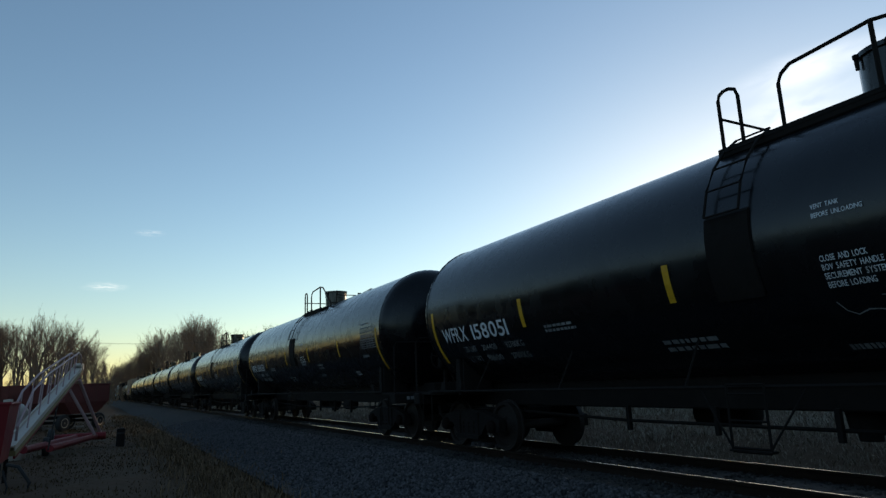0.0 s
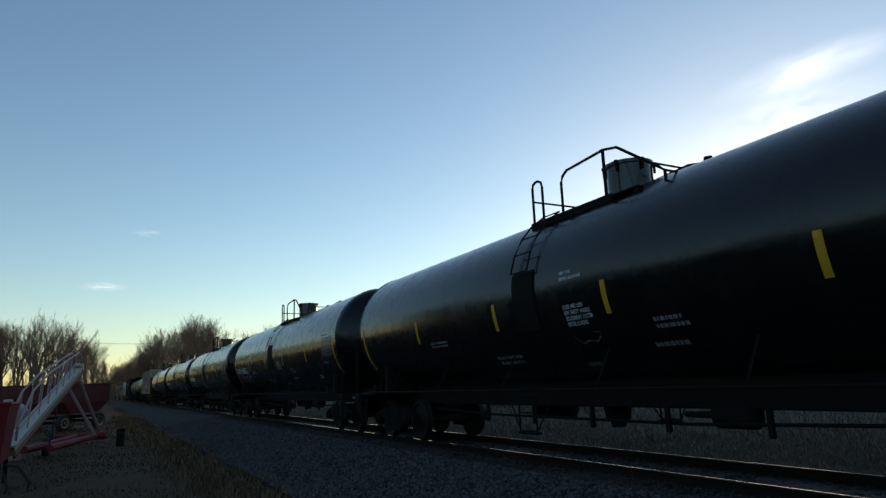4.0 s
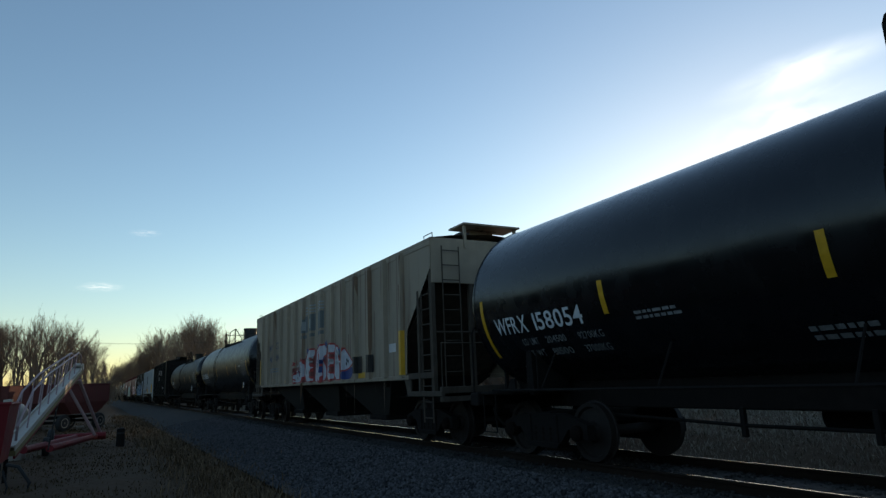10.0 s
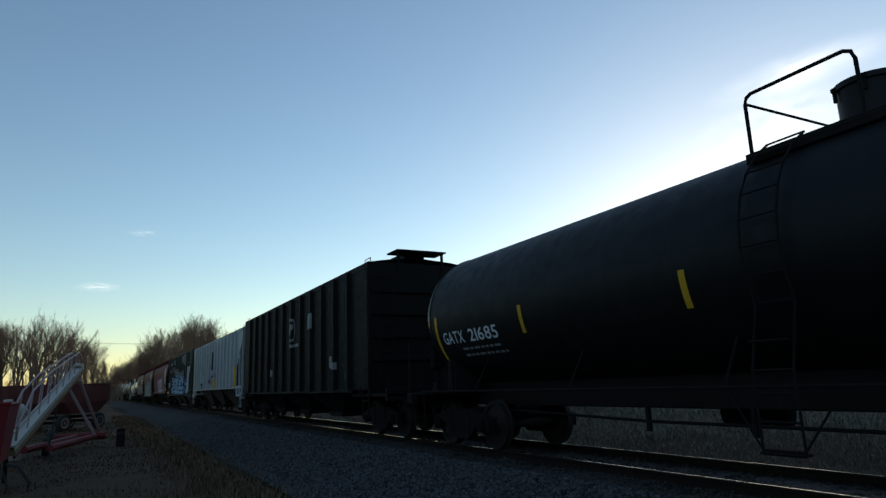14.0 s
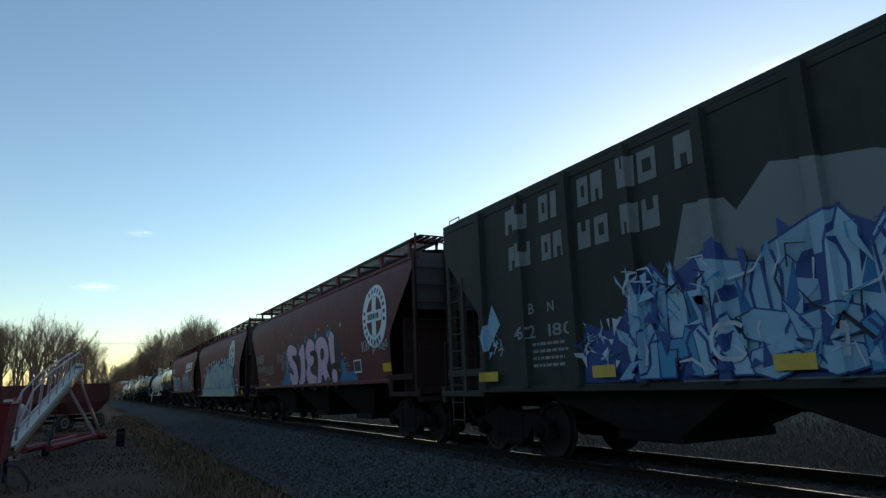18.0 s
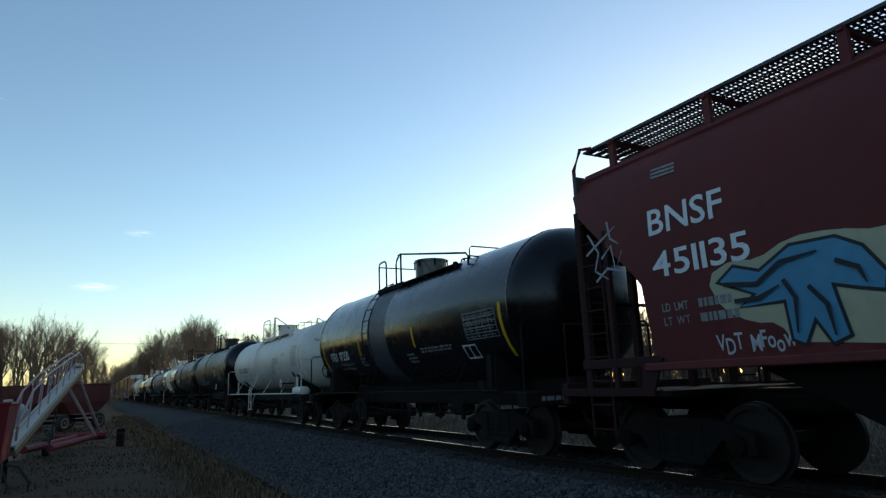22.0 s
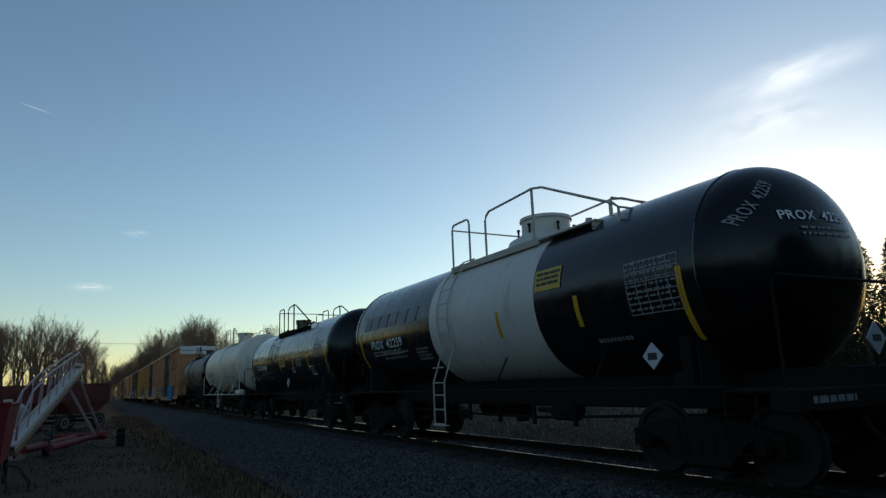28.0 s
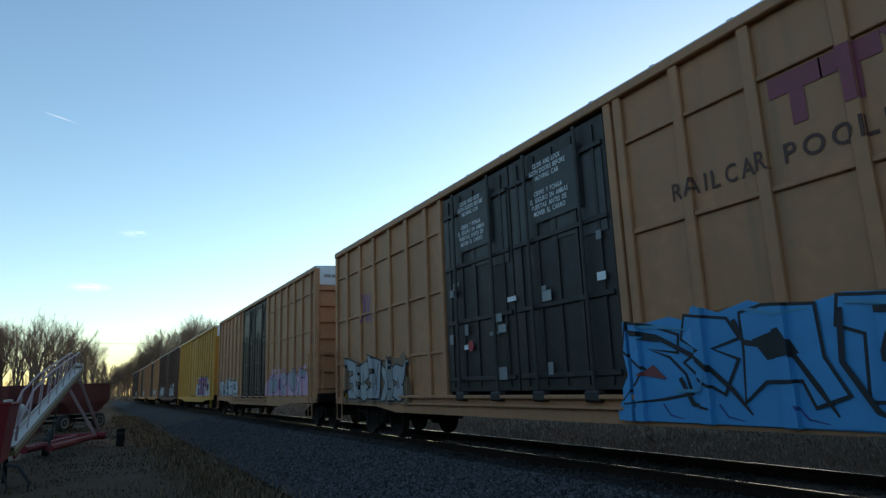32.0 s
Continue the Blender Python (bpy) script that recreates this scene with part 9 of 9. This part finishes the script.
for a, b in ((7.5, 8.4), (9.85, 10.85)):
    m = (a + b) / 2
    for z, half, text in ((4.66, 0.36, "CLOSE AND LOCK"), (4.55, 0.46, "BOTH DOORS BEFORE"), (4.44, 0.3, "MOVING CAR"), (4.19, 0.36, "CIERRE Y PONGA"), (4.08, 0.48, "EL SEGURO EN AMBAS"), (3.97, 0.44, "PUERTAS ANTES DE"), (3.86, 0.4, "MOVER EL CARRO")):
        c.decal("door_warning", word(text, m - half, m + half, z, z + 0.08), DECAL, 0.085)
rd = random.Random(12)
for k in range(16):
    u, z = rd.uniform(6.9, 11.4), rd.uniform(1.25, 3.3)
    w, h = rd.uniform(0.08, 0.35), rd.uniform(0.06, 0.22)
    c.decal("door_sticker", rect(u, u + w, z, z + h), (DECAL, DECAL_DIM, SPRAY["grey"], DECAL_DIM)[k % 4], 0.08, "small pale door sticker")
scrawl(c, "emz", 10.2, 11.0, 2.35, 2.65, "silver", 5)
scrawl(c, "Ro", 8.2, 8.7, 1.5, 1.9, "green", 6)
c.decal("door_sticker", blob(7.75, 1.95, 0.1), SPRAY["red"], 0.082)

c = box_car(*gaps(28), BOX_TAN, "weathered tan boxcar with pink and white graffiti")
CARS.append(c)
piece(c, "SHOUT", 12.1, 17.4, 1.1, 2.0, "lilac", "purple", "silver", 51, 0.01)
piece(c, "CEMO", 0.8, 5.6, 1.1, 1.9, "silver", "black", "white", 52, 0.01)
c = box_car(*gaps(29), BOX_YELLOW, "golden yellow boxcar with dark graffiti", door=(7.2, 10.8), door_mat=BOX_YELLOW, detail=False)
CARS.append(c)
piece(c, "KEDU", 11.2, 16.0, 1.1, 2.3, "white", "black", "purple", 53, 0.01)
c = box_car(*gaps(30), BOX_BROWN, "oxide brown boxcar with white graffiti", door=(7.2, 10.8), door_mat=BOX_BROWN, detail=False)
CARS.append(c)
piece(c, "WOMAT", 2.2, 6.8, 1.1, 2.0, "silver", "black", "white", 54, 0.01)
piece(c, "OK", 12.2, 15.4, 1.1, 2.2, "silver", "black", "white", 55, 0.01)
for i in range(31, len(ENDS)):
    CARS.append(box_car(*gaps(i), BOX_TAN if i < 33 else BOX_BROWN, "weathered boxcar far down the train with a dark door", door=(7.0, 11.0), detail=False))
    piece(CARS[-1], "ACRO", 12.0, 15.6, 1.1, 1.9, "silver", "black", "white", 60 + i, 0.01)


# ------------------------------------------------------------------ all that moves
def motions():
    times = [k * 1.0 for k in range(33)]
    for car in CARS:
        walk(car.ob, [(t, pose(TRACK_X, car.mid - run(t), 0)) for t in times])
    # every wheelset rolls alike: one set of keys
    first = WHEELSETS[0]
    walk(first, [(k / 30, pose(0, 0, 0, math.degrees(run(k / 30) / 0.457) % 360)) for k in range(961)])
    act, slot = first.animation_data.action, first.animation_data.action_slot
    for w in WHEELSETS[1:]:
        w.rotation_mode = "QUATERNION"
        w.animation_data_create()
        w.animation_data.action = act
        w.animation_data.action_slot = slot
    for ob, rows in CLOUDS:
        walk(ob, rows)


motions()
